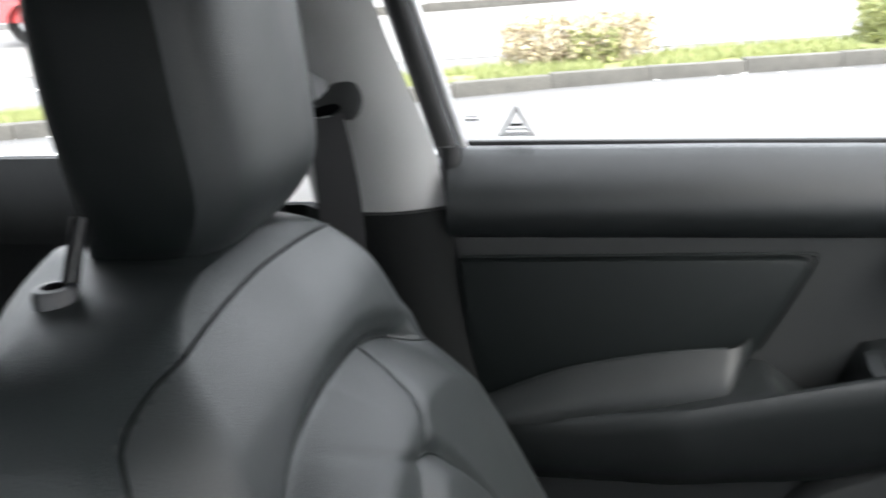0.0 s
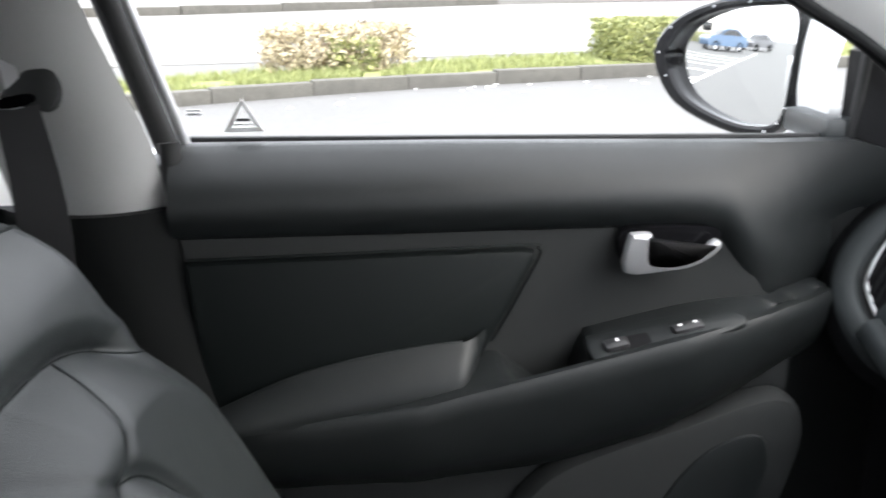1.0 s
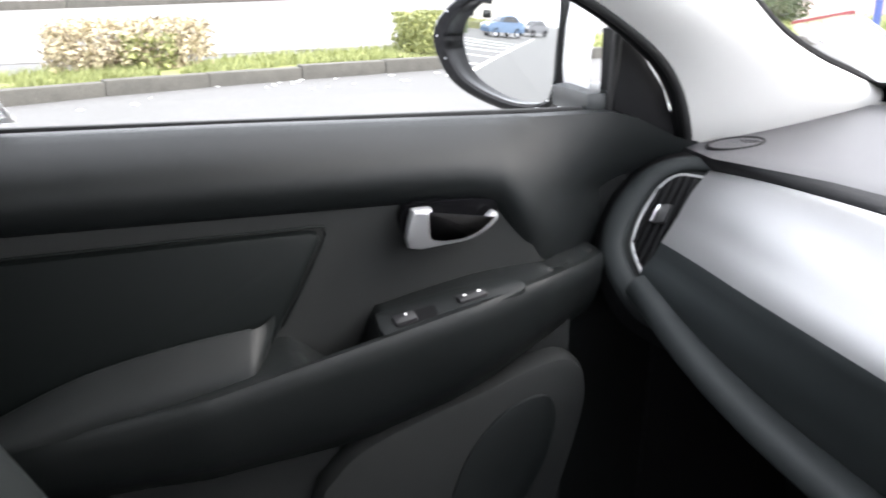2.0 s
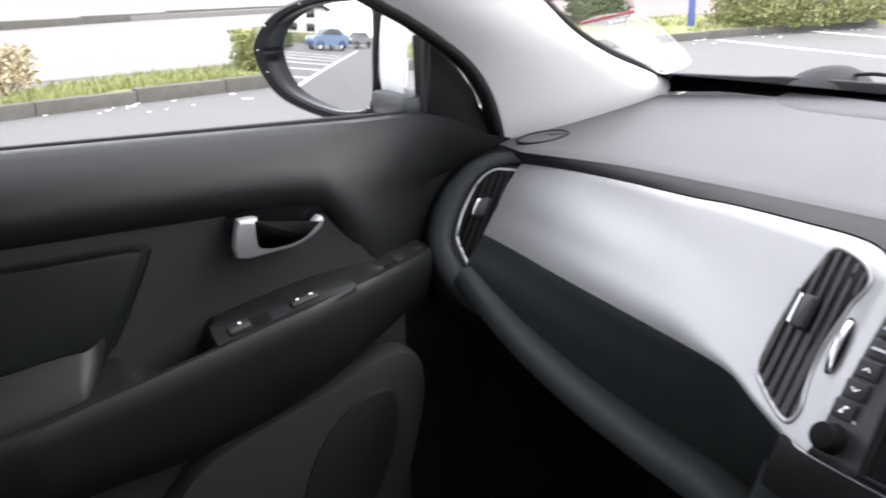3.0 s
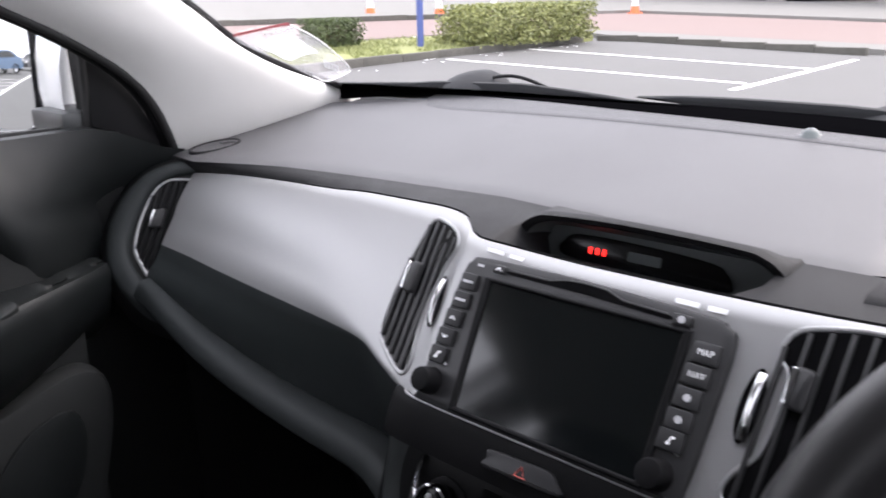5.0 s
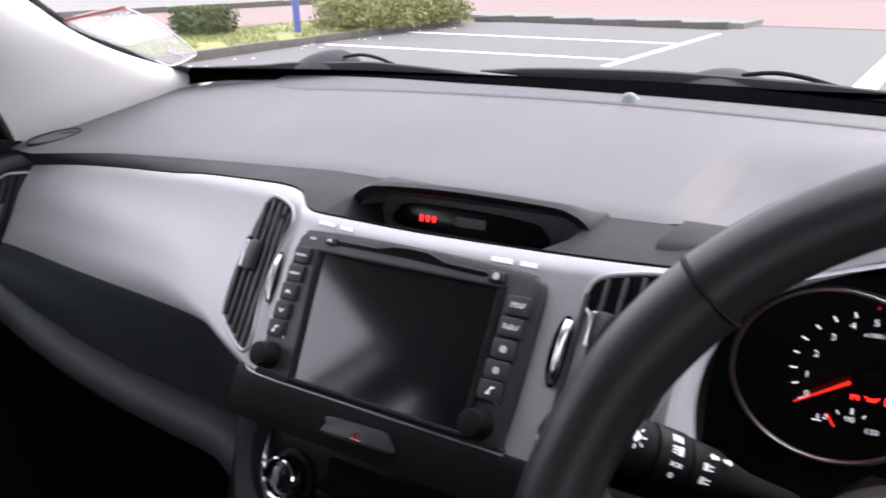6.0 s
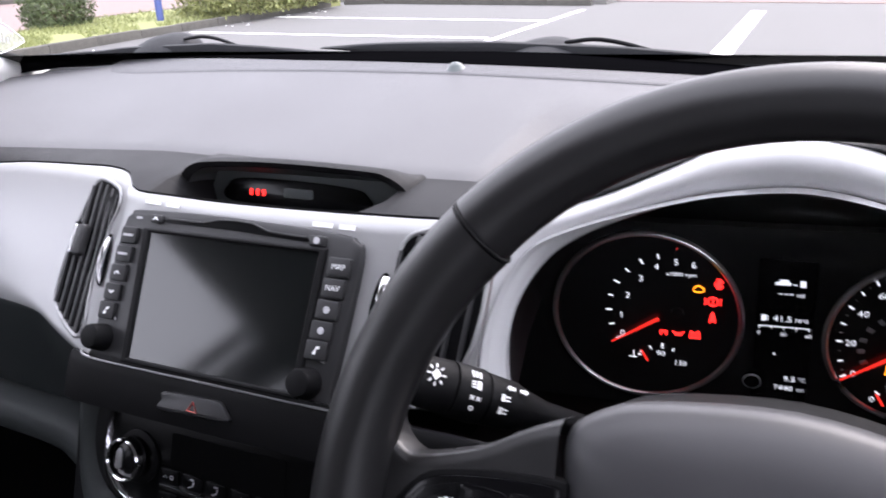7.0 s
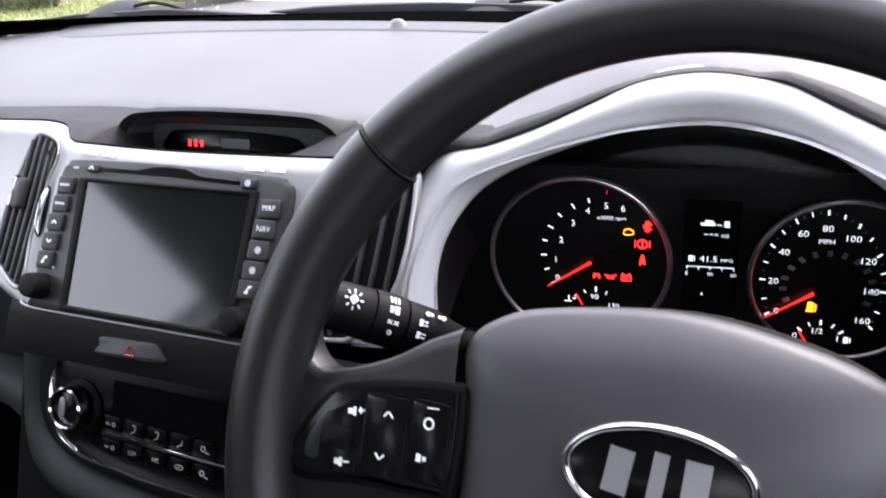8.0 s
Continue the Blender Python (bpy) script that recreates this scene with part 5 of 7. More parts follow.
part("fuel_sign", bars(K, [(0.1000, 0.0092, 0.0038, 0.0062, 0), (0.1030, 0.0092, 0.0009, 0.0050, 0)], 0.0016), WHITEGLOW, lcd)
part("mileage_text", lettering("41.5", K, 0.1150, 0.0090, 0.0088, 0.0016), WHITEGLOW, lcd)
part("mileage_text", lettering("MPG", K, 0.1300, 0.0082, 0.0052, 0.0016), WHITEGLOW, lcd)
part("scale_bar", bars(K, [(0.1165, 0.0006, 0.0400, 0.0008, 0)] + [(0.0970 + 0.0098 * k, -0.0010, 0.0008, 0.0030, 0) for k in range(5)], 0.0016), WHITEGLOW, lcd)
for s, u in (("0", 0.0968), ("30", 0.1165), ("60", 0.1362)):
    part("scale_text", lettering(s, K, u, -0.0072, 0.0052, 0.0016), WHITEGLOW, lcd)
part("compass_mark", bars(K, [(0.1105, -0.0290, 0.0016, 0.0024, 0)], 0.0016), WHITEGLOW, lcd)
part("outside_temperature", lettering("9.5", K, 0.1245, -0.0555, 0.0080, 0.0016), WHITEGLOW, lcd)
part("outside_temperature", lettering("°C", K, 0.1345, -0.0555, 0.0058, 0.0016), WHITEGLOW, lcd)
part("odometer_text", lettering("7440", K, 0.1200, -0.0660, 0.0080, 0.0016), WHITEGLOW, lcd)
part("odometer_text", lettering("mi", K, 0.1338, -0.0665, 0.0054, 0.0016), WHITEGLOW, lcd)
rb = part("reset_knob", lathe(K, [(0.0075, 0.0), (0.0075, 0.005), (0.0062, 0.0065), (0.0055, 0.0062), (0.0003, 0.0062)], 24, cx=0.0940, cy=-0.0590), BLACK, cluster, "black reset knob")
part("knob_ring", lathe(K, [(0.0078, 0.0045), (0.0078, 0.0058), (0.0070, 0.0062)], 24, cx=0.0940, cy=-0.0590), PRINTDIM, rb)

# binnacle: silver arch, black tunnel behind it
INN = [(0.2220, 1.0366), (0.2130, 1.0620), (0.2105, 1.0840), (0.2155, 1.1060), (0.2300, 1.1280), (0.2500, 1.1425), (0.2770, 1.1545), (0.3110, 1.1665), (0.3430, 1.1750), (0.3841, 1.1790), (0.4198, 1.1752), (0.45, 1.1657), (0.4793, 1.15), (0.5072, 1.1311), (0.533, 1.1074), (0.5466, 1.0733), (0.5455, 1.0366)]
# both edges lie on faces that lean back like the fascia
lo = [Vector((x, 0.729 + 0.62 * (z - 1.18), z)) for x, z in smooth(OUT, 4, closed=False)]
li = [Vector((x, 0.747 + 0.62 * (z - 1.18), z)) for x, z in smooth(INN, 4, closed=False)]
rows = []
for o, i in zip(lo, li):
    g = (1 if o.x > 0.375 else -1) * min(1.0, max(0.0, (1.155 - o.z) / 0.03))
    r = [o + Vector((0.09 * g, 0.20, -0.03)), o + Vector((0.05 * g, 0.09, -0.004)), o + Vector((0, 0.03, 0.003)), o + Vector((0, 0.008, 0.0015))]
    for s in (0.12, 0.3, 0.5, 0.7, 0.88):
        p = o.lerp(i, s)
        r.append(p + Vector((0, -0.010 * math.sin(math.pi * s), 0.003 * math.sin(math.pi * s))))
    r += [i, i + Vector((0, 0.006, 0))]
    rows.append(r)
shell("binnacle_back", box((0.375, 0.925, 1.03), (0.54, 0.012, 0.27), 0.003), MATTE, "black back of the instrument housing", "instrument housing")
binn = part("binnacle", skin(rows), ARCHPAINT, dash, "satin silver arch round the instruments", 60)
part("binnacle_edge", tube([p + Vector((0, 0.002, 0)) for p in li], 0.0012, 8), SILVER, binn, "thin silver inner edge")
rows = []
for p in li:
    cx, cz = 0.375, 1.03
    rows.append([p + Vector((0, 0.004, 0)), Vector((cx + (p.x - cx) * (1.20 if p.x < cx else 1.06), max(p.y + 0.02, 0.772), cz + (p.z - cz) * 1.01)), Vector((cx + (p.x - cx) * (1.38 if p.x < cx else 1.16), 0.90, cz + (p.z - cz) * 1.06))])
part("tunnel_lining", skin(rows), LINING, binn, "matt black lining round the dials")
# clear lens over the dials
lens_ = bmesh.new()
lens_.faces.new([lens_.verts.new(p + Vector((0, 0.010, 0))) for p in li])
lens_ = part("lens", lens_, LENS, binn, "clear plastic lens over the dials")
lens_.visible_shadow = False
# stepped edge inside the arch
rows = []
for o, i in zip(lo, li):
    k = min(1.0, max(0.0, (1.176 - i.z) / 0.05))
    w = (o - i).normalized()
    rows.append([i + w * (a * k) + Vector((0, b, 0)) for a, b in ((0.0150, -0.004), (0.0130, -0.0135), (0.0105, -0.0120), (0.0085, -0.003), (0.001, -0.001))])
part("arch_step", skin(rows), ARCHPAINT, binn, "thin bright step inside the arch", 60)
# soft brow of the top pad over the arch; its shaded face painted band-dark
rows = []
for k in range(61):
    x = 0.172 + 0.400 * k / 60
    z, w = along([(p.x, p.z) for p in lo[10:-10]], x) + 0.001, hood_z(x)
    y = along([(p.x, p.y) for p in lo[10:-10]], x)
    w = max(w, z + 0.0006)
    rows.append([(x, y + 0.030, z - 0.004), (x, y + 0.004, z), (x, y + 0.003, z + 0.40 * (w - z)), (x, y + 0.006, z + 0.85 * (w - z)), (x, y + 0.013, w + 0.0004), (x, 0.762, w + 0.0006)])
part("pad_brow", skin(rows), BAND, dash, "rounded brow of the top pad, its shade painted dark", 60)
part("lower_cowl", skin([[(x, y, z) for x in (0.15, 0.25, 0.38, 0.5, 0.62)] for y, z in ((0.915, 0.930), (0.78, 0.950), (0.70, 0.955), (0.66, 0.92), (0.70, 0.6))]), MATTE, dash)

# ---------------------------------------------------------------- steering wheel
Wm = plane_map((0.390, 0.520, 1.100), (1, 0, 0), (0, 0.45, 1))
CU, CVV, RM, RIM_H = 0.0140, -0.0325, 0.2035, 0.011
wheel = thing("steering_wheel", Wm(CU, CVV, 0), "black leather three-spoke steering wheel", "steering wheel")


def rim_arc(a0, a1, n, rr, name, material, label, slim=0.0, shift=0.0):
    rows = []
    for k in range(n + 1):
        a = radians(a0 + (a1 - a0) * k / n)
        r, thin = [], slim * math.sin(math.pi * k / n) ** 0.7
        for j in range(18):
            b = 2 * math.pi * j / 18
            w, h = (rr - thin) * 1.06 * math.cos(b) + 0.6 * thin + shift, (rr - thin) * math.sin(b) + RIM_H
            r.append(Wm(CU + (RM + w) * math.cos(a), CVV + (RM + w) * math.sin(a), h))
        rows.append(r)
    return part(name, skin(rows, closed_u=True, closed_v=abs(a1 - a0) > 359), material, wheel, label)


rim_arc(-40, 136.5, 90, 0.0176, "rim", LEATHER, "smooth black leather rim", 0.003)
rim_arc(137.3, 319.3, 90, 0.0182, "rim", LEATHER, "stitched black leather rim", shift=-0.001)
sa = radians(136.9)
part("rim_seam", tube([Wm(CU + (RM - 0.001 + 0.0185 * math.cos(b)) * math.cos(sa), CVV + (RM - 0.001 + 0.0185 * math.cos(b)) * math.sin(sa), RIM_H + 0.0176 * math.sin(b)) for b in [2 * math.pi * k / 20 for k in range(20)]], 0.0012, 6, closed=True), MATTE, wheel)
# hub: domed airbag cover
HUBP = smooth([(-0.0765, -0.050), (-0.0785, -0.010), (-0.081, 0.018), (-0.070, 0.031), (-0.045, 0.040), (0.012, 0.0455), (0.06, 0.0385), (0.095, 0.026), (0.112, 0.008), (0.115, -0.02), (0.105, -0.065), (0.06, -0.115), (0.012, -0.125), (-0.04, -0.115), (-0.075, -0.085)], 4)
rows = []
for s, h in ((1.0, 0.0), (1.0, 0.012), (0.985, 0.018), (0.95, 0.0225), (0.85, 0.029), (0.65, 0.036), (0.4, 0.040), (0.15, 0.0415), (0.02, 0.0418)):
    rows.append([Wm(0.012 + (u - 0.012) * s, -0.030 + (v + 0.030) * s, h - 0.004) for u, v in HUBP])
part("airbag_cover", skin(rows, closed_u=True), HUB, wheel, "grained dark airbag cover", 50)
part("hub_back", slab(Wm, HUBP, -0.05, 0.0), MATTE, wheel)


def spoke(sign):
    """A side spoke, from the rim to the hub."""
    up = [(-0.180, 0.030), (-0.1735, 0.006), (-0.162, -0.0045), (-0.150, -0.004), (-0.122, 0.0055), (-0.098, 0.019), (-0.082, 0.026)]
    dn = [(-0.185, -0.100), (-0.165, -0.084), (-0.145, -0.074), (-0.125, -0.068), (-0.105, -0.064), (-0.095, -0.062), (-0.080, -0.060)]
    u2, d2 = smooth(up, 4, closed=False), smooth(dn, 4, closed=False)
    rows = []
    for k, ((a, b), (c, d)) in enumerate(zip(u2, d2)):
        t = k / (len(u2) - 1)
        h = 0.006 + 0.012 * t
        r = []
        for s, e in ((0.0, -0.022), (0.0, -0.006), (0.03, -0.001), (0.10, 0.001), (0.5, 0.002), (0.90, 0.001), (0.97, -0.001), (1.0, -0.006), (1.0, -0.022)):
            p = (a + (c - a) * s, b + (d - b) * s)
            r.append(Wm(0.012 + sign * (p[0] - 0.012), p[1], h + e))
        rows.append(r)
    return part("spoke", skin(rows), LEATHER, wheel, "black spoke", 60)


spoke(1), spoke(-1)
part("spoke", box(Wm(CU, -0.175, -0.01), (0.09, 0.03, 0.12), 0.012, Matrix.Rotation(radians(-24), 3, "X")), LEATHER, wheel, "black lower spoke")
padp = smooth([(-0.1690, -0.052), (-0.1650, -0.037), (-0.1480, -0.0150), (-0.130, -0.0080), (-0.110, -0.0045), (-0.0800, -0.0015), (-0.0765, -0.0060), (-0.0765, -0.030), (-0.0785, -0.0480), (-0.0830, -0.0510), (-0.125, -0.0535), (-0.1560, -0.0580), (-0.167, -0.0570)], 3)
Wp = lambda u, v, h=0.0: Wm(u, v, h + 0.0085 + 0.012 * max(0, (u + 0.178) / 0.096) * 0.9)
part("pad_gap", slab(Wp, inset(padp, -0.0022), -0.006, 0.0022, 0.001), MATTE, wheel)
bpad = part("button_pad", slab(Wp, padp, -0.004, 0.0045, 0.0030), BLACK, wheel, "glossy black audio button pad")
part("volume_key", slab(Wp, smooth([(-0.1620, -0.050), (-0.1585, -0.035), (-0.1455, -0.0175), (-0.131, -0.0125), (-0.1265, -0.0145), (-0.1275, -0.049), (-0.130, -0.0515), (-0.148, -0.0545), (-0.160, -0.0550)], 2), 0.003, 0.0054, 0.0012), BLACK, bpad)
part("mode_rocker", slab(Wp, rounded(0.016, 0.011, 0.002, 3, -0.1395, -0.0345), 0.0045, 0.0095, 0.002), MATTE, bpad)
# highlight of the volume key, put on as a paler plate
part("key_glint", slab(Wp, smooth([(-0.1590, -0.047), (-0.1565, -0.036), (-0.1465, -0.0230), (-0.1445, -0.0260), (-0.1500, -0.036), (-0.1510, -0.047)], 3), 0.0050, 0.0058, 0.0004), GLOVE, bpad, "glint on the volume key, painted as a grey wedge")
for u, v, w, l in ((-0.1135, -0.0300, 0.0245, 0.040), (-0.0895, -0.0275, 0.0205, 0.038)):
    part("seek_key", slab(Wp, rounded(w, l, 0.003, 3, u, v), 0.003, 0.0054, 0.0012), BLACK, bpad)


def marks(spots):
    part("key_mark", bars(Wp, [(u + 0.0105, v + 0.0035, w * 0.85, h * 0.85, a) for u, v, w, h, a in spots], 0.0060), PRINT, bpad)


marks([(-0.1445, -0.0245, 0.0030, 0.0030, 0), (-0.1420, -0.0242, 0.0020, 0.0050, 0)])
marks([(-0.1385, -0.0232, 0.0036, 0.0010, 8), (-0.1385, -0.0232, 0.0010, 0.0036, 8)])
marks([(-0.1495, -0.0498, 0.0030, 0.0030, 0), (-0.1470, -0.0496, 0.0020, 0.0050, 0)])
marks([(-0.1436, -0.0490, 0.0036, 0.0010, 8)])
marks([(-0.1240, -0.0222, 0.0040, 0.0011, 45), (-0.1214, -0.0222, 0.0040, 0.0011, -45)])
marks([(-0.1265, -0.0425, 0.0040, 0.0011, -45), (-0.1239, -0.0425, 0.0040, 0.0011, 45)])
marks([(-0.1040, -0.0385, 0.0028, 0.0040, 0), (-0.1010, -0.0385, 0.0030, 0.0010, 45), (-0.1010, -0.0385, 0.0030, 0.0010, -45)])
marks([(-0.0990, -0.0150, 0.0072, 0.0008, 4)])
part("key_mark", collar(Wp, oval(0.0029, 0.0029, 18, -0.0900, -0.0188), oval(0.0019, 0.0019, 18, -0.0900, -0.0188), 0.005, 0.0060, 0.0001), PRINT, bpad)
# oval badge, plain shapes only
Bm = lambda u, v, h=0.0: Wm(0.0150 + u, -0.0190 + v, h + 0.0355)
badge = part("badge", slab(Bm, oval(0.0355, 0.0180, 40), -0.006, 0.0030, 0.0015), BLACK, wheel, "oval badge with a chrome rim")
part("badge_rim", skin([[Bm((0.0365 + 0.0022 * math.cos(b)) * math.cos(a), (0.0190 + 0.0022 * math.cos(b)) * math.sin(a), 0.0025 + 0.0026 * math.sin(b)) for b in [2 * math.pi * j / 10 for j in range(10)]] for a in [2 * math.pi * k / 48 for k in range(48)]], closed_u=True, closed_v=True), CHROME, badge, "chrome rim")
part("badge_shape", bars(Bm, [(-0.0150, 0.0, 0.0100, 0.0180, -8), (0.0005, 0.0, 0.0060, 0.0200, -6), (0.0150, 0.0, 0.0100, 0.0180, -4)], 0.0042), SATIN, badge, "plain silver blocks")

# ---------------------------------------------------------------- light stalk and column
stalk = thing("light_stalk", (0.30, 0.62, 1.075), "black lighting stalk with white symbols", "stalk")
sA = Vector((0.2005, 0.563, 1.1085))
ax = Vector((0.68, 0.57, -0.46)).normalized()
side = ax.cross(Vector((0, 0, 1))).normalized()
upv = side.cross(ax)
Sm = lambda t, a, r: sA + ax * (0.9 * t) + (side * math.cos(a) + upv * math.sin(a)) * r


def barrel(prof, name, material, label=""):
    return part(name, skin([[Sm(t, 2 * math.pi * k / 28, r) for k in range(28)] for t, r in prof], closed_u=True), material, stalk, label)


barrel([(0.0, 0.0003), (0.0, 0.0125), (0.002, 0.0145), (0.028, 0.0155), (0.029, 0.0150)], "end_knob", MATTE, "black twist end of the stalk")
barrel([(0.029, 0.0140), (0.030, 0.0140)], "gap", BLACK)
barrel([(0.0300, 0.0155), (0.0315, 0.0160), (0.050, 0.0160), (0.0515, 0.0155), (0.0515, 0.010)], "middle_ring", MATTE, "black ribbed ring")
barrel([(0.0525, 0.0142), (0.0530, 0.0152), (0.075, 0.0142), (0.082, 0.0120), (0.10, 0.0085), (0.135, 0.0075)], "stem", MATTE, "black tapering stem")


def on_stalk(t0, a0):
    """A map wrapped round the barrel, seen from the seat."""
    return lambda u, v, h=0.0: Sm(t0 + u * 0.85, radians(a0) + v * 0.85 / 0.0158, 0.0158 + h)


def sign(fn, spots, name="symbol"):
    part(name, bars(fn, spots, 0.0008), PRINT, stalk, "white symbol")


A0 = 42
sign(on_stalk(0.013, A0), [(0, 0, 0.0055, 0.0055, 45)] + [(0.0062 * math.cos(radians(a)), 0.0062 * math.sin(radians(a)), 0.0026, 0.0010, a) for a in range(0, 360, 45)])
sign(on_stalk(0.041, A0 + 26), [(-0.003, 0, 0.0014, 0.0050, 0), (0.0, 0, 0.0014, 0.0050, 0), (0.003, 0, 0.0014, 0.0050, 0)])
sign(on_stalk(0.041, A0 + 2), [(0.002, 0, 0.0035, 0.0055, 0), (-0.0025, 0.0018, 0.0034, 0.0009, 0), (-0.0025, 0, 0.0034, 0.0009, 0), (-0.0025, -0.0018, 0.0034, 0.0009, 0)])
sign(on_stalk(0.041, A0 - 24), [(-0.002, 0, 0.0040, 0.0009, 35), (-0.002, 0, 0.0040, 0.0009, -35), (0.003, 0, 0.0040, 0.0009, 35), (0.003, 0, 0.0040, 0.0009, -35)])
part("symbol", collar(on_stalk(0.041, A0 - 46), oval(0.0018, 0.0018, 14), oval(0.0011, 0.0011, 14), 0.0, 0.0008, 0.0001), PRINT, stalk)
sign(on_stalk(0.070, A0 + 16), [(-0.0042, 0, 0.0040, 0.0022, 0), (-0.0068, 0, 0.0030, 0.0030, 45), (0.0042, 0, 0.0040, 0.0022, 0), (0.0068, 0, 0.0030, 0.0030, 45)])
sign(on_stalk(0.062, A0 - 8), [(-0.002, 0, 0.0030, 0.0045, 0), (0.002, 0.0012, 0.0030, 0.0009, 0), (0.002, -0.0012, 0.0030, 0.0009, 0)])
sign(on_stalk(0.062, A0 - 34), [(-0.002, 0, 0.0030, 0.0045, 0), (0.002, 0.0012, 0.0030, 0.0009, 0), (0.002, -0.0012, 0.0030, 0.0009, 0)])
part("column_cover", skin([[(x, y, z + dz) for x, dz in ((0.285, -0.06), (0.290, -0.01), (0.31, 0.012), (0.39, 0.020), (0.47, 0.012), (0.49, -0.01), (0.495, -0.06))] for y, z in ((0.545, 1.050), (0.62, 1.042), (0.72, 1.020))]), MATTE, stalk, "black steering column cover")


# ---------------------------------------------------------------- passenger seat
seat = thing("car_seat", (-0.37, 0.15, 0.39), "grey leather front passenger seat", "car seat")
cy = lambda z: -0.112 - 0.42 * (z - 1.10)


SX, LEAN = -0.325, 0.025
ARCH = smooth([(0.0, 1.135), (0.06, 1.131), (0.10, 1.123), (0.13, 1.112), (0.156, 1.098), (0.204, 1.078), (0.27, 1.033)], 6, closed=False)


WIDTH = smooth([(0.55, 0.255), (0.85, 0.265), (0.92, 0.263), (0.99, 0.250), (1.03, 0.236), (1.06, 0.222), (1.08, 0.213), (1.10, 0.208), (1.127, 0.206), (1.15, 0.201), (1.166, 0.195), (1.185, 0.186), (1.203, 0.171), (1.213, 0.155), (1.219, 0.138), (1.224, 0.115), (1.228, 0.083), (1.230, 0.048)], 5, closed=False)


def half_width(z):
    return along(WIDTH, z)


def ease(t):
    t = min(1.0, max(0.0, t))
    return t * t * (3 - 2 * t)


def relief(s, z):
    """Forward swell of the backrest: a full lower cushion under an arched seam, a smaller arch inside it."""
    h = abs(s) * half_width(z)
    d1, d2 = z - along(ARCH, h), z - (1.078 - 14 * h * h)
    e = ease((abs(s) - 0.62) / 0.30)
    b = 0.038 * ease((0.004 + 0.055 * e - d1) / (0.040 + 0.070 * e))
    b -= 0.008 * (1 - e) * math.exp(-(d1 / 0.007) ** 2)
    b -= 0.008 * math.exp(-((d2 if h < 0.12 else 1.0) / 0.009) ** 2)
    if d2 < 0 and h < 0.12:
        b += 0.006 * ease(-d2 / 0.02)
    if 1.076 < z < 1.130:
        b -= 0.0030 * math.exp(-((h - 0.074 * (z - 1.078) / 0.050) / 0.008) ** 2) * ease((1.130 - z) / 0.02)
    b += 0.012 * ease(d1 / 0.03) * ease((1.215 - z) / 0.05)
    b -= 0.050 * max(0, (abs(s) - 0.72) / 0.28) ** 2.2
    return b


rows = []
zs = [0.55 + 0.02 * k for k in range(17)] + [0.89 + 0.0025 * k for k in range(119)] + [1.190, 1.195, 1.200, 1.205, 1.210, 1.2125, 1.2140, 1.216, 1.2185, 1.2205, 1.223, 1.2253, 1.2272, 1.2288, 1.230]
for z in zs:
    w = half_width(z)
    crown = max(0, (z - 1.176) / 0.054)
    loop = []
    for k in range(121):
        s = -1 + 2 * k / 120
        loop.append((SX + w * s, cy(z) + relief(s, z) - 0.020 * crown ** 3, z + LEAN * w * s))
    for k in range(21):
        s = 1 - 2 * k / 20
        loop.append((SX + w * 0.985 * s, cy(z) - 0.160 * (1 - 0.40 * s * s) + 0.020 * crown ** 3, z + LEAN * w * 0.985 * s))
    rows.append(loop)
PIPE = smooth([(0.0, 1.216), (0.062, 1.214), (0.125, 1.209), (0.155, 1.200), (0.178, 1.183), (0.190, 1.158), (0.197, 1.135), (0.202, 1.10)], 5, closed=False)


def seat_faces(front):
    """The padded front, or the side and top panels behind the piping."""
    bm = skin(rows, closed_u=True)
    bm.faces.ensure_lookup_table()
    gone = []
    for i, fc in enumerate(bm.faces):
        j, c = i % 142, fc.calc_center_median()
        h, c.z = abs(c.x - SX), c.z - LEAN * (c.x - SX)
        inside = j < 120 and c.z < along(PIPE, h) and (h < 0.93 * half_width(c.z) or h < 0.205)
        if inside != front:
            gone.append(fc)
    bmesh.ops.delete(bm, geom=gone, context="FACES")
    return bm


part("backrest", seat_faces(True), SEAT, seat, "grey leather backrest with arched seams", 60)
shellp = seat_faces(False)
shellp.verts.ensure_lookup_table()
top_ring = sorted((v for v in shellp.verts if abs(v.co.z - LEAN * (v.co.x - SX) - zs[-1]) < 1e-5), key=lambda v: math.atan2(v.co.y - cy(zs[-1]) + 0.07, v.co.x - SX))
shellp.faces.new(top_ring)
part("backrest_side", shellp, SEATSIDE, seat, "leather side and top of the backrest", 60)
pipe = []
for k in range(41):
    q = -1 + 2 * k / 40
    hq = 0.206 * abs(q)
    zq = along(PIPE, hq)
    sq = min(1.0, hq / half_width(zq)) * (1 if q > 0 else -1)
    pipe.append((SX + half_width(zq) * sq, cy(zq) + relief(sq, zq) - 0.020 * max(0, (zq - 1.176) / 0.054) ** 3, zq + LEAN * half_width(zq) * sq + 0.0005))
part("piping", tube(pipe, 0.0014, 6), SEATDARK, seat, "dark seam piping")


def on_seat(h, z):
    """A point of the backrest's padded front."""
    w = half_width(z)
    return (SX + h, cy(z) + relief(h / w, z), z + LEAN * h)


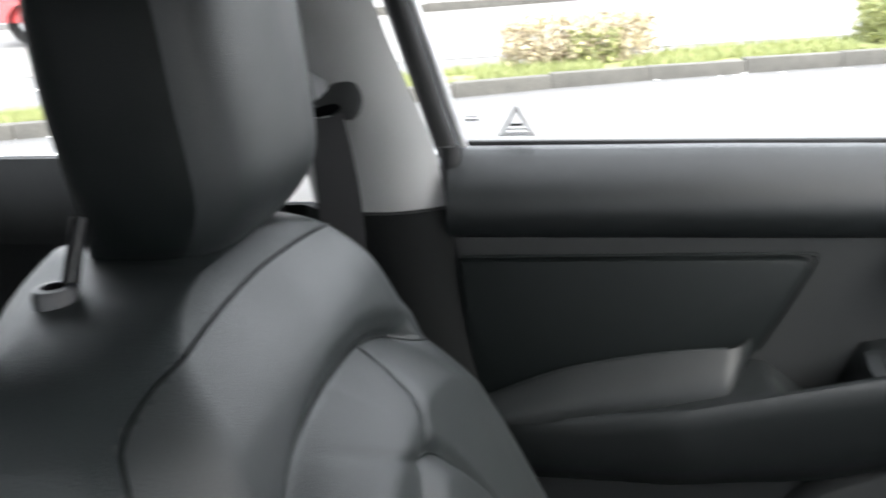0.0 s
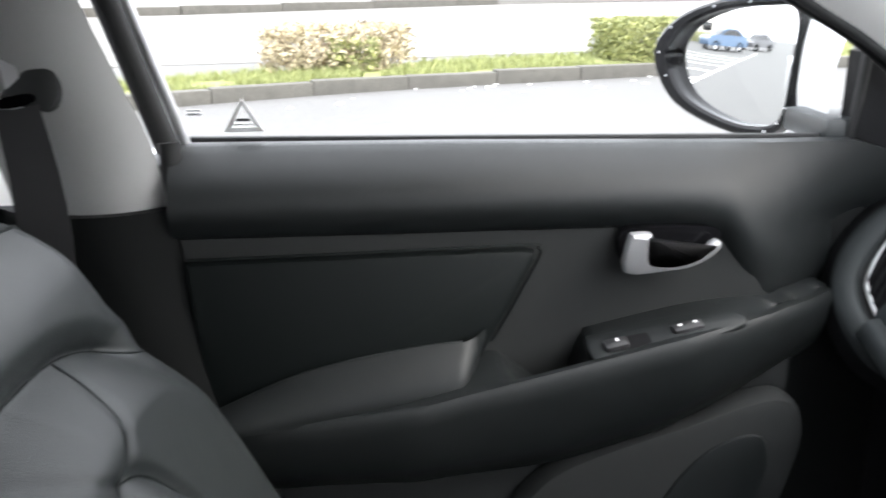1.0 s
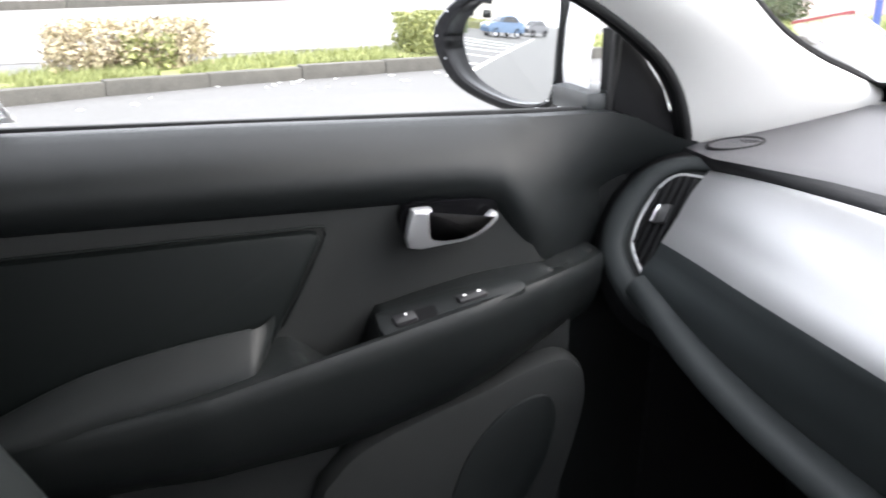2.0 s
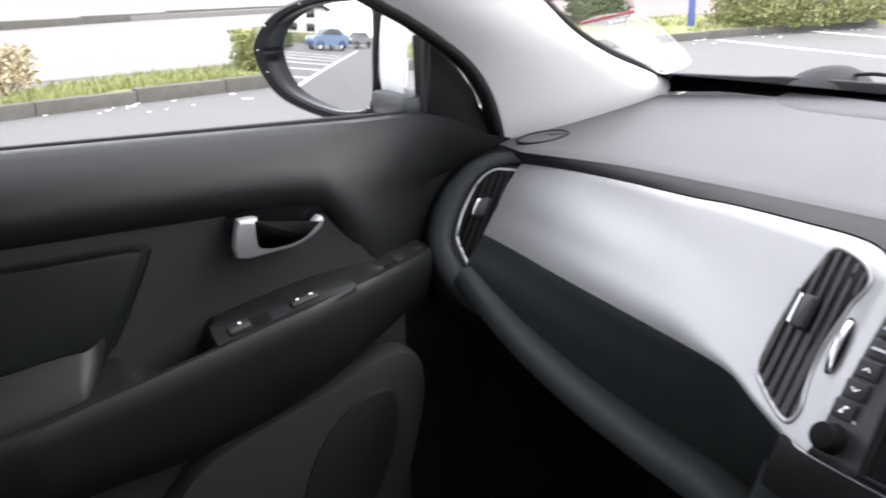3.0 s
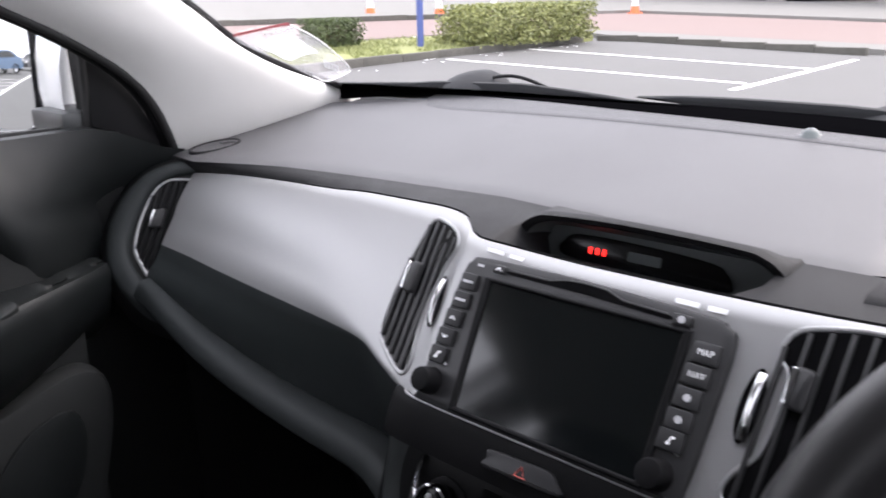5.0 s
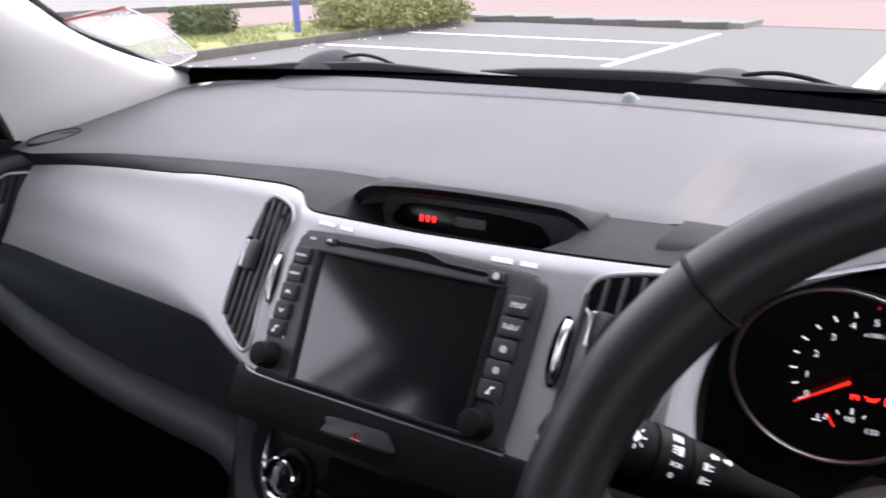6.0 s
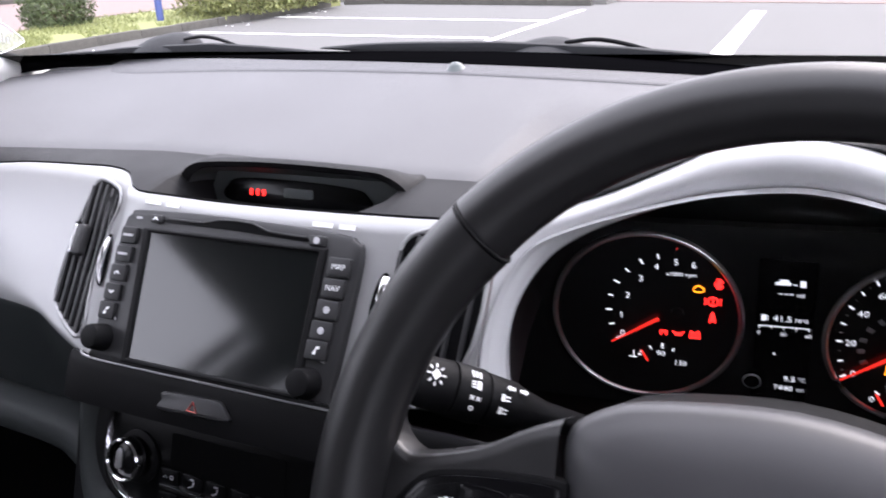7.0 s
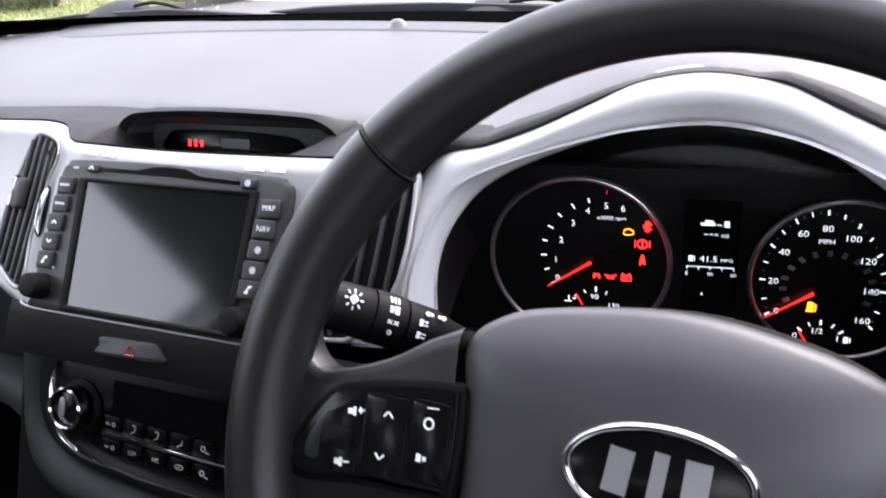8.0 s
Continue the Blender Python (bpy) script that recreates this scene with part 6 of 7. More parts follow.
part("seam", tube([on_seat(h, along(ARCH, abs(h))) for h in [-0.19 + 0.38 * k / 60 for k in range(61)]], 0.0009, 6), SEATDARK, seat, "dark arched seam")
part("seam", tube([on_seat(-0.074 * (1 - k / 12), 1.128 - 0.050 * k / 12) for k in range(13)], 0.0010, 6), SEATDARK, seat, "dark upright seam")
part("seam", tube([on_seat(h, 1.078 - 14 * h * h) for h in [-0.10 + 0.20 * k / 40 for k in range(41)]], 0.0010, 6), SEATDARK, seat, "dark inner seam")
rows = []
for y in [0.02 + 0.05 * k for k in range(11)]:
    loop = []
    for k in range(25):
        s = -1 + 2 * k / 24
        loop.append((-0.37 + 0.26 * s, y, 0.60 + 0.05 * max(0, (abs(s) - 0.55) / 0.45) - 0.10 * max(0, (abs(s) - 0.9) / 0.1) + 0.06 * (y - 0.02) - (0.06 if y > 0.5 else 0)))
    loop += [(-0.12, y, 0.40), (-0.62, y, 0.40)]
    rows.append(loop)
part("seat_cushion", skin(rows, closed_u=True), SEAT, seat, "grey leather seat cushion", 60)

# headrest: rounded block on two chrome posts
hcx, hcy, hcz, hw, hd, hh = -0.386, -0.230, 1.326, 0.114, 0.054, 0.118


def cushion(name, cx, cy_, cz, w, d, h, material, parent, label, e=3.6):
    rows = []
    for i in range(25):
        v = -1 + 2 * i / 24
        k = max(0.02, (1 - abs(v) ** e)) ** (1 / e)
        taper = 1 - 0.10 * max(0, -v)
        loop = []
        for j in range(48):
            a = 2 * math.pi * j / 48
            c, s = math.cos(a), math.sin(a)
            q = (abs(c) ** e + abs(s) ** e) ** (-1 / e)
            loop.append((cx + w * c * q * k * taper, cy_ + d * s * q * k - 0.063 * h * v - 0.10 * max(0.0, -v - 0.4) ** 2, cz + h * v))
        rows.append(loop)
    return part(name, skin(rows, closed_u=True), material, parent, label, 60)


# headrest sides carry their shade in a darker copy of the leather
hr = cushion("headrest", hcx, hcy, hcz, hw, hd, hh, SEATDARK, seat, "leather headrest, its shaded sides painted dark")
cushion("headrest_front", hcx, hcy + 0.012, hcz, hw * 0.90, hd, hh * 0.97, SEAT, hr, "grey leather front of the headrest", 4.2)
for x in (-0.238, -0.440):
    g = part("headrest_guide", lathe(plane_map((x, -0.252, 1.2290 + LEAN * (x - SX)), (1, 0, 0), (0, 1, 0)), [(0.0125, -0.016), (0.0125, 0.002), (0.0105, 0.006), (0.007, 0.0065)], 20), KEYMAT, seat, "black headrest guide collar")
    part("headrest_post", tube([(x, -0.252, 1.21), (x - 0.024, -0.244, 1.270)], 0.0050, 12), BLACK, g, "dark polished headrest post")
# full size of the seat, and its place
seat.scale = (1.1, 1.1, 1.1)
seat.location = (-0.418, 0.176, 0.294)

# ---------------------------------------------------------------- seat belt
belt = thing("seat_belt", (-0.70, -0.19, 1.25), "black seat belt hanging from its pillar loop", "seat belt")
rows = []
for k in range(15):
    t = k / 14
    z = 1.255 - 0.45 * t
    y = -0.214 + 0.02 * t + 0.004 * math.sin(9 * t)
    w = 0.020 + 0.004 * min(1, t * 4)
    rows.append([(-0.690 + 0.003 * math.sin(7 * t) + 0.012 * (1 - t), y - w, z), (-0.688 + 0.012 * (1 - t), y, z), (-0.690 + 0.012 * (1 - t), y + w, z + 0.004)])
part("webbing", thick(skin(rows), 0.0016), BELT, belt, "black woven webbing")
part("anchor_cover", slab(lambda u, v, h=0.0: Vector((-0.700 + h - 0.22 * (v - 1.27), u, v)), smooth([(-0.206, 1.290), (-0.192, 1.299), (-0.179, 1.292), (-0.175, 1.270), (-0.184, 1.252), (-0.199, 1.253), (-0.220, 1.259), (-0.230, 1.267), (-0.216, 1.280)], 4), -0.01, 0.020, 0.007), TRIM, belt, "dark grey plastic anchor cover")
part("anchor_loop", slab(lambda u, v, h=0.0: Vector((-0.679 + h - 0.22 * (v - 1.27), u, v)), smooth([(-0.229, 1.2635), (-0.203, 1.2690), (-0.196, 1.2640), (-0.206, 1.2585), (-0.226, 1.2560)], 4), -0.004, 0.003, 0.001), VOID, belt, "black slot of the belt loop")
# light on the black upper webbing is painted in as a pale piece
part("webbing", thick(skin([[(-0.684, -0.222, 1.270), (-0.684, -0.207, 1.273)], [(-0.694, -0.232, 1.31), (-0.694, -0.220, 1.312)]]), 0.0016), SATIN, belt, "upper webbing, the light on it painted pale")

# ---------------------------------------------------------------- outside mirror
mir = thing("door_mirror", (-0.90, 0.66, 1.20), "white door mirror with a black surround", "door mirror")
MO = smooth([(0.515, 1.272), (0.538, 1.313), (0.585, 1.337), (0.645, 1.346), (0.700, 1.338), (0.702, 1.25), (0.692, 1.168), (0.640, 1.160), (0.575, 1.185), (0.535, 1.218)], 5)
MI = [(0.622 + (y - 0.616) * 0.865, 1.253 + (z - 1.252) * 0.865) for y, z in MO]
mn = Vector((0.4991, -0.8665, 0.0118)).normalized()
CURVE = 1.2
mc = Vector((-0.955, 0.655, 1.255))
mx_ = Vector((0, 0, 1)).cross(mn).normalized()
my_ = mn.cross(mx_)
e0 = Vector((0.229, 0.150, 1.361))
MP = lambda u, v, h=0.0: mc + mx_ * u + my_ * v + mn * h


def on_mirror(y, z):
    """The point of the mirror's plane behind (x -0.98, y, z) as the passenger window frames it."""
    d = Vector((-0.98, y, z)) - e0
    s = (mc - e0).dot(mn) / d.dot(mn)
    p = e0 + d * s - mc
    return (p.dot(mx_), p.dot(my_))


mo, mi = [on_mirror(*p) for p in MO], [on_mirror(*p) for p in MI]
part("mirror_surround", collar(MP, mo, mi, -0.03, 0.010, 0.004), BLACK, mir, "glossy black surround with rain drops")
rows = []
gu, gv = sum(p[0] for p in mi) / len(mi), sum(p[1] for p in mi) / len(mi)
for k in range(25):
    t = max(0.002, 1.015 * (1 - k / 24))
    rows.append([MP(gu + (u - gu) * t, gv + (v - gv) * t, -((gu + (u - gu) * t) ** 2 + (gv + (v - gv) * t) ** 2) / (2 * CURVE)) for u, v in mi])
part("mirror_glass", skin(rows, closed_u=True), MIRROR, mir, "slightly convex clean mirror glass", 80)
cu_, cv_ = sum(p[0] for p in mo) / len(mo), sum(p[1] for p in mo) / len(mo)
rows = []
for s, h in ((1.0, -0.02), (1.03, -0.04), (0.98, -0.075), (0.80, -0.115), (0.45, -0.14), (0.05, -0.145)):
    rows.append([MP(cu_ + (u - cu_) * s, cv_ + (v - cv_) * s, h) for u, v in mo])
part("mirror_housing", skin(rows, closed_u=True), WHITE, mir, "white painted mirror housing", 60)
part("mirror_arm", skin([[(x, y, z) for y, z in loop] for x, loop in ((-0.80, smooth([(0.655, 1.20), (0.66, 1.30), (0.70, 1.30), (0.72, 1.22), (0.70, 1.19)], 3)), (-0.88, smooth([(0.66, 1.205), (0.665, 1.315), (0.71, 1.315), (0.735, 1.23), (0.71, 1.195)], 3)), (-0.95, smooth([(0.70, 1.19), (0.70, 1.33), (0.75, 1.33), (0.77, 1.24), (0.75, 1.18)], 3)))], closed_u=True), WHITE, mir, "white painted mirror arm", 60)
part("mirror_foot", box((-0.82, 0.675, 1.202), (0.10, 0.08, 0.03), 0.008), GLOVE, mir, "dark plastic mirror foot")
drops = bmesh.new()
rnd = random.Random(21)
for k in range(9):
    i = rnd.randrange(len(mo))
    q = rnd.uniform(0.25, 0.75)
    u, v, r = mo[i][0] + (mi[i][0] - mo[i][0]) * q, mo[i][1] + (mi[i][1] - mo[i][1]) * q, rnd.uniform(0.0010, 0.0026)
    lathe(MP, [(r, 0.0095), (r * 0.8, 0.0108), (0.0002, 0.0113)], 8, bm=drops, cx=u, cy=v)
tagged(part("rain_drops", drops, SATIN, mir, "clear rain drops"), kind="stuff")

# ---------------------------------------------------------------- wipers, cowl, screen sticker, window sticker
cowl = thing("scuttle_panel", (0, 1.2, 1.17), "black plastic scuttle panel below the windscreen", "scuttle panel", kind="structure")
part("panel", skin([[(x, 1.14 - 0.11 * x * x + d, 1.188 + dz) for x in [-0.8 + 0.1 * k for k in range(17)]] for d, dz in ((0.0, 0.0), (0.06, 0.004), (0.16, -0.01), (0.22, -0.05))]), MATTE, cowl)
part("bonnet", skin([[(x, 1.36 - 0.11 * x * x + d, 1.135 + dz - 0.05 * x * x) for x in [-0.8 + 0.1 * k for k in range(17)]] for d, dz in ((0.0, 0.0), (0.3, -0.03), (0.7, -0.10), (0.85, -0.2))]), WHITE, cowl, "white bonnet")
WIPER = mat("weathered_wiper_rubber", (0.020, 0.021, 0.023), 0.75, var=0.2, fine=600, bump=0.2, spec=0.3)
for tops, lows, bump_x in (([(-0.86, 1.208), (-0.65, 1.217), (-0.607, 1.221), (-0.44, 1.2245), (-0.367, 1.220), (-0.291, 1.214), (-0.255, 1.2105)], [(-0.86, 1.198), (-0.65, 1.203), (-0.5, 1.205), (-0.394, 1.208), (-0.29, 1.209), (-0.255, 1.2095)], -0.553), ([(-0.256, 1.2165), (-0.179, 1.221), (-0.119, 1.222), (0.0, 1.2215), (0.16, 1.2140), (0.25, 1.2065), (0.33, 1.197), (0.50, 1.175)], [(-0.256, 1.2145), (-0.178, 1.209), (-0.07, 1.209), (0.1, 1.202), (0.16, 1.199), (0.3, 1.186), (0.50, 1.162)], 0.045)):
    wp = thing("windscreen_wiper", (bump_x, 1.17, 1.20), "black windscreen wiper resting at the glass foot", "wiper")
    rows = []
    for k in range(33):
        x = tops[0][0] + (tops[-1][0] - tops[0][0]) * k / 32
        t, l = along(tops, x), along(lows, x)
        m, y = (t + l) / 2, 1.172 - 0.05 * x * x
        rows.append([(x, y - 0.004, m), (x, y - 0.003, t - 0.0015), (x, y + 0.002, t), (x, y + 0.012, t - 0.002), (x, y + 0.014, l), (x, y - 0.002, l)])
    part("blade", skin(rows, closed_u=True), WIPER, wp, "dark rubber wiper blade", 50)
    part("arm_cover", lathe(plane_map((bump_x + 0.015 * (bump_x > 0), 1.180, 1.212 - 0.014 * (bump_x > 0)), (1, 0, 0), (0, 1, 0.3)), [(0.062, -0.012), (0.055, 0.002), (0.040, 0.013), (0.018, 0.019), (0.0005, 0.0205)], 24), WIPER, wp, "grey plastic arm cover")
    part("arm", tube(smooth([(bump_x + dx, y, z - (0.0105 if bump_x > 0 else 0.0)) for dx, y, z in ((0.04, 1.184, 1.228), (0.075, 1.184, 1.2315), (0.11, 1.182, 1.227), (0.15, 1.176, 1.217))], 4, closed=False), 0.0026, 8), MATTE, wp, "black wiper arm")

sticker = thing("tax_disc_holder", (-0.64, 0.93, 1.27), "clear plastic permit holder stuck inside the windscreen", "permit holder")
HOLD = mat("cloudy_plastic", (0.80, 0.79, 0.80), 0.25, var=0.05, bump=0.0)
HOLD.node_tree.nodes["Principled BSDF"].inputs["Alpha"].default_value = 0.20
fnh = lambda u, v, h=0.0: Vector((-0.64 + h, u, v))
POUCH = smooth([(0.815, 1.304), (0.900, 1.316), (0.955, 1.292), (1.005, 1.253), (1.000, 1.243), (0.962, 1.235), (0.90, 1.262)], 4)
part("pouch", slab(fnh, POUCH, -0.0015, 0.0), HOLD, sticker, "cloudy clear pouch")
part("pouch_rim", tube([fnh(u, v, 0.0005) for u, v in smooth([(0.905, 1.316), (0.955, 1.292), (1.005, 1.253), (1.000, 1.243), (0.962, 1.235), (0.94, 1.244)], 5, closed=False)], 0.0009, 6), CONEWHITE, sticker, "bright welded rim")
part("red_edge", slab(fnh, [(0.815, 1.3040), (0.817, 1.3075), (0.902, 1.3190), (0.906, 1.3150), (0.88, 1.3130)], -0.001, 0.0012), mat("red_print", (0.20, 0.025, 0.03), 0.5), sticker, "dark red printed edge")
part("paper", slab(fnh, smooth([(0.850, 1.292), (0.88, 1.2965), (0.915, 1.297), (0.932, 1.287), (0.95, 1.276), (0.925, 1.274), (0.90, 1.268), (0.875, 1.279)], 3), 0.0002, 0.0008), CONEWHITE, sticker, "white paper inside the pouch")
for k in range(5):
    part("print_bar", bars(fnh, [(0.962 + 0.0055 * k, 1.259 - 0.002 * k, 0.0020, 0.009, -8)], 0.0012), PRINTDIM, sticker, "grey unreadable printing")
    part("print_bar", bars(fnh, [(0.866 + 0.010 * k, 1.3050 + 0.0012 * k, 0.0065, 0.0028, 8)], 0.0012), PRINTDIM, sticker, "grey unreadable printing")
tri = thing("window_sticker", (-0.768, -0.022, 1.22), "small grey triangular sticker on the window glass", "sticker")
STICK = mat("faded_sticker", (0.62, 0.62, 0.62), 0.6, bump=0.0)
tm_ = lambda u, v, h=0.0: Vector((-0.7785 + 0.30 * (v - 1.2) + h, u, v))
part("triangle", collar(tm_, [(-0.043, 1.213), (-0.001, 1.213), (-0.0215, 1.250)], [(-0.035, 1.2175), (-0.009, 1.2175), (-0.0218, 1.243)], 0.0, 0.0015, 0.0002), STICK, tri)
part("mark", bars(tm_, [(-0.022, 1.2265, 0.014, 0.003, 0)], 0.002), TRIM, tri)
part("mark", bars(tm_, [(-0.022, 1.2215, 0.020, 0.002, 0), (-0.022, 1.2160, 0.036, 0.004, 0)], 0.002), STICK, tri)
part("mark", bars(tm_, [(-0.0715, 1.2375, 0.013, 0.002, 0), (-0.0715, 1.2335, 0.015, 0.003, 0)], 0.002), PRINTDIM, tri)


# ---------------------------------------------------------------- shrubs and hedges
def foliage(name, c, size, count, leaf, leafmat, label, category, ragged=0.18, twigs=30, group=""):
    """A clipped shrub: woody twigs and a crown of many small leaves."""
    rnd = random.Random(int(abs(c[0] * 37 + c[1] * 91) * 10))
    base_z = ground_z(c[0]) + 0.08
    sh = thing(name, (c[0], c[1], base_z), label, category, group)
    rot = Matrix.Rotation(radians(c[2] if len(c) > 2 else 0), 3, "Z")
    bm = bmesh.new()
    sx, sy, sz = (s / 2 for s in size)
    for _ in range(twigs):
        a = Vector((rnd.uniform(-sx, sx) * 0.6, rnd.uniform(-sy, sy) * 0.6, 0))
        b = Vector((a.x * 1.5 + rnd.uniform(-0.1, 0.1), a.y * 1.5 + rnd.uniform(-0.1, 0.1), sz * 2 * rnd.uniform(0.5, 0.95)))
        m = a.lerp(b, 0.5) + Vector((rnd.uniform(-0.05, 0.05), rnd.uniform(-0.05, 0.05), 0))
        tube([rot @ p + Vector((c[0], c[1], base_z)) for p in (a, m, b)], lambda t: 0.013 * (1 - 0.8 * t), 5, bm=bm)
    part("stems", bm, TWIG, sh, "thin brown stems")
    verts, faces = [], []
    lumps = [(Vector((rnd.uniform(-1, 1), rnd.uniform(-1, 1), rnd.uniform(-0.2, 1))), rnd.uniform(0.2, 0.5)) for _ in range(14)]
    made = 0
    while made < count:
        p = Vector((rnd.uniform(-1, 1), rnd.uniform(-1, 1), rnd.uniform(-1, 1)))
        r = max(abs(p.x), abs(p.y), abs(p.z)) * 0.62 + p.length / 1.732 * 0.5
        lim = 1.0 + ragged * (noise.noise(p * 2.3 + Vector((c[0], c[1], 0))) + 0.5 * noise.noise(p * 6.1))
        if r > lim * 0.97 or (r < lim * 0.62 and rnd.random() < 0.85):
            continue
        q = rot @ Vector((p.x * sx, p.y * sy, (p.z + 1) * sz)) + Vector((c[0], c[1], base_z))
        n = Vector((rnd.gauss(0, 1), rnd.gauss(0, 1), rnd.gauss(0.3, 1))).normalized()
        t = n.orthogonal().normalized()
        t = Matrix.Rotation(rnd.uniform(0, 6.28), 3, n) @ t
        w = n.cross(t)
        L = leaf * rnd.uniform(0.6, 1.3)
        i = len(verts)
        verts += [q - t * L, q + w * L * 0.42 + n * L * 0.12, q + t * L, q - w * L * 0.42 + n * L * 0.12]
        faces.append((i, i + 1, i + 2, i + 3))
        made += 1
    me = bpy.data.meshes.new("leaves")
    me.from_pydata([v - Vector((c[0], c[1], base_z)) for v in verts], [], faces)
    me.materials.append(leafmat)
    ob = new("leaves", me)
    ob.parent = sh
    tagged(ob, kind="stuff")
    return sh


foliage("shrub", (-8.62, 0.0, -78), (1.5, 0.8, 0.44), 4200, 0.035, LEAFPALE, "straggly shrub with pale brown and cream leaves", "shrub", 0.45, 40)
foliage("shrub", (-8.52, 0.15, -80), (0.5, 0.6, 0.32), 1300, 0.03, LEAF, "small green shrub growing through the pale one", "shrub", 0.4, 10)
foliage("hedge", (-9.15, 3.45, -75), (1.15, 0.8, 0.44), 9000, 0.028, LEAF, "clipped green box hedge on the verge", "hedge", 0.12, 30)
foliage("hedge", (-9.95, 13.35, 88), (3.5, 1.4, 0.74), 17000, 0.040, LEAF, "tall uneven green hedge at the car park corner", "hedge", 0.25, 60)
foliage("hedge", (-11.65, 10.05, 80), (0.95, 0.95, 0.50), 6000, 0.030, LEAFDARK, "dark green low hedge on the verge", "hedge", 0.2, 40)
foliage("shrub", (-9.0, -17.0, 20), (1.5, 1.2, 0.85), 4000, 0.05, LEAFDARK, "dark round shrub beside the parking bays", "shrub", 0.2, 30)
foliage("hedge", (-11.5, -25.0, -20), (8.0, 1.2, 0.8), 7000, 0.07, LEAF, "long green hedge behind the parking bays", "hedge", 0.3, 40)

# grass blades on the verge
rnd = random.Random(7)
verts, faces = [], []
for i in range(len(kerb_pts) - 1):
    for k in range(900 if i < 20 else 500):
        t, s = rnd.random(), rnd.random() ** 1.2
        a, b = blend(kerb_pts[i], kerb_pts[i + 1], t), blend(back_pts[i], back_pts[i + 1], t)
        x, y = a[0] + (b[0] - a[0]) * (0.10 + 0.9 * s), a[1] + (b[1] - a[1]) * (0.10 + 0.9 * s)
        if noise.noise(Vector((x * 1.3, y * 1.3, 3.0))) < -0.22:
            continue
        h, an = rnd.uniform(0.03, 0.10), rnd.uniform(0, 6.28)
        w = 0.010
        z = ground_z(x) + 0.08
        j = len(verts)
        verts += [(x - w * math.cos(an), y - w * math.sin(an), z), (x + w * math.cos(an), y + w * math.sin(an), z), (x + h * 0.5 * math.sin(an), y + h * 0.5 * math.cos(an), z + h)]
        faces.append((j, j + 1, j + 2))
me = bpy.data.meshes.new("grass")
me.from_pydata(verts, [], faces)
me.materials.append(GRASS)
tagged(new("grass", me), "tufted green grass with bare patches", "grass", kind="stuff")

# white fallen petals and litter along the kerb
rnd = random.Random(9)
bml = bmesh.new()
for k in range(90):
    i = rnd.randrange(len(kerb_pts) - 1)
    a = blend(kerb_pts[i], kerb_pts[i + 1], rnd.random())
    x, y = a[0] + rnd.uniform(0.02, 0.7) ** 1.5, a[1] + rnd.uniform(-0.1, 0.1)
    r = rnd.uniform(0.008, 0.032)
    slab(lambda u, v, h=0.0: Vector((u, v, ground_z(u) + h)), oval(r * rnd.uniform(0.6, 1.4), r, 7, x, y), 0.0, 0.006, bm=bml)
solo("litter", bml, CONEWHITE, "scattered white scraps and droppings by the kerb", "litter", kind="stuff")

# ---------------------------------------------------------------- post, cones, far building, parked cars
post = thing("sign_post", (-10.56, 11.24, ground_z(-10.56)), "blue painted steel sign post on the verge", "post")
part("shaft", tube([(-10.56, 11.24, ground_z(-10.56)), (-10.56, 11.24, 3.1)], 0.062, 16), BLUE, post)
part("sign_panel", box((-10.56, 11.22, 2.9), (0.7, 0.04, 0.9), 0.01), BLUE, post, "plain blue sign panel")


def cone(x, y):
    z = ground_z(x) + 0.012
    c = thing("traffic_cone", (x, y, z), "orange traffic cone with a white band", "traffic cone", "cones along the road")
    fn = plane_map((x, y, z), (1, 0, 0), (0, 1, 0))
    part("base", slab(fn, rounded(0.42, 0.42, 0.05, 3), 0.0, 0.04, 0.01), CONE, c)
    part("body", lathe(fn, [(0.16, 0.04), (0.125, 0.26)], 20), CONE, c)
    part("white_band", lathe(fn, [(0.1255, 0.26), (0.075, 0.55)], 20), CONEWHITE, c, "white reflective band")
    part("tip", lathe(fn, [(0.0745, 0.55), (0.04, 0.74), (0.0005, 0.745)], 20), CONE, c)


for x, y in ((-20.2, 18.8), (-18.6, 20.3), (-15.6, 27.2), (-19.9, 24.6)):
    cone(x, y)

bld = thing("building", (-14, 42, 0.6), "dark grey shop front building across the road", "building")
part("wall", box((-8, 46, 4.0), (52, 6, 8.4), 0.05), mat("far_wall_grey", (0.26, 0.25, 0.24), 0.8, var=0.12, scale=1.0, fine=8), bld)
for k in range(9):
    w_ = part("window", box((-30 + 5.2 * k, 42.97, 2.2), (4.2, 0.12, 2.9), 0.03), MATTE, bld, "dark shop window frame")
    part("window_pane", box((-30 + 5.2 * k, 42.89, 2.2), (3.9, 0.04, 2.6), 0.0), SCREEN, w_)
for k in range(9):
    w_ = part("window", box((-30 + 5.2 * k, 42.97, 6.0), (1.8, 0.12, 1.6), 0.03), CONEWHITE, bld, "white upper window frame")
    part("window_pane", box((-30 + 5.2 * k, 42.89, 6.0), (1.5, 0.04, 1.3), 0.0), SCREEN, w_)
bld2 = thing("building", (-24, -46, 1.0), "pale rendered building behind the car park", "building")
part("wall", box((-29, -48, 2.9), (33, 6, 4.2), 0.05), mat("pale_render", (0.62, 0.60, 0.56), 0.85, var=0.08, scale=1.0, fine=8), bld2)
for k in range(8):
    for z in (2.2, 4.1):
        part("window", box((-43 + 4.0 * k, -44.95, z), (1.9, 0.14, 1.1), 0.02), SCREEN, bld2, "dark window")
part("roof", box((-29, -48, 5.15), (34, 7, 0.35), 0.05), MATTE, bld2)


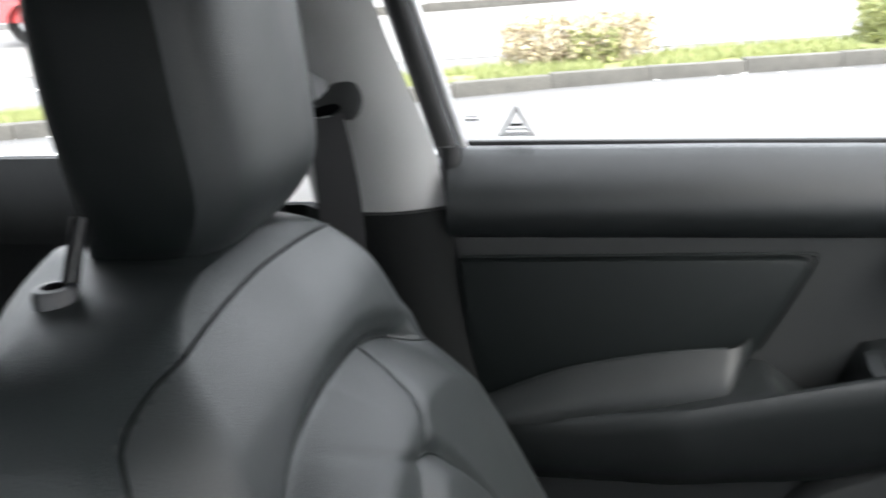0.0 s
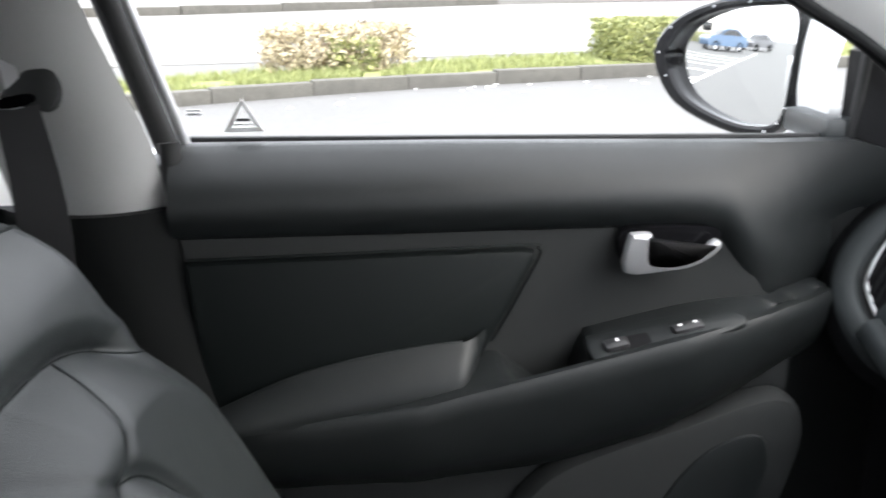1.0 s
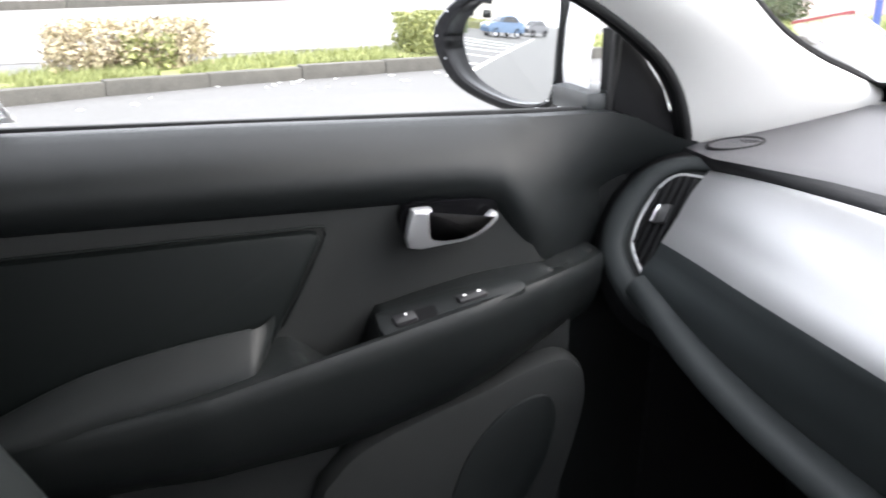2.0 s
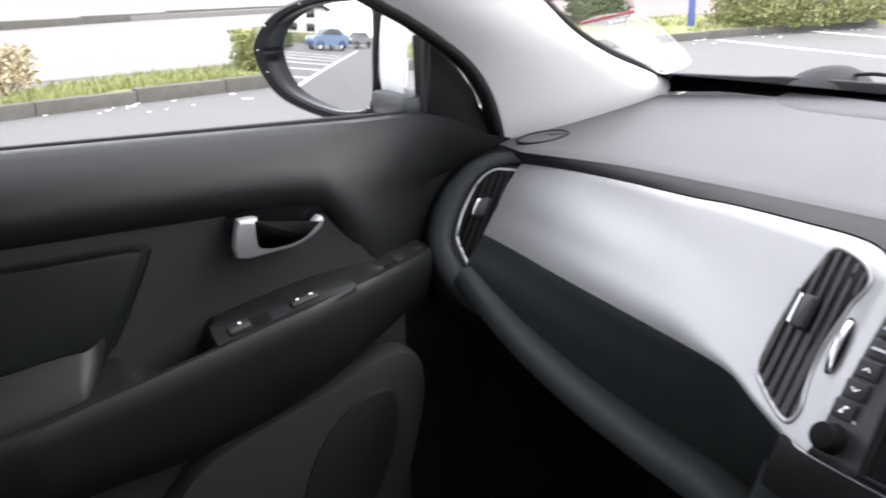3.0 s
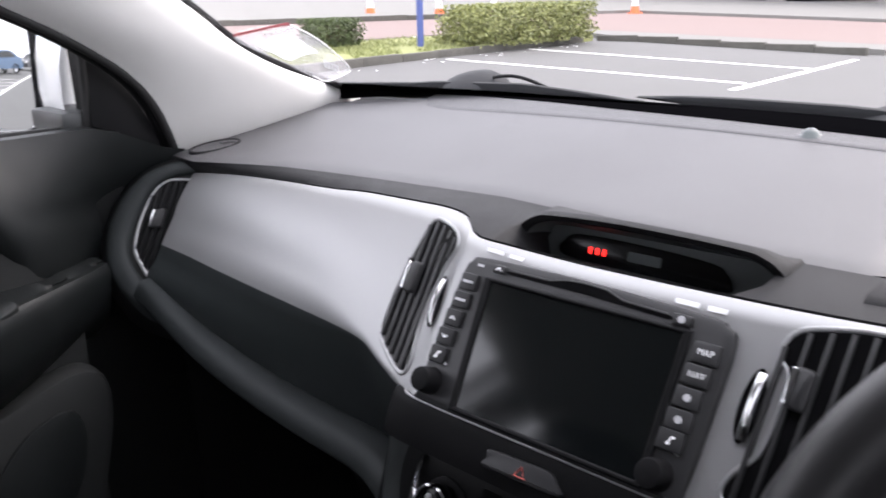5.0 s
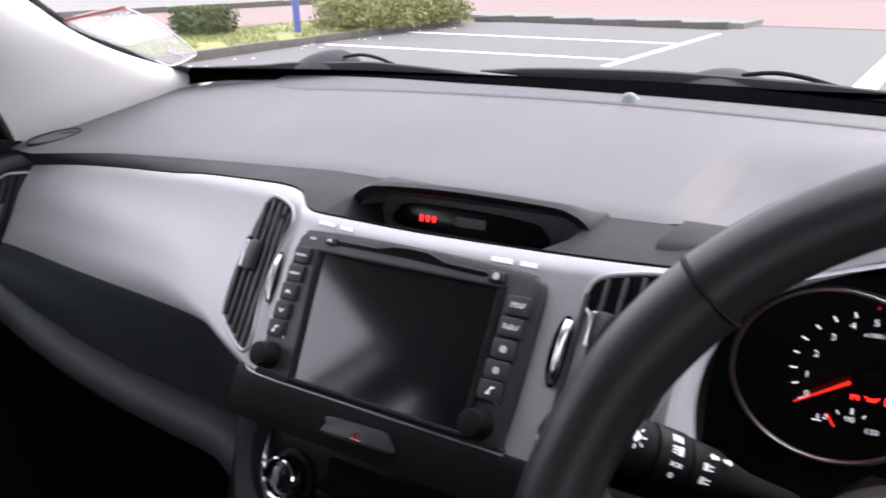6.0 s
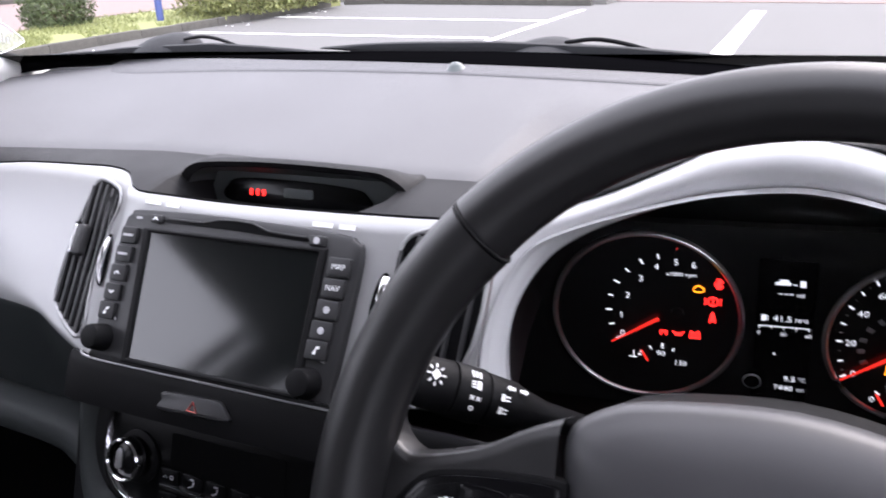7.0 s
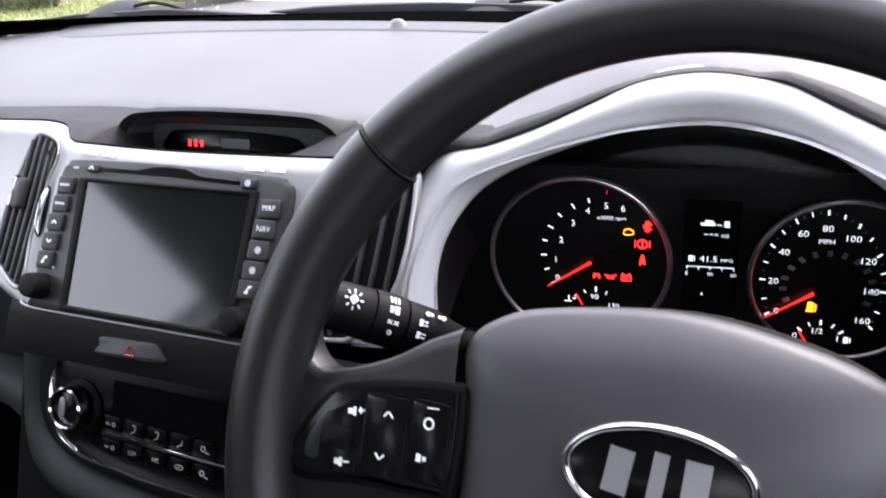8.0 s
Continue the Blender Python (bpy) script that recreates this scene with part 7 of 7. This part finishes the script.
def parked_car(x, y, turn, material, label):
    z = ground_z(x)
    car = thing("parked_car", (x, y, z), label, "car", "parked cars")
    m = Matrix.Translation((x, y, z)) @ Matrix.Rotation(radians(turn), 4, "Z")
    prof = [(-2.05, 0.35), (-2.1, 0.62), (-2.0, 0.85), (-1.7, 0.95), (-0.85, 1.02), (-0.25, 1.42), (0.35, 1.50), (1.1, 1.47), (1.75, 1.10), (2.02, 0.98), (2.08, 0.6), (2.02, 0.32)]
    rows = []
    for s, yy in ((0.90, -0.84), (1.0, -0.80), (1.0, -0.5), (1.0, 0.0), (1.0, 0.5), (1.0, 0.80), (0.90, 0.84)):
        rows.append([m @ Vector((px, yy * (1 - 0.22 * max(0, (pz - 0.95) / 0.55)), 0.3 + (pz - 0.3) * (s if pz < 1.3 else 0.3 * s + 0.7))) for px, pz in smooth(prof, 3, closed=False)])
    bm = skin(rows)
    n = len(rows[0])
    bm.verts.ensure_lookup_table()
    bm.faces.new([bm.verts[k] for k in range(n)])
    bm.faces.new([bm.verts[len(rows) * n - n + k] for k in range(n)])
    part("body", bm, material, car, "painted body", 40)
    for sy in (-1, 1):
        fn = lambda u, v, h=0.0, sy=sy: m @ Vector((u, sy * (0.815 - 0.16 * max(0, (v - 0.98) / 0.5) + h), v))
        part("side_window", slab(fn, [(-0.72, 1.03), (-0.22, 1.36), (0.35, 1.43), (1.05, 1.40), (1.40, 1.06)], -0.01, 0.012), SCREEN, car, "dark side window")
        for wx in (-1.3, 1.25):
            tm = plane_map(m @ Vector((wx, sy * 0.80, 0.32)), m.to_3x3() @ Vector((sy, 0, 0)), (0, 0, 1))
            ty = part("wheel", lathe(tm, [(0.31, -0.18), (0.32, -0.03), (0.30, 0.03), (0.22, 0.035)], 24), RUBBER, car, "black tyre")
            part("hub_cap", lathe(tm, [(0.22, 0.03), (0.18, 0.045), (0.05, 0.03), (0.0005, 0.035)], 24), SATIN, ty, "silver hub cap")
    fn = lambda u, v, h=0.0: m @ Vector((-0.95 + (v - 1.0) * 1.55 - h, u, v + h))
    part("windscreen", slab(fn, [(-0.66, 1.04), (0.66, 1.04), (0.55, 1.38), (-0.55, 1.38)], 0.0, 0.02), SCREEN, car, "dark windscreen")
    for sy in (-0.58, 0.58):
        part("headlight", box(m @ Vector((-2.03, sy, 0.76)), (0.14, 0.34, 0.14), 0.03, m.to_3x3()), CHROME, car, "clear headlight")
    return car


CARBLUE = mat("blue_car_paint", (0.06, 0.11, 0.19), 0.25, var=0.05, coat=0.5, bump=0.0)
CARDARK = mat("dark_car_paint", (0.05, 0.05, 0.055), 0.25, var=0.05, coat=0.5, bump=0.0)
parked_car(-6.1, -21.4, -47.6, CARBLUE, "blue hatchback parked in a bay behind the car")
parked_car(-3.9, -29.5, -60, CARDARK, "dark car parked beyond the blue hatchback")
parked_car(-13.5, -7.5, 100, mat("red_car_paint", (0.40, 0.03, 0.03), 0.3, var=0.05, coat=0.5, bump=0.0), "red car parked beyond the verge")
